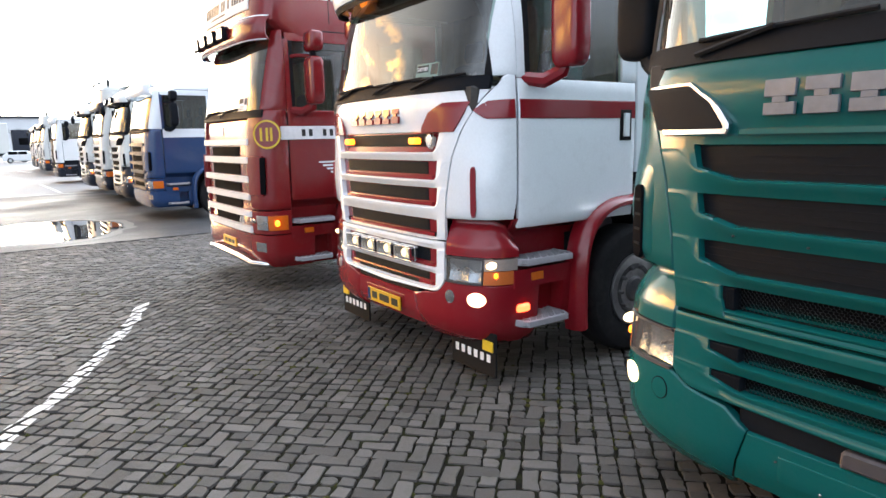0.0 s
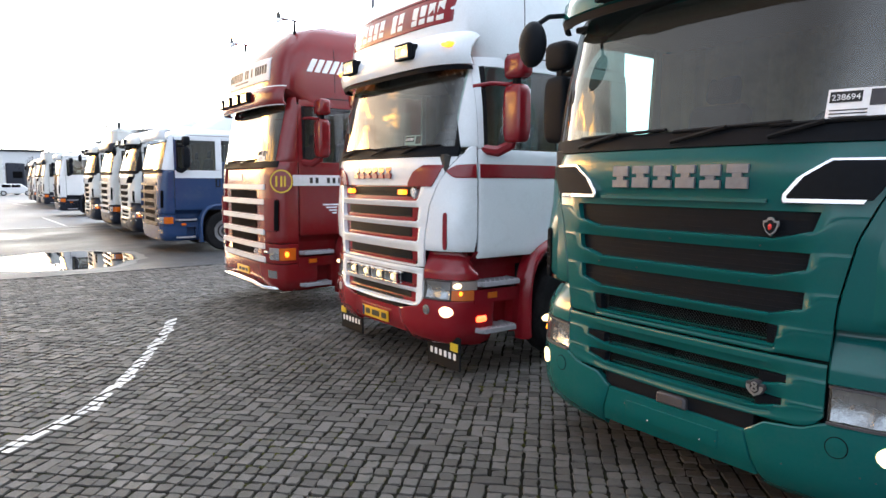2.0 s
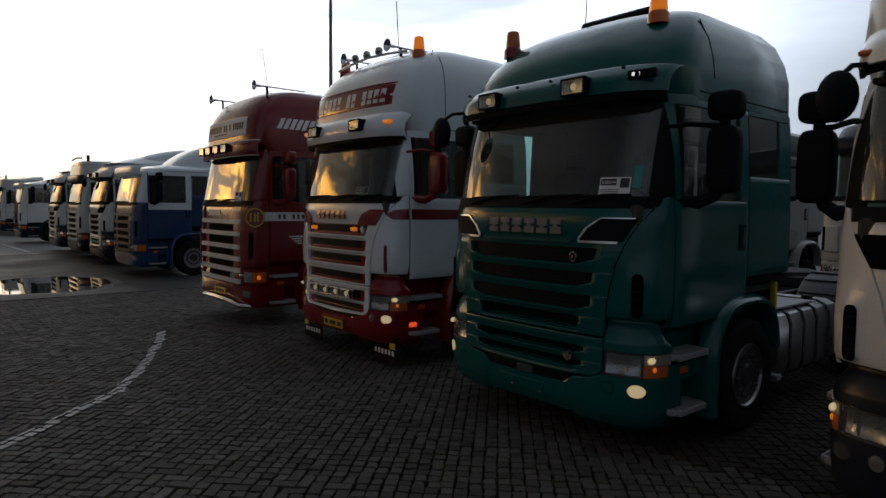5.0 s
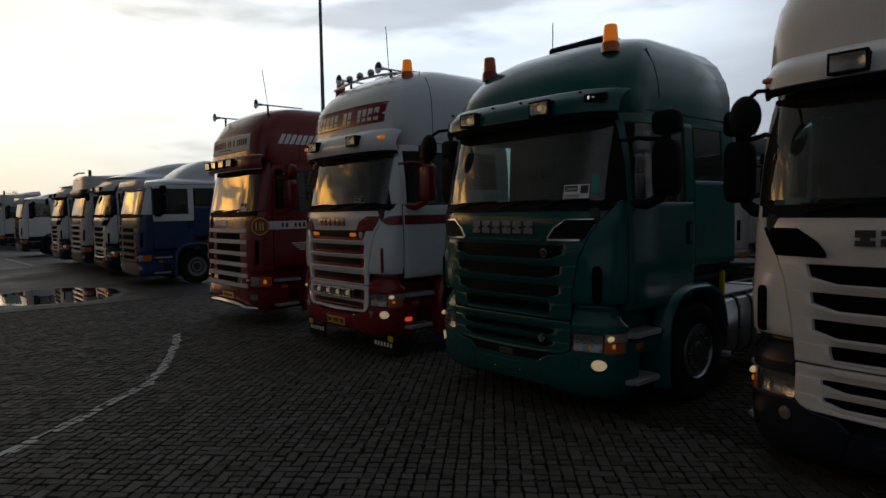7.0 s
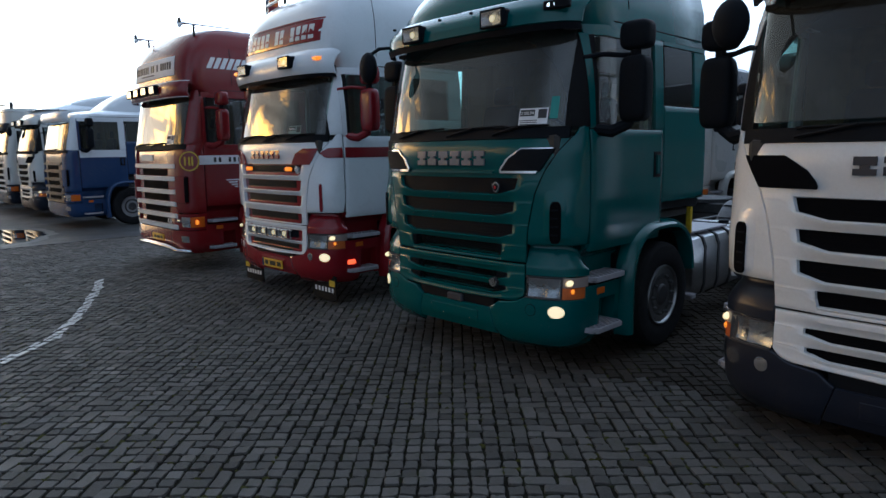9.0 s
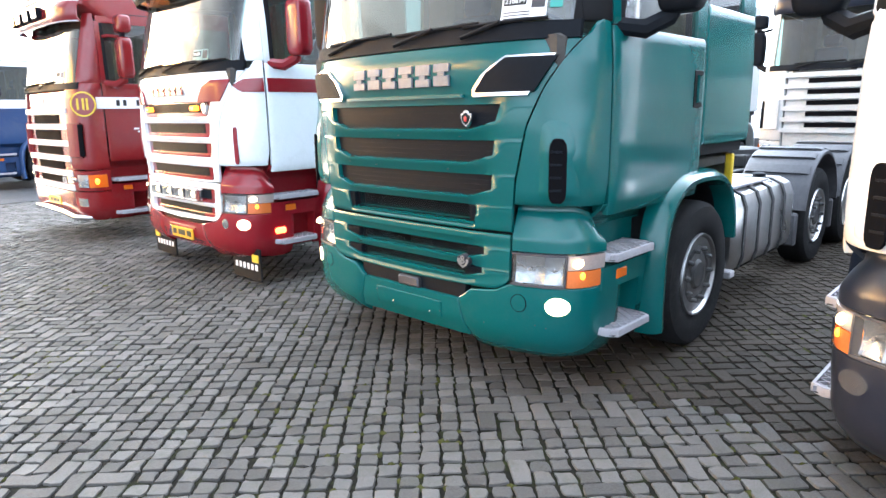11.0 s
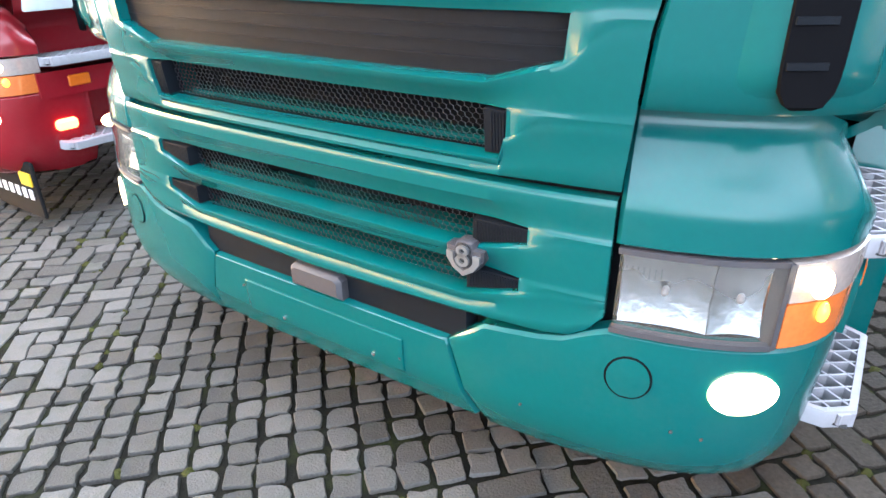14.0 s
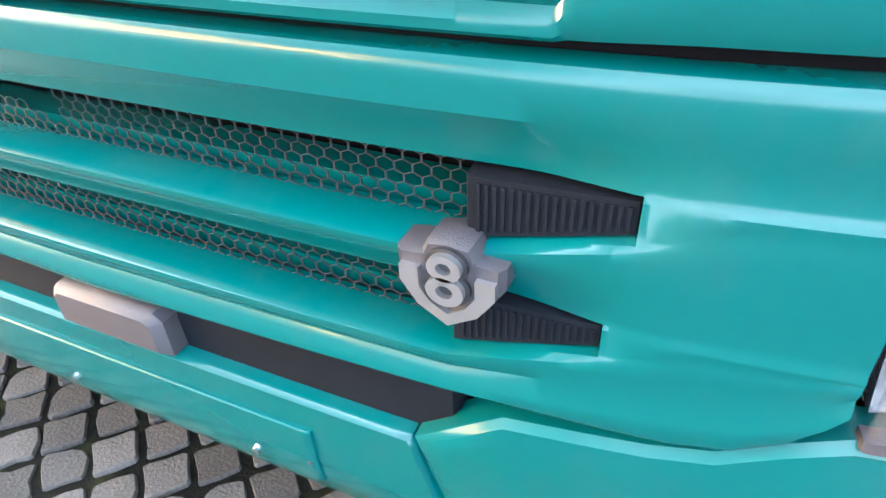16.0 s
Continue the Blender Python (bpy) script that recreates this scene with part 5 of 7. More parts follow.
            obj("blanking_cap", vrange(sk, lambda z, s=s: s * 0.90 - 0.046 * np.sqrt(np.clip(1 - ((z - 0.592) / 0.05) ** 2, 0.0004, 1)), lambda z, s=s: s * 0.90 + 0.046 * np.sqrt(np.clip(1 - ((z - 0.592) / 0.05) ** 2, 0.0004, 1)), 0.542, 0.642, na=5, nz=12, off=0.004, rim=0.003, depth=0.012), bumper, t)
        else:
            obj("driving_lamp", vrange(sk, lambda z, s=s: s * 0.90 - 0.045 * np.sqrt(np.clip(1 - ((z - 0.592) / 0.05) ** 2, 0.0004, 1)), lambda z, s=s: s * 0.90 + 0.045 * np.sqrt(np.clip(1 - ((z - 0.592) / 0.05) ** 2, 0.0004, 1)), 0.542, 0.642, na=5, nz=12, off=0.006, rim=0.003, depth=0.012), "reflector", t)
        side_body(t, sk, s, upper, lower)
        mirror_unit(t, sk, s, mirror)
        if s > 0 and not old:
            front_mirror(t, 1.16, 2.93, 0.10)
        p0, p1, p2 = (lambda z, s=s: sk.av(s * 1.10, z)), (lambda z, s=s: sk.ax(0.26, z, s)), (lambda z, s=s: sk.ax(0.40, z, s))
        obj("a_pillar", panel(sk, *((p1, p2) if s > 0 else (p2, p1)), 2.15, 3.02, na=5, nz=8, off=0.0, rim=0.006, depth=0.04), upper if old else "gasket", t)
        obj("windscreen_edge", panel(sk, *((p0, p1) if s > 0 else (p1, p0)), 2.15, 3.02, na=5, nz=8, off=0.0, rim=0.004, depth=0.04), "gasket", t)
    # windscreen, scuttle and visor
    obj("scuttle", vrange(sk, -1.16, 1.16, 2.06, 2.155, na=20, nz=3, off=0.012, rim=0.012, depth=0.05), "black", t)
    obj("windscreen", vrange(sk, -1.115, 1.115, 2.145, 3.0, na=20, nz=8, off=0.002, rim=0.0, depth=0.006), "glass", t, "tinted windscreen")
    for v0, v1 in ((0.78, 0.10), (0.05, -0.60), (-0.5, -1.0)):
        wiper(t, sk, v0, v1)
    vis = Skin([(2.78, 0.135, 1.19, 0.52, 3.4), (2.86, 0.09, 1.21, 0.52, 3.4), (2.98, 0.045, 1.215, 0.52, 3.4), (3.10, 0.06, 1.21, 0.52, 3.4), (3.20, 0.15, 1.20, 0.52, 3.4), (3.26, 0.25, 1.18, 0.52, 3.4)])
    zv = 2.98 if not old else 2.90
    obj("sun_visor_lip", vrange(vis, -1.19, 1.19, 2.93 if not old else 2.86, zv, na=22, nz=5, off=0.0, rim=0.006, depth=0.03), "black", t)
    obj("sun_visor", vrange(vis, -1.195, 1.195, zv + 0.005, 3.22, na=22, nz=5, off=0.004, rim=0.01, depth=0.05), visor, t)
    for v, lit in lamps:
        front_lamp(t, vis, 3.07, v, 0.25, 0.15, 0.035, lit)
    if tall:
        rings = [(2.96, 0.36, 1.205, 0.5, 3.2, 2.26), (3.16, 0.20, 1.20, 0.52, 3.4, 2.26), (3.45, 0.235, 1.195, 0.52, 3.4, 2.27), (3.66, 0.30, 1.18, 0.52, 3.3, 2.28), (3.85, 0.42, 1.14, 0.52, 3.1, 2.28),
                 (top - 0.22, 0.58, 1.06, 0.5, 2.9, 2.26), (top - 0.10, 0.82, 0.94, 0.5, 2.7, 2.2), (top - 0.03, 1.08, 0.78, 0.45, 2.4, 2.1), (top, 1.3, 0.55, 0.35, 2.2, 2.0)]
    else:
        rings = [(2.96, 0.36, 1.205, 0.5, 3.2, 2.26), (3.16, 0.27, 1.20, 0.5, 3.2, 2.26), (3.32, 0.31, 1.185, 0.5, 3.2, 2.28), (3.50, 0.42, 1.14, 0.52, 3.0, 2.28),
                 (top - 0.28, 0.60, 1.05, 0.52, 2.9, 2.26), (top - 0.15, 0.85, 0.93, 0.5, 2.7, 2.21), (top - 0.05, 1.15, 0.76, 0.45, 2.4, 2.12), (top, 1.45, 0.55, 0.35, 2.2, 2.0)]
    rings = [r[:5] + (r[5] + 0.28,) for r in rings]
    obj("roof", roof_shell(3.0, rings, 2.54), roofmat, t)
    for s in (-1, 1):
        obj("roof_seam", tube([(0.98, s * (hw * 1.03 + 0.0005), z) for z, fr, hw, dp, pw, bk in rings if z < top - 0.2 and z > 3.0], 0.005, 6), "gasket", t)
        obj("roof_joint", tube([(0.75, s * 1.2395, 3.03), (1.4, s * 1.2395, 3.03), (2.45, s * 1.2395, 3.03)], 0.006, 6), "gasket", t)
    obj("cab_rear_wall", box(2.50, 2.54, -1.19, 1.19, 1.40, 3.0, 0.01), upper, t)
    for x, v, z, lit in beacons:
        beacon(t, x, v, z, lit)
    interior(t, sk)
    if lift:
        for o in t.children:
            o.location.z += lift
    if chassis_kind:
        chassis(t, tag=chassis_kind == "tag", plain=chassis_kind == "plain")
    return t


def bar_truck(name, label, body="red", lower="red", roofmat="red", visor="red", barmat="bar_silver", top=4.05, tall=True, bars=(1.78, 1.57, 1.345, 1.14, 0.94, 0.75), lamps=(), lift=0.0, mirror="black",
             insert="void", grille_back="red", kind="plain", bumper=None, door_low=None):
    """An older cab-over tractor with separate grille bars."""
    t = new(name)
    tagged(t, label, "truck", "trucks parked in a row")
    sk = FOUR_SKIN
    bumper = bumper or lower
    obj("bumper", panel(sk, lambda z: sk.ax(0.66, z, -1), lambda z: sk.ax(0.66, z, 1), 0.30, 0.70, na=40, nz=8, rim=0.01, depth=0.06), bumper, t)
    gp = obj("grille_panel", vrange(sk, -0.86, 0.86, 0.71, 2.06, na=18, nz=14, off=-0.03, rim=0.006, depth=0.05), grille_back, t)
    for k, z in enumerate(bars):
        obj("grille_bar", vrange(sk, -0.90, 0.90, z - 0.036, z + 0.036, na=18, nz=5, off=0.022, rim=0.014, depth=0.06), barmat, gp, "light metal grille bar")
        if k < len(bars) - 1:
            zb = bars[k + 1]
            obj("grille_insert", vrange(sk, -0.56, 0.56, zb + 0.045, z - 0.05, na=10, nz=3, off=-0.020, rim=0.003, depth=0.03), insert, gp)
    for s in (-1, 1):
        e0, e1 = (lambda z: sk.av(s * 0.875, z)), (lambda z: sk.ax(0.385, z, s))
        lo, hi = (e0, e1) if s > 0 else (e1, e0)
        obj("corner_panel", panel(sk, lo, hi, 1.00, 2.14, na=14, nz=16, rim=0.012, depth=0.05), body, t)
        obj("air_deflector", vrange(sk, *sorted((s * 0.93, s * 1.17)), 1.16, 1.62, na=7, nz=9, off=0.03, rim=0.02, depth=0.05), body, t)
        obj("deflector_slot", vrange(sk, *sorted((s * 1.145, s * 1.195)), 1.18, 1.60, na=3, nz=6, off=0.034, rim=0.004, depth=0.02), "void", t)
        obj("lamp_panel", panel(sk, lo, hi, 0.71, 0.985, na=12, nz=5, rim=0.01, depth=0.06), lower, t)
        hl = obj("headlight", vrange(sk, *sorted((s * 1.02, s * 1.19)), 0.76, 0.93, na=5, nz=3, off=0.010, rim=0.005, depth=0.03), "reflector", t, "clear headlight with an amber indicator")
        f0, f1 = (lambda z: sk.av(s * 1.195, z)), (lambda z: sk.ax(0.33, z, s))
        obj("indicator", panel(sk, *((f0, f1) if s > 0 else (f1, f0)), 0.76, 0.93, na=5, nz=3, off=0.012, rim=0.005, depth=0.03), "amber", hl)
        if s < 0 and body == "red":
            p = sk.point(np.array([sk.ax(0.20, 0.845, s)]), np.array([0.845]), np.array([0.02]))[0]
            obj("lit_bulb", ellipsoid(p, (0.03, 0.03, 0.04)), "amber_lit", hl)
        for vv in (0.90, 0.965):
            p = sk.point(np.array([sk.av(s * vv, 0.86)]), np.array([0.86]), np.array([0.004]))[0]
            obj("round_lamp", lathe([(0.03, 0.01), (0.03, -0.006), (0.022, -0.012), (0.001, -0.013)], 0, tuple(p), 14), "reflector", t)
        obj("fog_lamp", vrange(sk, *sorted((s * 0.96, s * 1.15)), 0.50, 0.61, na=4, nz=3, off=0.006, rim=0.004, depth=0.02), "reflector", t)
        side_body(t, sk, s, body, door_low or lower)
        mirror_unit(t, sk, s, mirror)
        obj("a_pillar", panel(sk, *(((lambda z: sk.av(s * 1.10, z)), (lambda z: sk.ax(0.40, z, s))) if s > 0 else ((lambda z: sk.ax(0.40, z, s)), (lambda z: sk.av(s * 1.10, z)))), 2.13, 3.02, na=6, nz=8, rim=0.006, depth=0.04), body, t)
    obj("scuttle", vrange(sk, -1.16, 1.16, 2.055, 2.14, na=20, nz=3, off=0.012, rim=0.012, depth=0.05), "black", t)
    obj("windscreen", vrange(sk, -1.10, 1.10, 2.13, 3.0, na=18, nz=6, off=0.002, rim=0.0, depth=0.006), "glass", t, "tinted windscreen")
    for v0, v1 in ((0.78, 0.10), (0.05, -0.60)):
        wiper(t, sk, v0, v1)
    vis = Skin([(2.80, 0.10, 1.19, 0.36, 4.0), (2.95, 0.03, 1.215, 0.36, 4.0), (3.10, 0.03, 1.21, 0.36, 4.0), (3.20, 0.10, 1.20, 0.36, 4.0), (3.28, 0.2, 1.19, 0.36, 4.0)])
    obj("sun_visor", vrange(vis, -1.2, 1.2, 2.90, 3.17, na=22, nz=6, off=0.004, rim=0.01, depth=0.05), visor, t)
    for v, lit in lamps:
        front_lamp(t, vis, 3.06, v, 0.24, 0.15, 0.03, lit)
    if tall:
        rings = [(2.96, 0.33, 1.205, 0.4, 3.6, 2.26), (3.12, 0.12, 1.20, 0.4, 4.0, 2.26), (3.55, 0.16, 1.19, 0.4, 3.8, 2.27), (3.72, 0.24, 1.16, 0.42, 3.4, 2.27), (top - 0.18, 0.36, 1.10, 0.45, 3.2, 2.26),
                 (top - 0.07, 0.55, 1.02, 0.5, 3.0, 2.22), (top - 0.015, 0.8, 0.88, 0.5, 2.8, 2.15), (top, 1.0, 0.7, 0.4, 2.6, 2.05)]
    else:
        rings = [(2.96, 0.33, 1.205, 0.4, 3.6, 2.26), (3.10, 0.22, 1.20, 0.4, 4.0, 2.26), (top - 0.12, 0.40, 1.14, 0.45, 3.4, 2.26), (top - 0.04, 0.60, 1.05, 0.5, 3.0, 2.2), (top, 0.9, 0.85, 0.5, 2.8, 2.1)]
    rings = [r[:5] + (r[5] + 0.28,) for r in rings]
    obj("roof", roof_shell(3.0, rings, 2.54), roofmat, t)
    for s in (-1, 1):
        obj("roof_seam", tube([(0.98, s * (hw * 1.03 + 0.0005), z) for z, fr, hw, dp, pw, bk in rings if z < top - 0.2 and z > 3.0], 0.005, 6), "gasket", t)
        obj("roof_joint", tube([(0.75, s * 1.2395, 3.03), (1.4, s * 1.2395, 3.03), (2.45, s * 1.2395, 3.03)], 0.006, 6), "gasket", t)
    obj("cab_rear_wall", box(2.50, 2.54, -1.19, 1.19, 1.40, 3.0, 0.01), body, t)
    interior(t, sk)
    obj("side_curtain", box(0.48, 1.45, 1.10, 1.12, 2.14, 2.92, 0.005), "curtain", t)
    if lift:
        for o in t.children:
            o.location.z += lift
    chassis(t, tag=kind == "tag", plain=kind == "plain")
    return t


def roof_deflector(t, z0, z1, x0=0.75, x1=2.5, mat="white", w=1.05):
    """A swept air deflector that stands on the roof."""
    n, m = 14, 15
    V, F = [], []
    for i in range(n + 1):
        u = i / n
        x = x0 + (x1 - x0) * u
        h = (z1 - z0) * math.sin(u * math.pi / 2) ** 0.9
        hw = w * (0.82 + 0.18 * u)
        for k in range(m):
            a = math.pi * k / (m - 1)
            c, s_ = math.cos(a), math.sin(a)
            V.append((x, math.copysign(abs(c) ** 0.45, c) * hw, z0 - 0.12 + (h + 0.12) * s_ ** 0.45))
    for i in range(n):
        for k in range(m - 1):
            F.append([i * m + k, (i + 1) * m + k, (i + 1) * m + k + 1, i * m + k + 1])
    F.append([n * m + k for k in range(m)])
    obj("roof_deflector", (V, F), mat, t, "white swept roof air deflector")


# ---- the row ----
green = slot_truck("green_truck", "green cab-over tractor truck with chrome badge and lit fog lamps", hexed=True, top=3.97, beacons=((0.70, 0.86, 3.70, False), (0.70, -0.86, 3.70, True)))
green.location = (2.44, 0.89, 0)
sk = R_SKIN


def green_details(t):
    letter_bars(t, sk, -0.438, 0.466, 1.835, 1.962, 0.0, 6, "badge", 0.014, 0.22, hollow=0.022)
    obj("badge_ledge", vrange(sk, -0.52, 0.55, 1.765, 1.785, na=10, nz=2, off=0.010, rim=0.006, depth=0.02), "green", t)
    x = sk.point(np.array([sk.av(-0.548, 1.647)]), np.array([1.647]), np.array([0.0]))[0][0]
    b = obj("grille_badge", shield(-0.548, 1.647, 0.085, 0.10, x - 0.004, x + 0.03), "chrome", t, "small chrome shield badge")
    obj("badge_face", shield(-0.548, 1.645, 0.060, 0.07, x - 0.008, x - 0.003, 0.001), "black", b)
    obj("badge_emblem", ellipsoid((x - 0.009, -0.548, 1.645), (0.003, 0.010, 0.016)), "red_enamel", b)
    by, bz = -0.510, 0.792
    x = sk.point(np.array([sk.av(by, bz)]), np.array([bz]), np.array([0.0]))[0][0]
    b = obj("engine_badge", shield(by, bz, 0.100, 0.090, x - 0.014, x + 0.03, 0.006), "grey", t, "grey and silver shield badge with a figure eight")
    outline = [(-0.044, 0.015), (-0.044, -0.001), (-0.028, -0.024), (0.0, -0.041), (0.028, -0.024), (0.044, -0.001), (0.044, 0.015), (0.026, 0.015), (0.026, -0.004), (0.017, -0.017), (0.0, -0.028), (-0.017, -0.017), (-0.026, -0.004), (-0.026, 0.015)]
    n = len(outline)
    vv = [(x - 0.020, by + p, bz + q) for p, q in outline] + [(x - 0.010, by + p, bz + q) for p, q in outline]
    ff = [[0, 1, 12, 13], [1, 2, 11, 12], [2, 3, 10, 11], [3, 4, 9, 10], [4, 5, 8, 9], [5, 6, 7, 8]] + [[k, k + n, (k + 1) % n + n, (k + 1) % n] for k in range(n)]
    obj("badge_frame", (vv, ff), "silver", b, "silver open shield frame")
    for cz, r in ((bz + 0.0235, 0.0155), (bz - 0.0005, 0.0175)):
        obj("figure_back", lathe([(r + 0.004, -0.012), (r + 0.004, -0.0185), (0.001, -0.0186)], 0, (x, by, cz), 24, (1, 0.85)), "ink", b)
        obj("figure_ring", ring_flat(by, cz, r * 0.45, r, x - 0.0245, x - 0.014, 24, 0.85), "silver", b)
    x0 = sk.point(np.array([0.0]), np.array([0.58]), np.array([0.0]))[0][0]
    obj("tow_cover", prism([(-0.108, 0.548), (-0.108, 0.605), (-0.095, 0.617), (0.075, 0.617), (0.088, 0.605), (0.088, 0.548)], 0, x0 - 0.008, x0 + 0.05, 0.012), "grey", t, "grey plastic tow eye cover")
    for v in (0.145, -0.207):
        p = sk.point(np.array([sk.av(v, 0.408)]), np.array([0.408]), np.array([0.0]))[0]
        obj("screw", lathe([(0.006, 0.01), (0.006, -0.005), (0.001, -0.007)], 0, tuple(p), 8), "chrome", t)
    for v, z in ((0.02, 1.545), (-0.5, 1.545), (0.25, 1.35), (-0.40, 1.35), (0.55, 1.36), (-0.30, 0.43), (0.32, 0.47), (-0.66, 0.43), (-1.0, 0.47), (-1.06, 0.46)):
        p = sk.point(np.array([sk.av(v, z)]), np.array([z]), np.array([0.002]))[0]
        obj("rivet", lathe([(0.004, 0.01), (0.004, -0.002), (0.001, -0.004)], 0, tuple(p), 6), "steel", t)
    lot_sticker(t, sk, -0.86, 2.235, "238694")
    obj("permit_sticker", vrange(sk, -1.06, -1.0, 2.22, 2.40, na=2, nz=3, off=0.008, rim=0.0, depth=0.002), "teal", t, "teal permit sticker")
    for k in range(4):
        obj("led_lamp", box(0.13 + 0.012 * k, 0.17, -1.00 - 0.045 * k - 0.016, -1.00 - 0.045 * k + 0.016, 3.10, 3.135, 0.006), "led", t, "lit white marker lamp")
    obj("led_frame", moved(box(-0.02, 0.03, -0.115, 0.115, -0.035, 0.035, 0.008), pose(0.165, -1.065, 3.117, 0, 0, 12)), "black", t)
    for v in (-0.95, -0.2, 0.2, 0.85):
        obj("visor_stud", lathe([(0.012, 0.02), (0.012, -0.006), (0.001, -0.01)], 0, (0.075, v, 3.17), 10), "black", t)
    obj("roof_hatch", box(1.25, 1.95, -0.42, 0.42, 3.93, 4.02, 0.03), "black", t)
    obj("aerial", tube([(1.2, 0.3, 3.94), (1.22, 0.31, 4.3)], 0.006, 6), "gasket", t)
    obj("roof_air_vent", moved(ellipsoid((0, 0, 0), (0.05, 0.03, 0.035)), pose(0.95, -1.0, 3.55)), "black", t)
    obj("side_deflector_arm", box(2.36, 2.40, -1.24, -1.18, 1.05, 1.34, 0.01), "yellow", t)


M["silver"] = material("satin_silver", (0.5, 0.5, 0.51), 0.32, 0.9, 0.1)
M["red_enamel"] = material("red_enamel", (0.5, 0.03, 0.03), 0.3)
green_details(green)

white = slot_truck("white_truck", "white cab-over tractor truck with wine red bumper and trim", upper="white", lower="wine", visor="white", roofmat="white", bars="white", slotback="void", old=True, mirror="wine", top=4.22, tall=True,
                 inlet="wine", fog=(True, False), lamps=((-0.56, True), (0.54, True)), lift=0.04, beacons=((0.78, 0.92, 4.04, False), (0.78, -0.92, 4.04, True)))
white.location = (2.61, 4.63, 0)


def white_details(t):
    letter_bars(t, sk, -0.36, 0.44, 1.895, 2.005, 0.0, 6, "wine", 0.012, 0.22, hollow=0.02)
    rf = Skin([(3.2, 0.205, 1.20, 0.52, 3.4), (3.49, 0.235, 1.195, 0.52, 3.4), (3.70, 0.30, 1.18, 0.52, 3.3)])
    sg = obj("roof_sign", vrange(rf, -0.98, 0.98, 3.36, 3.63, na=16, nz=4, off=0.012, rim=0.004, depth=0.02), "wine", t, "wine red roof sign with white bars")
    letter_bars(sg, rf, -0.88, 0.90, 3.40, 3.58, 0.012, 14, "pure_white", 0.004, 0.30, blank=(4, 7))
    obj("sign_edge", vrange(rf, -1.0, 1.0, 3.635, 3.655, na=16, nz=1, off=0.012, rim=0.002, depth=0.02), "wine", t)
    for v in (-1.02, 1.02):
        obj("marker_lamp", box(0.16, 0.24, v - 0.08, v + 0.08, 3.10, 3.15, 0.012), "amber_lit", t, "lit amber marker lamp")
    for v in (0.53, -0.53):
        obj("grille_marker", box(-0.01, 0.05, v - 0.05, v + 0.05, 1.735, 1.785, 0.01), "amber_lit", t, "lit amber grille lamp")
    obj("grille_badge", shield(-0.72, 1.755, 0.09, 0.11, 0.02, 0.06), "chrome", t)
    for v in (0.47, 0.19, -0.09, -0.37):
        f = obj("spot_lamp", box(0.012, 0.07, v - 0.115, v + 0.115, 0.835, 0.955, 0.015), "chrome", t, "lit rectangular spot lamp")
        for z0, z1 in ((0.833, 0.846), (0.944, 0.957)):
            obj("spot_rim", box(-0.030, 0.014, v - 0.117, v + 0.117, z0, z1, 0.003), "chrome", f)
        for y0, y1 in ((v - 0.117, v - 0.104), (v + 0.104, v + 0.117)):
            obj("spot_rim", box(-0.030, 0.014, y0, y1, 0.846, 0.944, 0.003), "chrome", f)
        lamp_face(f, -0.024, v, 0.895, 0.206, 0.096, True, 0.34)
    pl = obj("number_plate", vrange(sk, -0.27, 0.27, 0.40, 0.51, na=4, nz=2, off=0.022, rim=0.002, depth=0.012), "plate", t, "yellow number plate")
    obj("plate_strip", vrange(sk, 0.22, 0.265, 0.403, 0.507, na=2, nz=2, off=0.0235, rim=0.0, depth=0.002), "blue", pl)
    for k, (a, b) in enumerate(((0.10, 0.19), (-0.10, 0.06), (-0.24, -0.14))):
        obj("plate_bar", vrange(sk, a, b, 0.425, 0.485, na=2, nz=1, off=0.0245, rim=0.0, depth=0.002), "ink", pl)
    for s in (-1, 1):
        y0, y1 = sorted((s * 0.68, s * 1.22))
        f = obj("front_mudflap", box(0.22, 0.24, y0, y1, 0.05, 0.38, 0.006), "gasket", t, "black rubber mudflap with white bars")
        for k in range(6):
            w = (y1 - y0 - 0.08) / 6
            obj("badge_bar", box(0.214, 0.221, y0 + 0.04 + w * k + 0.018, y0 + 0.04 + w * (k + 1) - 0.018, 0.155, 0.215, 0.002), "paper", f)
        obj("reflector", box(0.205, 0.22, *sorted((s * 1.08, s * 1.20)), 0.24, 0.32, 0.01), "yellow", f)
        lamp = obj("side_lamp", box(0.40, 0.52, min(s * 1.20, s * 1.27), max(s * 1.20, s * 1.27), 0.52, 0.58, 0.015), "red_lit", t, "lit red side lamp")
        st = obj("door_stripe", xrange_(sk, s, 0.41, 1.60, 1.90, 2.03, na=8, nz=3, off=0.005, rim=0.001, depth=0.004), "wine", t)
        lo, hi = ((lambda z: sk.av(s * 1.08, z)), (lambda z: sk.ax(0.375, z, s)))
        tip = (lambda u, s=s: np.interp(u if s > 0 else 1 - u, [0, 0.25, 1], [1.955, 1.90, 1.90]))
        tip2 = (lambda u, s=s: np.interp(u if s > 0 else 1 - u, [0, 0.25, 1], [1.965, 2.02, 2.03]))
        obj("corner_stripe", panel(sk, *((lo, hi) if s > 0 else (hi, lo)), tip, tip2, na=8, nz=3, off=0.008, rim=0.001, depth=0.004), "wine", t)
    lot_sticker(t, sk, -0.62, 2.24, "240180")
    for v in (-0.55, 0.56):
        air_horn(t, 0.52, v, 4.22, 0.7)
    obj("roof_rail", tube([(0.62, -0.85, 4.10), (0.60, -0.5, 4.13), (0.58, 0, 4.15), (0.60, 0.5, 4.13), (0.62, 0.85, 4.10)], 0.02, 8), "chrome", t)
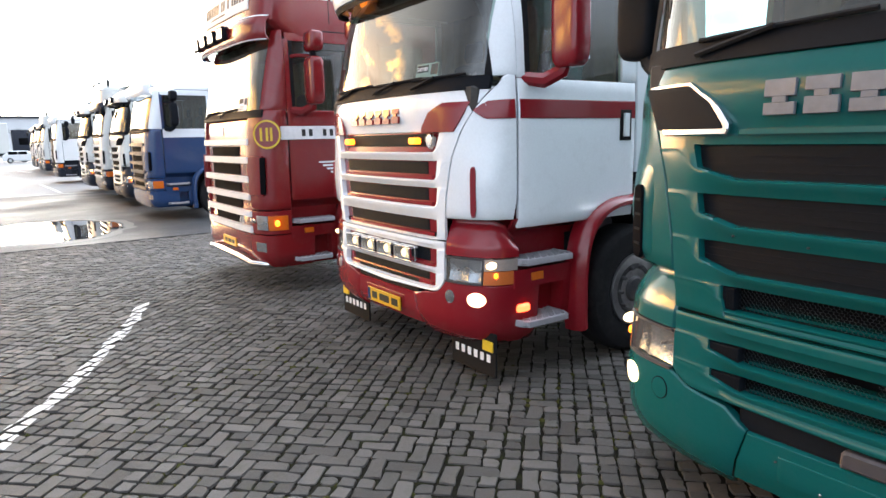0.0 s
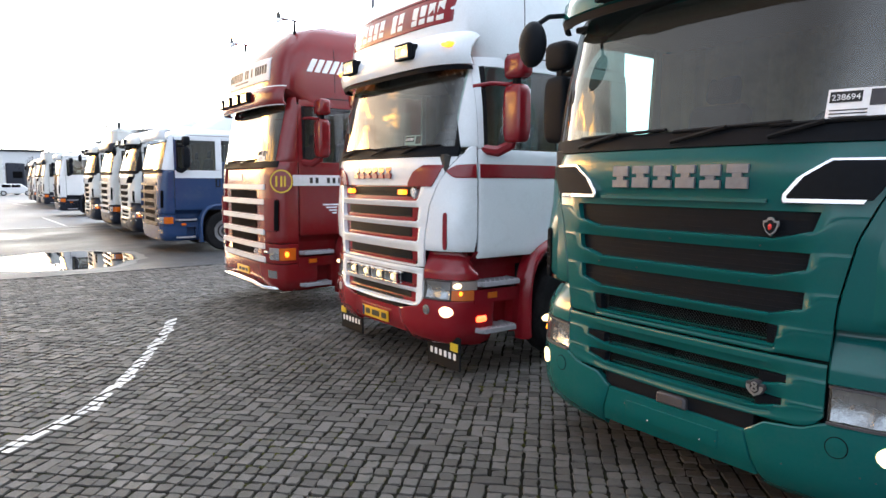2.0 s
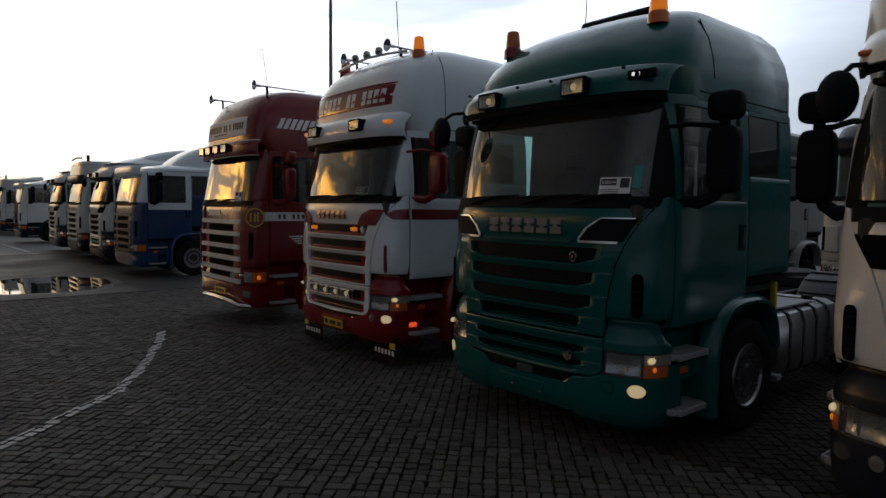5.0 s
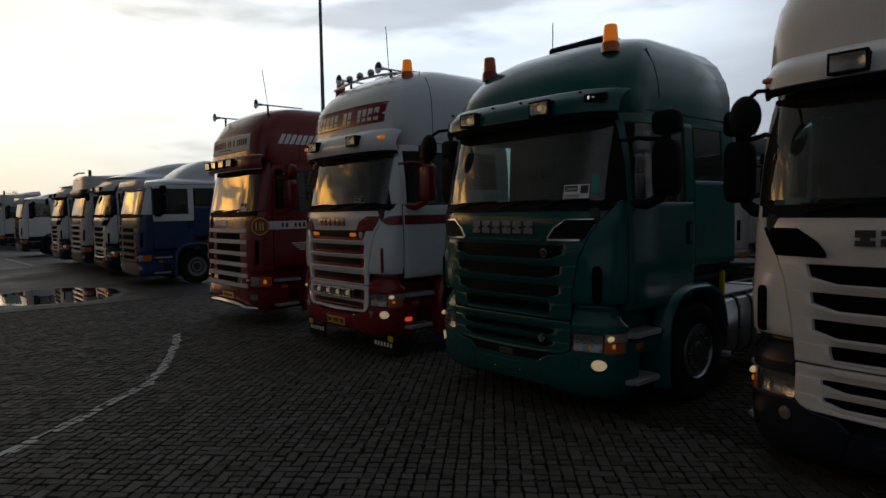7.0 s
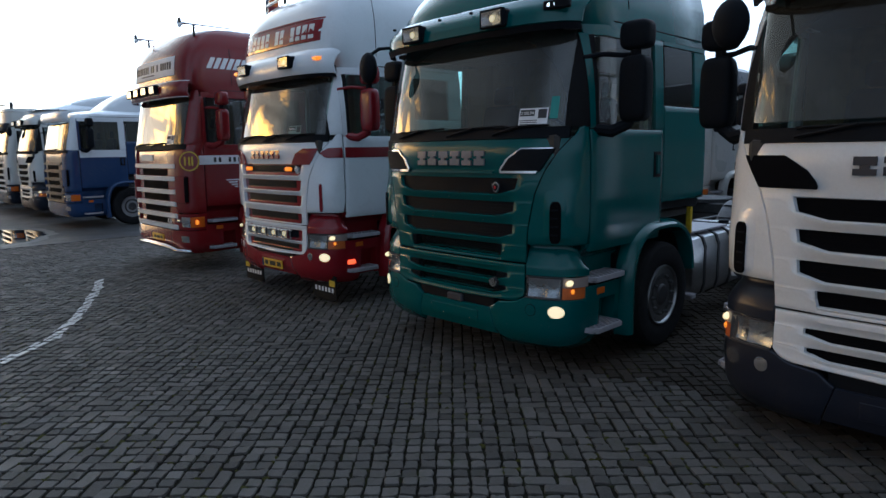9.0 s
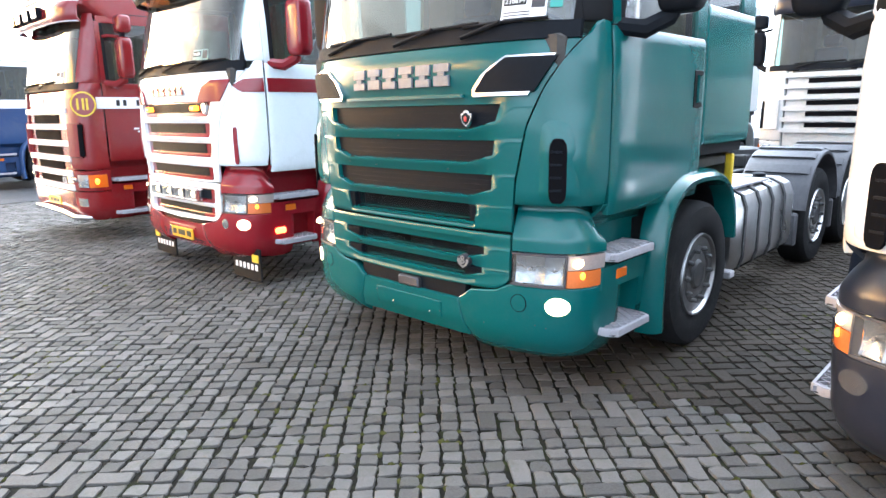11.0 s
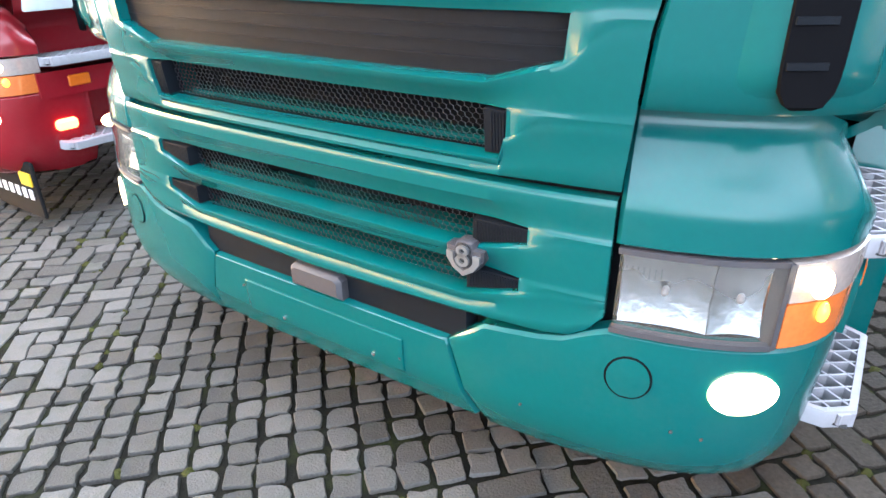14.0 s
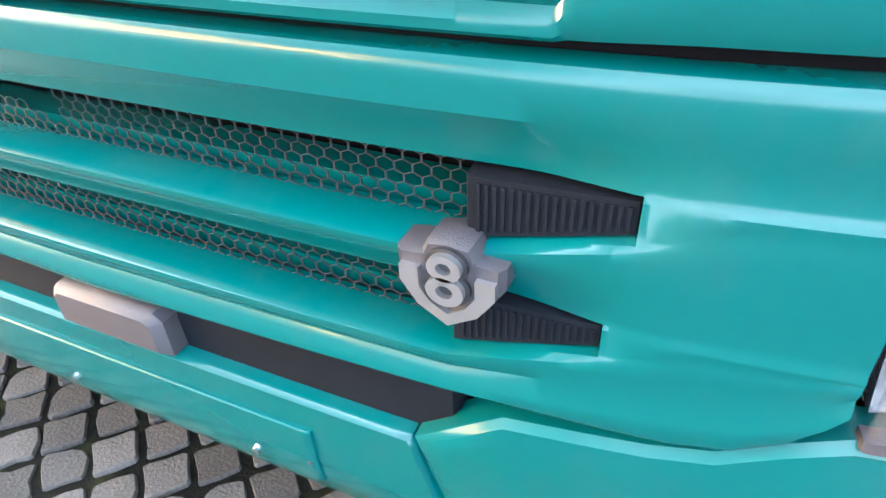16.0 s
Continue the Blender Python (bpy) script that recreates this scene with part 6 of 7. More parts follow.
    for v in (-0.30, 0.0, 0.30):
        obj("roof_lamp", ellipsoid((0.56, v, 4.19), (0.05, 0.07, 0.06)), "reflector", t)
    obj("roof_hatch", box(1.1, 1.9, -0.45, 0.45, 4.16, 4.30, 0.05), "wine", t)
    obj("aerial", tube([(0.85, -1.08, 3.75), (0.80, -1.09, 3.82), (0.95, -1.0, 4.15)], 0.006, 6), "gasket", t)
    obj("aerial", tube([(1.2, 0.1, 4.2), (1.0, -0.1, 5.0)], 0.006, 6), "gasket", t)


white_details(white)

pale = slot_truck("white_truck", "white cab-over tractor truck with dark grey bumper", upper="pure_white", lower="grey_blue", visor="pure_white", roofmat="pure_white", bars="pure_white", low_panel="pure_white", slotback="void", inlet="void",
                fog=(False, False), top=4.20, tall=True, lamps=((-0.51, False), (0.51, False)), lift=-0.075)
pale.location = (2.56, -2.775, 0)
for c in pale.children:
    if c.name.split(".")[0] in ("sun_visor", "sun_visor_lip", "lamp_housing", "roof", "windscreen"):
        c.location.z += 0.05


def pale_details(t):
    letter_bars(t, sk, -0.46, 0.46, 1.79, 1.90, 0.0, 6, "grey", 0.012, 0.22, hollow=0.02)
    obj("roof_band", vrange(Skin([(3.0, 0.27, 1.2, 0.5, 3.2), (3.6, 0.42, 1.16, 0.5, 3.2)]), -1.1, 1.1, 3.27, 3.31, na=16, nz=1, off=0.03, rim=0.004, depth=0.06), "black", t)
    obj("marker_lamp", box(0.20, 0.28, 0.98, 1.16, 3.02, 3.06, 0.01), "amber", t)


pale_details(pale)

red = bar_truck("red_truck", "red cab-over tractor truck with light grille bars and chrome horns", lamps=((0.80, True), (0.42, True), (0.04, True), (-0.34, True)), visor="red", top=4.11, mirror="red")
red.location = (2.45, 8.38, 0)
fk = FOUR_SKIN


def red_details(t):
    letter_bars(t, fk, 0.05, 0.62, 1.87, 1.98, -0.03, 6, "cream", 0.012, 0.10)
    rf = Skin([(3.12, 0.12, 1.20, 0.4, 4.0), (3.55, 0.16, 1.19, 0.4, 3.8), (3.72, 0.24, 1.16, 0.42, 3.4)])
    sg = obj("roof_sign", vrange(rf, -0.86, 0.92, 3.27, 3.58, na=14, nz=4, off=0.014, rim=0.004, depth=0.02), "paper", t, "white roof sign with dark bars")
    letter_bars(sg, rf, -0.78, 0.84, 3.38, 3.50, 0.014, 19, "ink", 0.003, 0.35, blank=(5, 7, 10))
    obj("sign_line", vrange(rf, -0.1, 0.5, 3.325, 3.345, na=4, nz=1, off=0.016, rim=0.0, depth=0.004), "ink", sg)
    v2 = Skin([(2.80, 0.10, 1.19, 0.36, 4.0), (2.95, 0.03, 1.215, 0.36, 4.0), (3.10, 0.03, 1.21, 0.36, 4.0), (3.20, 0.10, 1.20, 0.36, 4.0)])
    for z in (2.905, 3.155):
        obj("visor_line", vrange(v2, -1.19, 1.19, z, z + 0.012, na=16, nz=1, off=0.008, rim=0.0, depth=0.004), "paper", t)
    obj("marker_lamp", box(0.10, 0.16, -0.88, -0.70, 3.05, 3.09, 0.01), "amber_lit", t, "lit amber marker lamp")
    p = fk.point(np.array([fk.ax(0.16, 1.86, -1)]), np.array([1.86]), np.array([0.006]))[0]
    n = fk.point(np.array([fk.ax(0.16, 1.86, -1)]), np.array([1.86]), np.array([1.0]))[0] - p
    rot = Vector(n).to_track_quat("Z", "Y").to_matrix().to_4x4()
    d = obj("company_disc", moved(lathe([(0.165, -0.002), (0.165, 0.004), (0.001, 0.005)], 2, (0, 0, 0), 36), Matrix.Translation(p) @ rot), "red", t, "round red emblem with a pale ring and yellow bars")
    v, f = lathe([(0.142, 0.007), (0.142, 0.003), (0.162, 0.003), (0.162, 0.007), (0.142, 0.007)], 2, (0, 0, 0), 36)
    obj("disc_ring", moved((v, f[:-2]), Matrix.Translation(p) @ rot), "yellow", d)
    for a in (-0.07, 0.0, 0.05):
        obj("disc_bar", moved(box(a - 0.014, a + 0.014, -0.075, 0.075, 0.004, 0.009, 0.001), Matrix.Translation(p) @ rot), "yellow", d)
    s = obj("company_strip", xrange_(fk, -1, 0.30, 1.48, 1.80, 1.95, na=10, nz=2, off=0.014, rim=0.001, depth=0.012), "paper", t, "white strip with dark bars along the door")
    for k in range(10):
        x0 = 0.55 + 0.088 * k
        if k != 2:
            obj("strip_bar", xrange_(fk, -1, x0, x0 + 0.045, 1.835, 1.915, na=1, nz=1, off=0.0165, rim=0.0, depth=0.003), "ink", s)
    for k in range(4):
        obj("small_lettering", xrange_(fk, -1, 0.75 + 0.05 * k, 1.25, 1.52 - 0.04 * k, 1.54 - 0.04 * k, na=2, nz=1, off=0.004, rim=0.0, depth=0.003), "paper", t)
    for k in range(7):
        m = [(0.55 + 0.115 * k, 3.38), (0.63 + 0.115 * k, 3.38), (0.72 + 0.115 * k, 3.56), (0.64 + 0.115 * k, 3.56)]
        obj("roof_stripe", prism([(z, x) for x, z in m], 1, -1.236, -1.20, 0.0005), "paper", t)
    for v in (-1.0, 1.0):
        air_horn(t, 0.25, v, 4.10, 0.95)
    bar = obj("bull_bar", tube([(0.35, -1.15, 0.34), (0.10, -1.05, 0.34), (0.0, -0.85, 0.34), (-0.06, -0.62, 0.40), (-0.08, 0.0, 0.42), (-0.06, 0.62, 0.40), (0.0, 0.85, 0.34), (0.10, 1.05, 0.34), (0.35, 1.15, 0.34)], 0.038, 12), "chrome", t, "chrome bumper bar")
    pl = obj("number_plate", vrange(fk, -0.26, 0.26, 0.47, 0.58, na=4, nz=2, off=0.012, rim=0.002, depth=0.012), "plate", t, "pale yellow number plate")
    for a, b in ((0.08, 0.18), (-0.09, 0.05), (-0.21, -0.12)):
        obj("plate_bar", vrange(fk, a, b, 0.50, 0.55, na=1, nz=1, off=0.0135, rim=0.0, depth=0.002), "ink", pl)
    text_on_front(t, "420", -0.02, -0.55, 0.81, 0.12, "paper")
    lot_sticker(t, fk, -0.72, 2.22)
    obj("aerial", tube([(0.9, -0.2, 4.02), (0.7, -0.35, 4.9)], 0.006, 6), "gasket", t)


red_details(red)

STEP["bars"] = False
blue = bar_truck("blue_truck", "blue and white cab-over truck with low roof", body="blue", lower="blue", visor="white", roofmat="white", barmat="grey", grille_back="grey_blue", top=3.22, tall=False)
blue.location = (2.92, 17.3, 0)
for c in blue.children_recursive:
    if c.name.split(".")[0] in ("a_pillar", "door_pillar", "door_header", "rear_upper_panel", "rear_pillar", "cab_rear_wall"):
        c.data.materials[0] = M["white"]
for s in (-1,):
    for nm, z0, z1 in (("door_stripe", 1.93, 2.08), ("door_upper", 2.0, 2.13)):
        obj(nm, xrange_(fk, s, 0.41, 1.60, z0, z1, na=6, nz=2, off=0.006, rim=0.001, depth=0.004), "white", blue)

roof_deflector(blue, 3.16, 3.85, 1.15, 2.4, "white", 1.0)
n1 = slot_truck("white_truck", "white cab-over tractor truck in the far row", upper="cream", lower="grey_blue", visor="cream", roofmat="white", bars="cream", low_panel="cream", slotback="void", inlet="void", fog=(False, False), top=3.75, chassis_kind="plain")
roof_deflector(n1, 3.55, 4.10, 1.0, 3.2)
n1.location = (3.02, 21.6, 0)
n2 = bar_truck("white_truck", "white cab-over truck with grille bars and a roof lamp bar", body="cream", lower="grey_blue", roofmat="cream", visor="grey_blue", barmat="pure_white", grille_back="grey_blue", top=3.75)
obj("roof_lamp_bar", tube([(0.25, -0.9, 3.80), (0.22, 0.0, 3.84), (0.25, 0.9, 3.80)], 0.03, 8), "steel", n2)
obj("horn_bracket", box(0.5, 0.6, -0.5, -0.4, 3.70, 3.95, 0.01), "steel", n2)
n2.location = (2.95, 25.0, 0)
copy_thing(n1, pose(2.9, 29.3, 0))
w1 = bar_truck("white_truck", "white low-roofed cab-over truck with grey lower body", body="pure_white", lower="grey_blue", roofmat="pure_white", visor="pure_white", barmat="black", grille_back="black", top=3.25, tall=False, bars=(1.6, 1.3, 1.0, 0.8))
roof_deflector(w1, 3.1, 3.5, 0.7, 2.2, "pure_white")
w1.location = (2.5, 37.6, 0)
for y, src in ((48.3, n2), (52.6, n1), (57.0, w1), (61.5, n1)):
    copy_thing(src, pose(2.6, y, 0))


def old_truck(x, y):
    """The white truck of the second row, seen past the green one's tail."""
    t = bar_truck("white_truck", "older white cab-over truck with black grille slots", body="aged_white", lower="aged_white", roofmat="grey_blue", visor="grey_blue", barmat="aged_white", grille_back="aged_white", insert="void", top=3.5, tall=False,
                 bars=(1.98, 1.815, 1.65, 1.485, 1.32, 1.155), lift=0.18)
    t.location = (x, y, 0)
    bp = obj("badge_plate", vrange(fk, -0.05, 0.80, 2.20, 2.33, na=6, nz=2, off=0.01, rim=0.003, depth=0.02), "ink", t)
    letter_bars(bp, fk, 0.02, 0.72, 2.225, 2.305, 0.01, 6, "aged_white", 0.005, 0.12)
    air_horn(t, 0.5, 0.6, 3.85, 0.5)
    return t


old = old_truck(10.6, 0.1)
# the copies at -3.3 and -6.7 are unseen, added to darken side reflections
for y in (3.5, -3.3, -6.7):
    copy_thing(old, pose(10.9, y, 0))

# ---- a lorry and a car parked across the far end of the yard ----
far_lorry = tagged(new("box_lorry"), "pale grey box lorry with a dark cab, parked across the yard", "lorry")
far_lorry.location = (0.0, 95.0, 0.0)
obj("cargo_box", box(-9.0, 1.9, -1.25, 1.25, 1.15, 4.7, 0.06), "cream", far_lorry)
obj("chassis_rail", box(-8.8, 3.6, -0.45, 0.45, 0.75, 1.1, 0.03), "steel", far_lorry)
obj("side_guard", box(-5.5, 0.2, -1.2, -1.15, 0.45, 0.95, 0.02), "steel", far_lorry)
cab = obj("cab", prism([(-1.2, 0.7), (1.2, 0.7), (1.2, 3.6), (1.1, 3.9), (-1.1, 3.9), (-1.2, 3.6)], 0, 2.2, 4.2, 0.10), "grey_blue", far_lorry, "dark grey lorry cab")
obj("cab_window", box(2.9, 3.9, -1.24, -1.19, 2.1, 2.9, 0.02), "void", cab)
for x in (-7.6, -6.3, 3.2):
    w = obj("wheel", lathe([(0.001, -0.15), (0.44, -0.15), (0.5, -0.08), (0.5, 0.08), (0.44, 0.15), (0.001, 0.15)], 1, (x, -1.0, 0.5), 20), "tyre", far_lorry)
    obj("rim", lathe([(0.28, -0.16), (0.24, -0.13), (0.001, -0.12)], 1, (x, -1.0, 0.5), 16), "alu", w)
far_car = tagged(new("white_car"), "small white car in front of a box lorry", "car")
far_car.location = (2.9, 90.0, 0.0)
bd = [(-1.9, 0.25), (1.9, 0.25), (1.95, 0.75), (1.2, 0.92), (0.6, 1.40), (-1.1, 1.42), (-1.8, 0.95), (-1.95, 0.7)]
obj("car_body", moved(prism([(z, x) for x, z in bd], 1, -0.82, 0.82, 0.08), pose(0, 0, 0)), "pure_white", far_car)
for x0, x1 in ((-1.35, -0.45), (-0.38, 0.5)):
    obj("car_window", box(x0, x1, -0.835, -0.81, 0.98, 1.32, 0.008), "void", far_car)
for x in (-1.2, 1.2):
    w = obj("car_wheel", lathe([(0.001, -0.09), (0.28, -0.09), (0.31, -0.05), (0.31, 0.09), (0.001, 0.09)], 1, (x, -0.76, 0.31), 18), "tyre", far_car)
    obj("car_rim", lathe([(0.19, -0.095), (0.16, -0.08), (0.001, -0.075)], 1, (x, -0.76, 0.31), 14), "alu", w)

# ---- a pale warehouse closes the far end of the yard ----
hall = tagged(new("warehouse"), "long low warehouse clad in pale grey sheeting", "warehouse")
hall.location = (-24.0, 172.0, 0.0)
M["cladding"] = material("pale_sheet_cladding", (0.62, 0.63, 0.64), 0.6, vary=0.08, grain=4.0, stain=0.2)
obj("wall", box(-40, 36, 0, 30, 0, 8.2, 0.1), "cladding", hall)
obj("roof", box(-40.4, 36.4, -0.4, 30.4, 8.2, 8.7, 0.1), "fender", hall, "grey flat roof edge")
for k in range(8):
    d = obj("loading_door", box(-34 + 9 * k, -30 + 9 * k, -0.12, 0.0, 0.0, 4.4, 0.04), "fender", hall, "grey roller door")
    obj("door_frame", box(-34.3 + 9 * k, -29.7 + 9 * k, -0.16, -0.01, 4.4, 4.8, 0.04), "grey", d)

# ---- lamp post and painted marks ----
galv = material("galvanised_steel", (0.20, 0.20, 0.21), 0.5, 0.7, 0.15)
post = tagged(new("lamp_post"), "tall grey steel lamp post behind the trucks", "lamp post")
post.location = (14.0, 24.4, 0)
obj("shaft", lathe([(0.16, 0.0), (0.16, 0.6), (0.13, 0.65), (0.10, 6.0), (0.07, 14.0), (0.001, 14.02)], 2, (0, 0, 0), 16), galv, post)
obj("head", box(-1.2, 0.1, -0.15, 0.15, 14.0, 14.18, 0.05), galv, post)

# ---- ground ----
asphalt = material("wet_asphalt", (0.034, 0.034, 0.035), 0.6, ior=1.33, vary=0.35, grain=120, stain=0.35, bump=0.6, bump_scale=150, rough_vary=0.22)
joint = material("sand_and_moss_joint", (0.011, 0.010, 0.008), 0.95, ior=1.1, vary=0.4, grain=40, stain=1.2, bump=0.8, bump_scale=90, dirt=(0.03, 0.034, 0.011), dirt_amount=0.8)
G0, G1, H0, H1, H2, R = -6.0, 13.0, -7.5, 13.2, 28.2, 3000.0
xs, ys = [-R, G0, G1, R], [-R, H0, H1, H2, R]
gv = [(x, y, 0.0) for x in xs for y in ys]
gf, kinds = [], []
for i in range(3):
    for j in range(4):
        if not (i == 1 and j == 1):
            gf.append([i * 5 + j, (i + 1) * 5 + j, (i + 1) * 5 + j + 1, i * 5 + j + 1])
            kinds.append(2 if j == 3 else 0)
n0 = len(gv)
gv += [(G0, H0, -0.011), (G1, H0, -0.011), (G1, H1, -0.011), (G0, H1, -0.011)]
gf.append([n0, n0 + 1, n0 + 2, n0 + 3])
kinds.append(1)
for a, b, c, d in ((6, 11, n0 + 1, n0), (11, 12, n0 + 2, n0 + 1), (12, 7, n0 + 3, n0 + 2), (7, 6, n0, n0 + 3)):
    gf.append([a, b, c, d])
    kinds.append(0)
ground = tagged(obj("ground", (gv, gf), asphalt, smooth=0), "dark wet asphalt yard reaching the horizon", "ground", kind="structure")
ground.data.materials.append(joint)
ground.data.materials.append(material("pale_concrete_yard", (0.13, 0.13, 0.13), 0.7, vary=0.3, grain=60, stain=0.3, bump=0.4, bump_scale=100, ior=1.3, rough_vary=0.15))
for poly, kind in zip(ground.data.polygons, kinds):
    poly.material_index = kind

# worn lines and a pale edge on the asphalt
mark_mat = material("worn_road_marking", (0.36, 0.36, 0.35), 0.7, vary=0.4, grain=30, stain=3.0, dirt=(0.08, 0.08, 0.08), dirt_amount=0.9)
for (x0, y0), (x1, y1), w in (((1.78, 36.3), (2.06, 29.0), 0.06), ((1.5, 69.6), (2.4, 64.3), 0.07), ((1.46, 59.2), (2.15, 54.0), 0.07), ((-0.6, 28.2), (3.2, 28.2), 0.10)):
    l = math.hypot(x1 - x0, y1 - y0)
    nx, ny = w * (y1 - y0) / l, -w * (x1 - x0) / l
    tagged(obj("painted_line", ([(x0 + nx, y0 + ny, 0.004), (x1 + nx, y1 + ny, 0.004), (x1 - nx, y1 - ny, 0.004), (x0 - nx, y0 - ny, 0.004)], [[0, 1, 2, 3]]), mark_mat, smooth=0), "worn white line painted on the asphalt", "road marking", kind="structure")

# puddle on the asphalt
water = material("puddle_water", (0.02, 0.02, 0.02), 0.02, vary=0.05, rough_vary=0.01, ior=1.6)
rng = np.random.default_rng(7)
pv, pf = [(0.6, 16.0, 0.004)], []
for k in range(72):
    t = 2 * math.pi * k / 72
    r = 1 + 0.16 * noise.noise(Vector((math.cos(t) * 1.3, math.sin(t) * 1.3, 3.0))) + 0.10 * noise.noise(Vector((math.cos(t) * 4, math.sin(t) * 4, 1.0)))
    pv.append((0.6 + 1.7 * r * math.cos(t), 16.0 + 1.9 * r * math.sin(t), 0.004))
for k in range(72):
    pf.append([0, 1 + k, 1 + (k + 1) % 72])
tagged(obj("puddle", (pv, pf), water, smooth=0), "shallow puddle of still rainwater on the asphalt", "puddle", kind="structure")

# wet ring round the puddle, its sheen painted in as a pale colour
wet_sheen = material("pale_wet_sheen", (0.12, 0.118, 0.112), 0.7, vary=0.4, grain=50, stain=2.0, ior=1.3)
sv, sf = [], []
for k in range(72):
    for s in (1.03, 1.16 + 0.10 * noise.noise(Vector((k * 0.31, 2.0, 0.0)))):
        sv.append((0.6 + (pv[1 + k][0] - 0.6) * s, 16.0 + (pv[1 + k][1] - 16.0) * s, 0.004))
for k in range(72):
    j = (k + 1) % 72
    sf.append([2 * k, 2 * k + 1, 2 * j + 1, 2 * j])
tagged(obj("puddle_edge", (sv, sf), wet_sheen, smooth=0), "wet ring round the puddle with its sheen painted pale", "ground stain", kind="structure")


# ---- bare trees beyond the yard ----
bark = material("bare_bark", (0.05, 0.045, 0.04), 0.9, vary=0.3, grain=20, bump=0.6, bump_scale=40)


def bare_tree(x, y, h, seed):
    rs = np.random.default_rng(seed)
    t = tagged(new("bare_tree"), "bare winter tree with a rounded crown of thin branches", "tree", group="bare trees beyond the yard")
    t.location = (x, y, 0)
    limbs, twigs = [], []

    def grow(p, d, l, r, n):
        d = d.normalized()
        mid = p + d * l * 0.5 + Vector(rs.normal(0, 0.05 * l, 3))
        q = p + d * l
        limbs.append(tube([tuple(p), tuple(mid), tuple(q)], r, 5)) if n > 1 else twigs.append(tube([tuple(p), tuple(mid), tuple(q)], r, 3))
        if n == 0:
            return
        for k in range(int(rs.integers(3, 5))):
            s = p + (q - p) * rs.uniform(0.55, 1.0)
            grow(s, d + Vector(rs.normal(0, 0.55, 3)) + Vector((0, 0, 0.12)), l * rs.uniform(0.55, 0.78), r * 0.58, n - 1)

    trunk_top = Vector((0, 0, h * 0.28))
    obj("trunk", lathe([(h * 0.03, 0.0), (h * 0.022, h * 0.1), (h * 0.018, h * 0.3), (0.001, h * 0.32)], 2, (0, 0, 0), 10), bark, t)
    for k in range(6):
        a = 2 * math.pi * k / 6 + rs.uniform(-0.3, 0.3)
        grow(trunk_top * rs.uniform(0.7, 1.0), Vector((math.cos(a) * 0.6, math.sin(a) * 0.6, 1.0)), h * 0.26, h * 0.011, 4)
    obj("limbs", join(*limbs), bark, t)
    obj("crown", join(*twigs), bark, t, "crown of thin bare twigs")


bare_tree(14.7, 145.0, 9.0, 3)
bare_tree(9.5, 150.0, 8.0, 5)
bare_tree(5.5, 155.0, 7.0, 8)


# ---- paving: bricks in herringbone bond, laid at 45 degrees ----
brick_mat = material("concrete_paver", (0.070, 0.065, 0.060), 0.80, ior=1.22, vary=0.62, grain=130, stain=3.0, bump=1.0, bump_scale=110, per_piece=0.9, dirt=(0.045, 0.048, 0.032), dirt_amount=0.6, rough_vary=0.2)
line_mat = material("worn_white_road_paint", (0.27, 0.27, 0.265), 0.6, vary=0.3, grain=60, stain=6.0, bump=0.5, bump_scale=120, dirt=(0.16, 0.155, 0.15), dirt_amount=0.9)
BW = 0.105
c45 = math.cos(math.pi / 4)


def brick_shape(cx, cy, L, W, ang, z, jit, tilt=(0.0, 0.0), worn=False):
    """A worn paver: broken corners, a rounded top edge, and, where it lies near the trucks' fronts, uneven sides."""
    g, ch = 0.0046, 0.0050
    ca, sa = math.cos(ang), math.sin(ang)
    out = []
    for k, (sx, sy) in enumerate(((-1, -1), (1, -1), (1, 1), (-1, 1))):
        jx, jy = jit[k]
        c1, c2 = 0.003 + abs(jx) * 1.1, 0.003 + abs(jy) * 1.1
        for ex, ey in (((0, c2), (c1, 0)) if k % 2 == 0 else ((c1, 0), (0, c2))):
            out.append((sx * (L / 2 - g - ex) + jx, sy * (W / 2 - g - ey) + jy))
        if worn:
            nx, ny = ((0, -1), (1, 0), (0, 1), (-1, 0))[k]
            out.append((nx * (L / 2 - g + 0.75 * jy) + 2.0 * abs(ny) * jx, ny * (W / 2 - g + 0.75 * jy) + 2.0 * abs(nx) * jx))
    n, v = len(out), []
    for px, py in out:
        r = math.hypot(px, py)
        for inset, zz in ((0.0, -0.020), (0.0025, -0.004), (ch, 0.0)):
            qx, qy = px * (1 - inset / r), py * (1 - inset / r)
            v.append((cx + ca * qx - sa * qy, cy + sa * qx + ca * qy, z + zz + tilt[0] * qx + tilt[1] * qy))
    f = [[2 + 3 * i for i in range(n)]]
    for i in range(n):
        j = (i + 1) % n
        f += [[3 * i, 3 * j, 3 * j + 1, 3 * i + 1], [3 * i + 1, 3 * j + 1, 3 * j + 2, 3 * i + 2]]
    return v, f


LINE = [(-1.9, 2.85), (-1.0, 3.65), (-0.13, 4.56), (0.22, 5.2), (0.65, 6.15), (1.06, 7.15), (1.22, 7.7)]


def on_line(x, y):
    for (x0, y0), (x1, y1) in zip(LINE[:-1], LINE[1:]):
        dx, dy = x1 - x0, y1 - y0
        t = ((x - x0) * dx + (y - y0) * dy) / (dx * dx + dy * dy)
        if 0 <= t <= 1:
            d = ((x - x0) * dy - (y - y0) * dx) / math.hypot(dx, dy)
            return abs(d) < 0.16
    return False


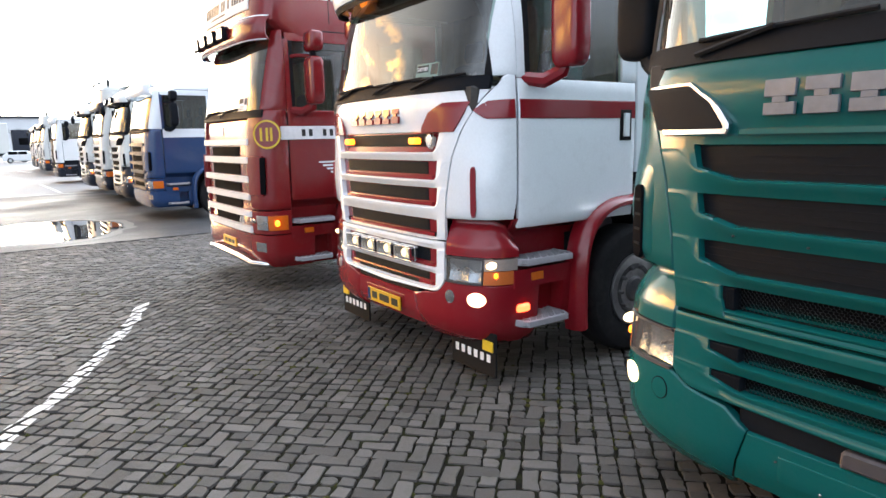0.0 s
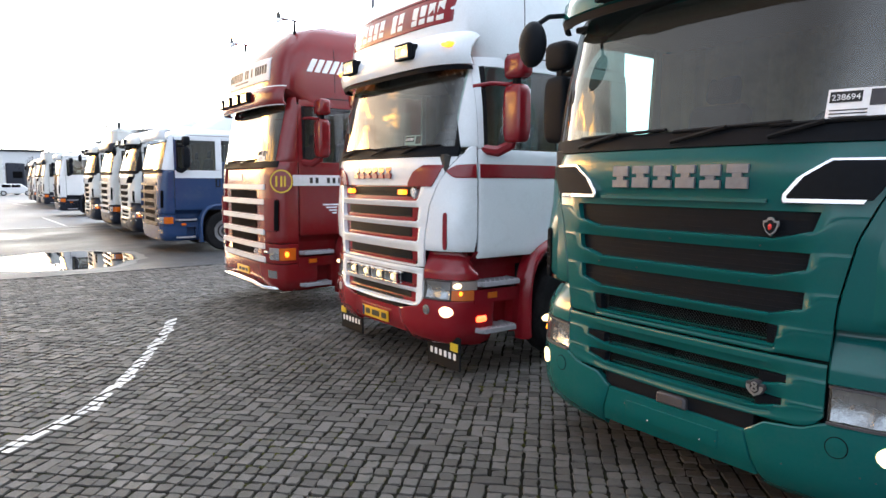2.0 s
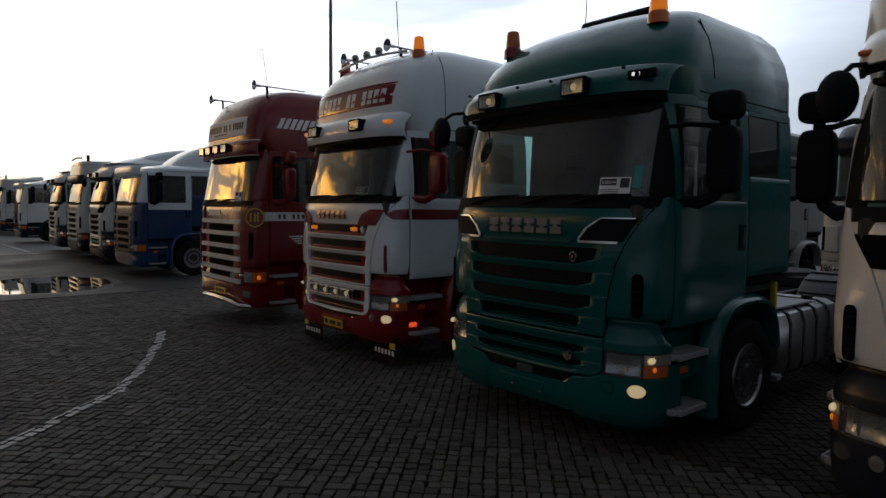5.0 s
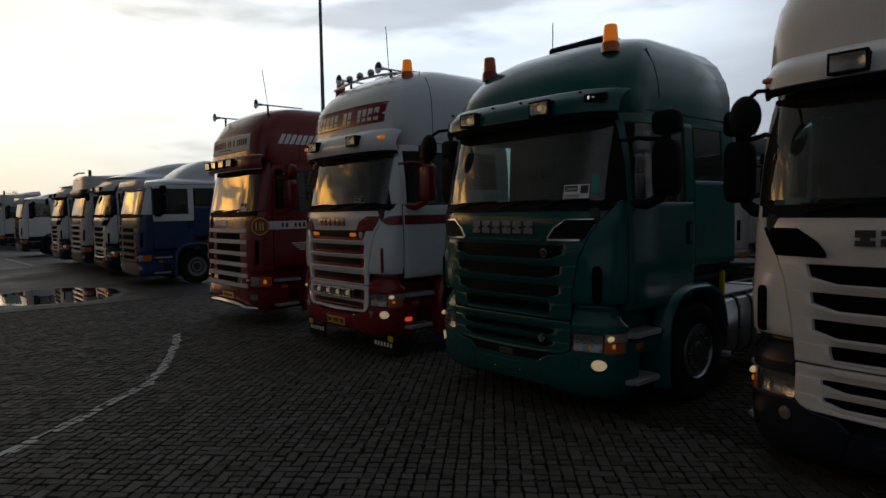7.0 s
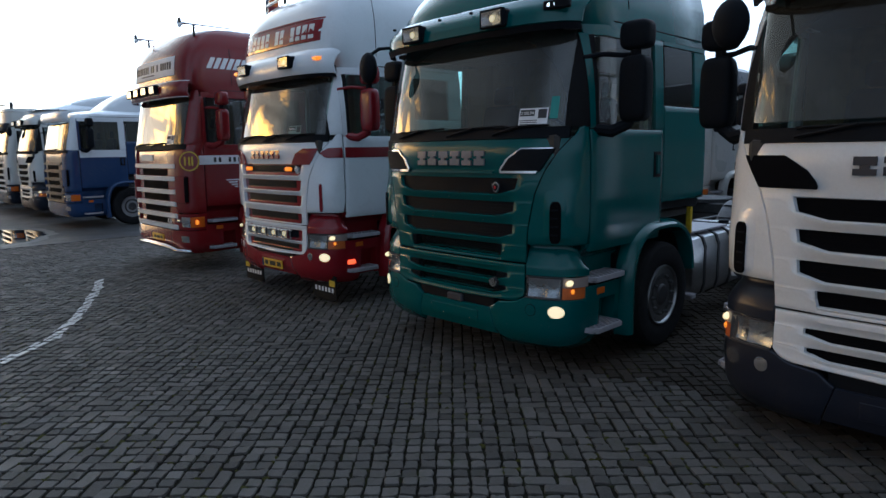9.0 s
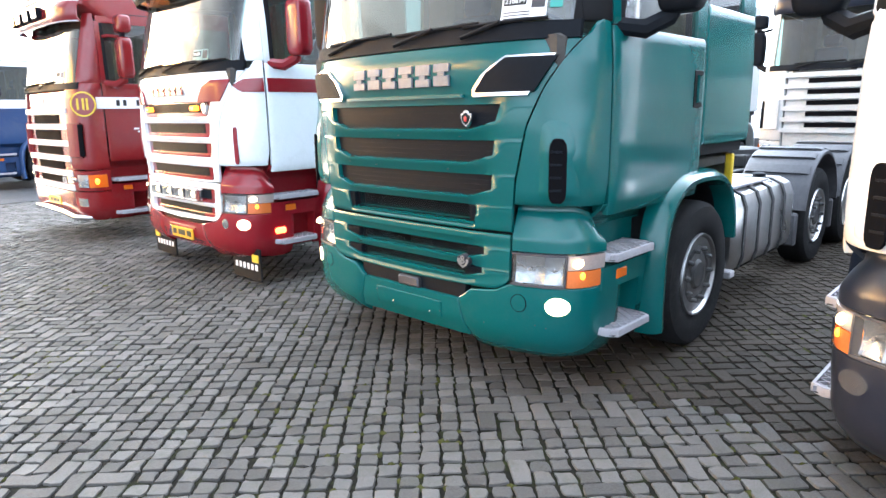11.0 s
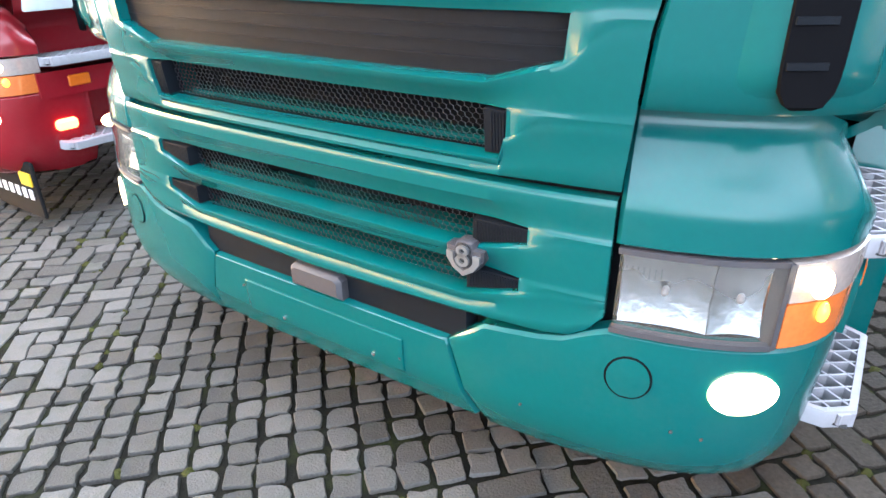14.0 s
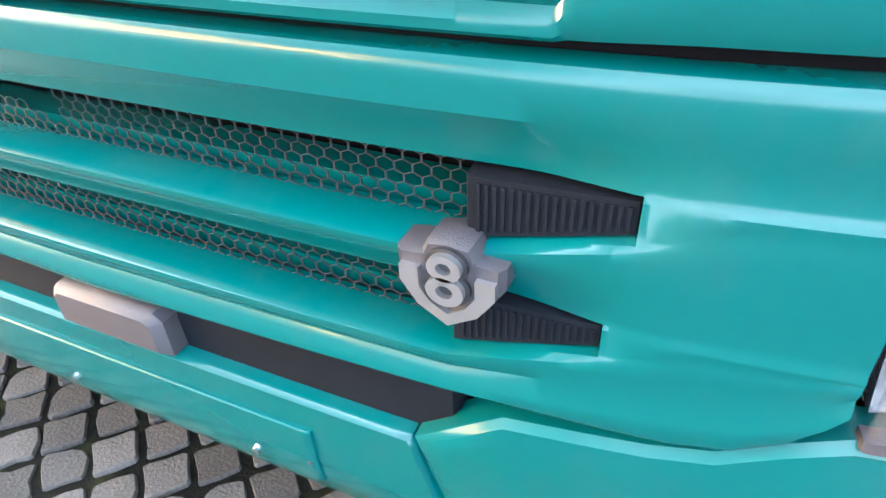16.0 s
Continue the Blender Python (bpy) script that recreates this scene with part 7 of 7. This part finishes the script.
def band(poly, cx, cy, half):
    """What of a polygon lies within the painted line."""
    best = min(range(len(LINE) - 1), key=lambda k: math.hypot((LINE[k][0] + LINE[k + 1][0]) / 2 - cx, (LINE[k][1] + LINE[k + 1][1]) / 2 - cy))
    (x0, y0), (x1, y1) = LINE[best], LINE[best + 1]
    l = math.hypot(x1 - x0, y1 - y0)
    nx, ny = (y1 - y0) / l, -(x1 - x0) / l
    for s in (1, -1):
        out = []
        for k, a in enumerate(poly):
            b = poly[(k + 1) % len(poly)]
            da, db = half - s * ((a[0] - x0) * nx + (a[1] - y0) * ny), half - s * ((b[0] - x0) * nx + (b[1] - y0) * ny)
            if da >= 0:
                out.append(a)
            if (da >= 0) != (db >= 0):
                t = da / (da - db)
                out.append((a[0] + t * (b[0] - a[0]), a[1] + t * (b[1] - a[1])))
        poly = out
        if not poly:
            break
    return poly


pavement = tagged(new("pavement"), "grey concrete paving bricks in herringbone bond with mossy joints", "pavement", kind="structure")
near_meshes = []
for k in range(10):
    L = 2 * BW if k < 6 else BW
    v, f = brick_shape(0, 0, L * 0.975, BW * 0.965, 0, 0.0, rng.uniform(-0.008, 0.008, (4, 2)), worn=True)
    me = bpy.data.meshes.new("brick")
    me.from_pydata(v, [], f)
    me.materials.append(brick_mat)
    near_meshes.append(me)
joined = ([], [])
soiled = ([], [])
painted = ([], [])
count = 0
span = 150
for c in range(-span, span):
    for r in range(-span, span):
        k = (c - r) % 4
        if k not in (0, 2):
            continue
        if k == 0:
            lx, ly, turn = (c + 1) * BW, (r + 0.5) * BW, 0.0
        else:
            lx, ly, turn = (c + 0.5) * BW, r * BW, math.pi / 2
        x, y = 3.0 + c45 * (lx - ly), 2.5 + c45 * (lx + ly)
        if not (G0 + 0.1 < x < G1 - 0.1 and H0 + 0.1 < y < H1 - 0.1):
            continue
        n = noise.noise(Vector((x * 0.55, y * 0.55, 0.0)))
        split = rng.random() < 0.62 + 0.9 * max(0.0, n) + (0.4 if 0.3 < (x - y) < 2.2 else 0.0)
        z0 = 0.004 * noise.noise(Vector((x * 0.8, y * 0.8, 5.0)))
        pieces = [(0.0, 2 * BW)] if not split else [(-BW / 2, BW), (BW / 2, BW)]
        for o, L in pieces:
            ang = math.pi / 4 + turn + rng.normal(0, 0.03)
            cx, cy = x + o * math.cos(math.pi / 4 + turn) + rng.normal(0, 0.003), y + o * math.sin(math.pi / 4 + turn) + rng.normal(0, 0.003)
            z = z0 + rng.uniform(-0.004, 0.004)
            L, wd = L * rng.uniform(0.93, 1.0), BW * rng.uniform(0.91, 1.0)
            if 1.25 < cx < 2.75 and 0.15 < cy < 2.7 and count < 300 and not on_line(cx, cy):
                me = near_meshes[rng.integers(0, 6) if L > 0.15 else rng.integers(6, 10)]
                ob = new("brick", me)
                ob.parent = pavement
                ob.location, ob.rotation_euler = (cx, cy, z), (rng.normal(0, 0.02), rng.normal(0, 0.02), ang)
                count += 1
                continue
            close = -1.5 < cx < 4.2 and -2.5 < cy < 3.6
            v, f = brick_shape(cx, cy, L, wd, ang, z, rng.uniform(-0.008, 0.008, (4, 2)), rng.normal(0, 0.012, 2), close)
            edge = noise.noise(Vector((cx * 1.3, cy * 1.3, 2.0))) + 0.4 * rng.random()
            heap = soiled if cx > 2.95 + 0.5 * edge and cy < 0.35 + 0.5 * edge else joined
            m = len(heap[0])
            heap[0].extend(v)
            heap[1].extend([[i + m for i in q] for q in f])
            if on_line(cx, cy) and rng.random() < 0.93:
                poly = [(v[i][0], v[i][1]) for i in range(2, len(v), 3)]
                poly = band(poly, cx, cy, 0.066 + rng.uniform(-0.020, 0.012))
                if len(poly) > 2:
                    m = len(painted[0])
                    painted[0].extend([(a, b, z + 0.0035) for a, b in poly])
                    painted[1].append(list(range(m, m + len(poly))))
tagged(obj("paving_bricks", joined, brick_mat, pavement, smooth=0), kind="stuff")
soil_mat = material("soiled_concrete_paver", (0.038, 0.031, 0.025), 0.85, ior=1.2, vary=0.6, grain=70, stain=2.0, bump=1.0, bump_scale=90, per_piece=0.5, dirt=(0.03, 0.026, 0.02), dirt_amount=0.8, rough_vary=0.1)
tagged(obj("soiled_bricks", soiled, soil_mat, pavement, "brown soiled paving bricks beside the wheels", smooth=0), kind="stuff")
tagged(obj("painted_line", painted, line_mat, pavement, "worn white painted line on the bricks", smooth=0), kind="stuff")

# moss swelling out of the joints, in patches
moss_mat = material("olive_moss", (0.036, 0.036, 0.012), 0.95, vary=0.5, grain=60, stain=3.0, bump=0.9, bump_scale=160, ior=1.1)
mv, mf = [], []
for k in range(9000):
    c, r = int(rng.integers(-70, 70)), int(rng.integers(-70, 70))
    lx, ly = c * BW + rng.normal(0, 0.006), r * BW + rng.normal(0, 0.006)
    if rng.random() < 0.7:
        if rng.random() < 0.5:
            lx += rng.uniform(-0.05, 0.05)
        else:
            ly += rng.uniform(-0.05, 0.05)
    x, y = 3.0 + c45 * (lx - ly), 2.5 + c45 * (lx + ly)
    if noise.noise(Vector((x * 0.9, y * 0.9, 9.0))) + 0.5 * noise.noise(Vector((x * 2.7, y * 2.7, 4.0))) < 0.08 or not (-3 < x < 6):
        continue
    rad, n = rng.uniform(0.012, 0.032), len(mv)
    mv.append((x, y, rng.uniform(0.003, 0.009)))
    turn = rng.uniform(0, 6.28)
    for i in range(7):
        t = turn + 2 * math.pi * i / 7
        rr = rad * rng.uniform(0.6, 1.25)
        mv.append((x + rr * math.cos(t), y + rr * math.sin(t), -0.0095))
        mf.append([n, n + 1 + i, n + 1 + (i + 1) % 7])
tagged(obj("moss", (mv, mf), moss_mat, pavement, "olive green moss in the joints", smooth=80), kind="stuff")
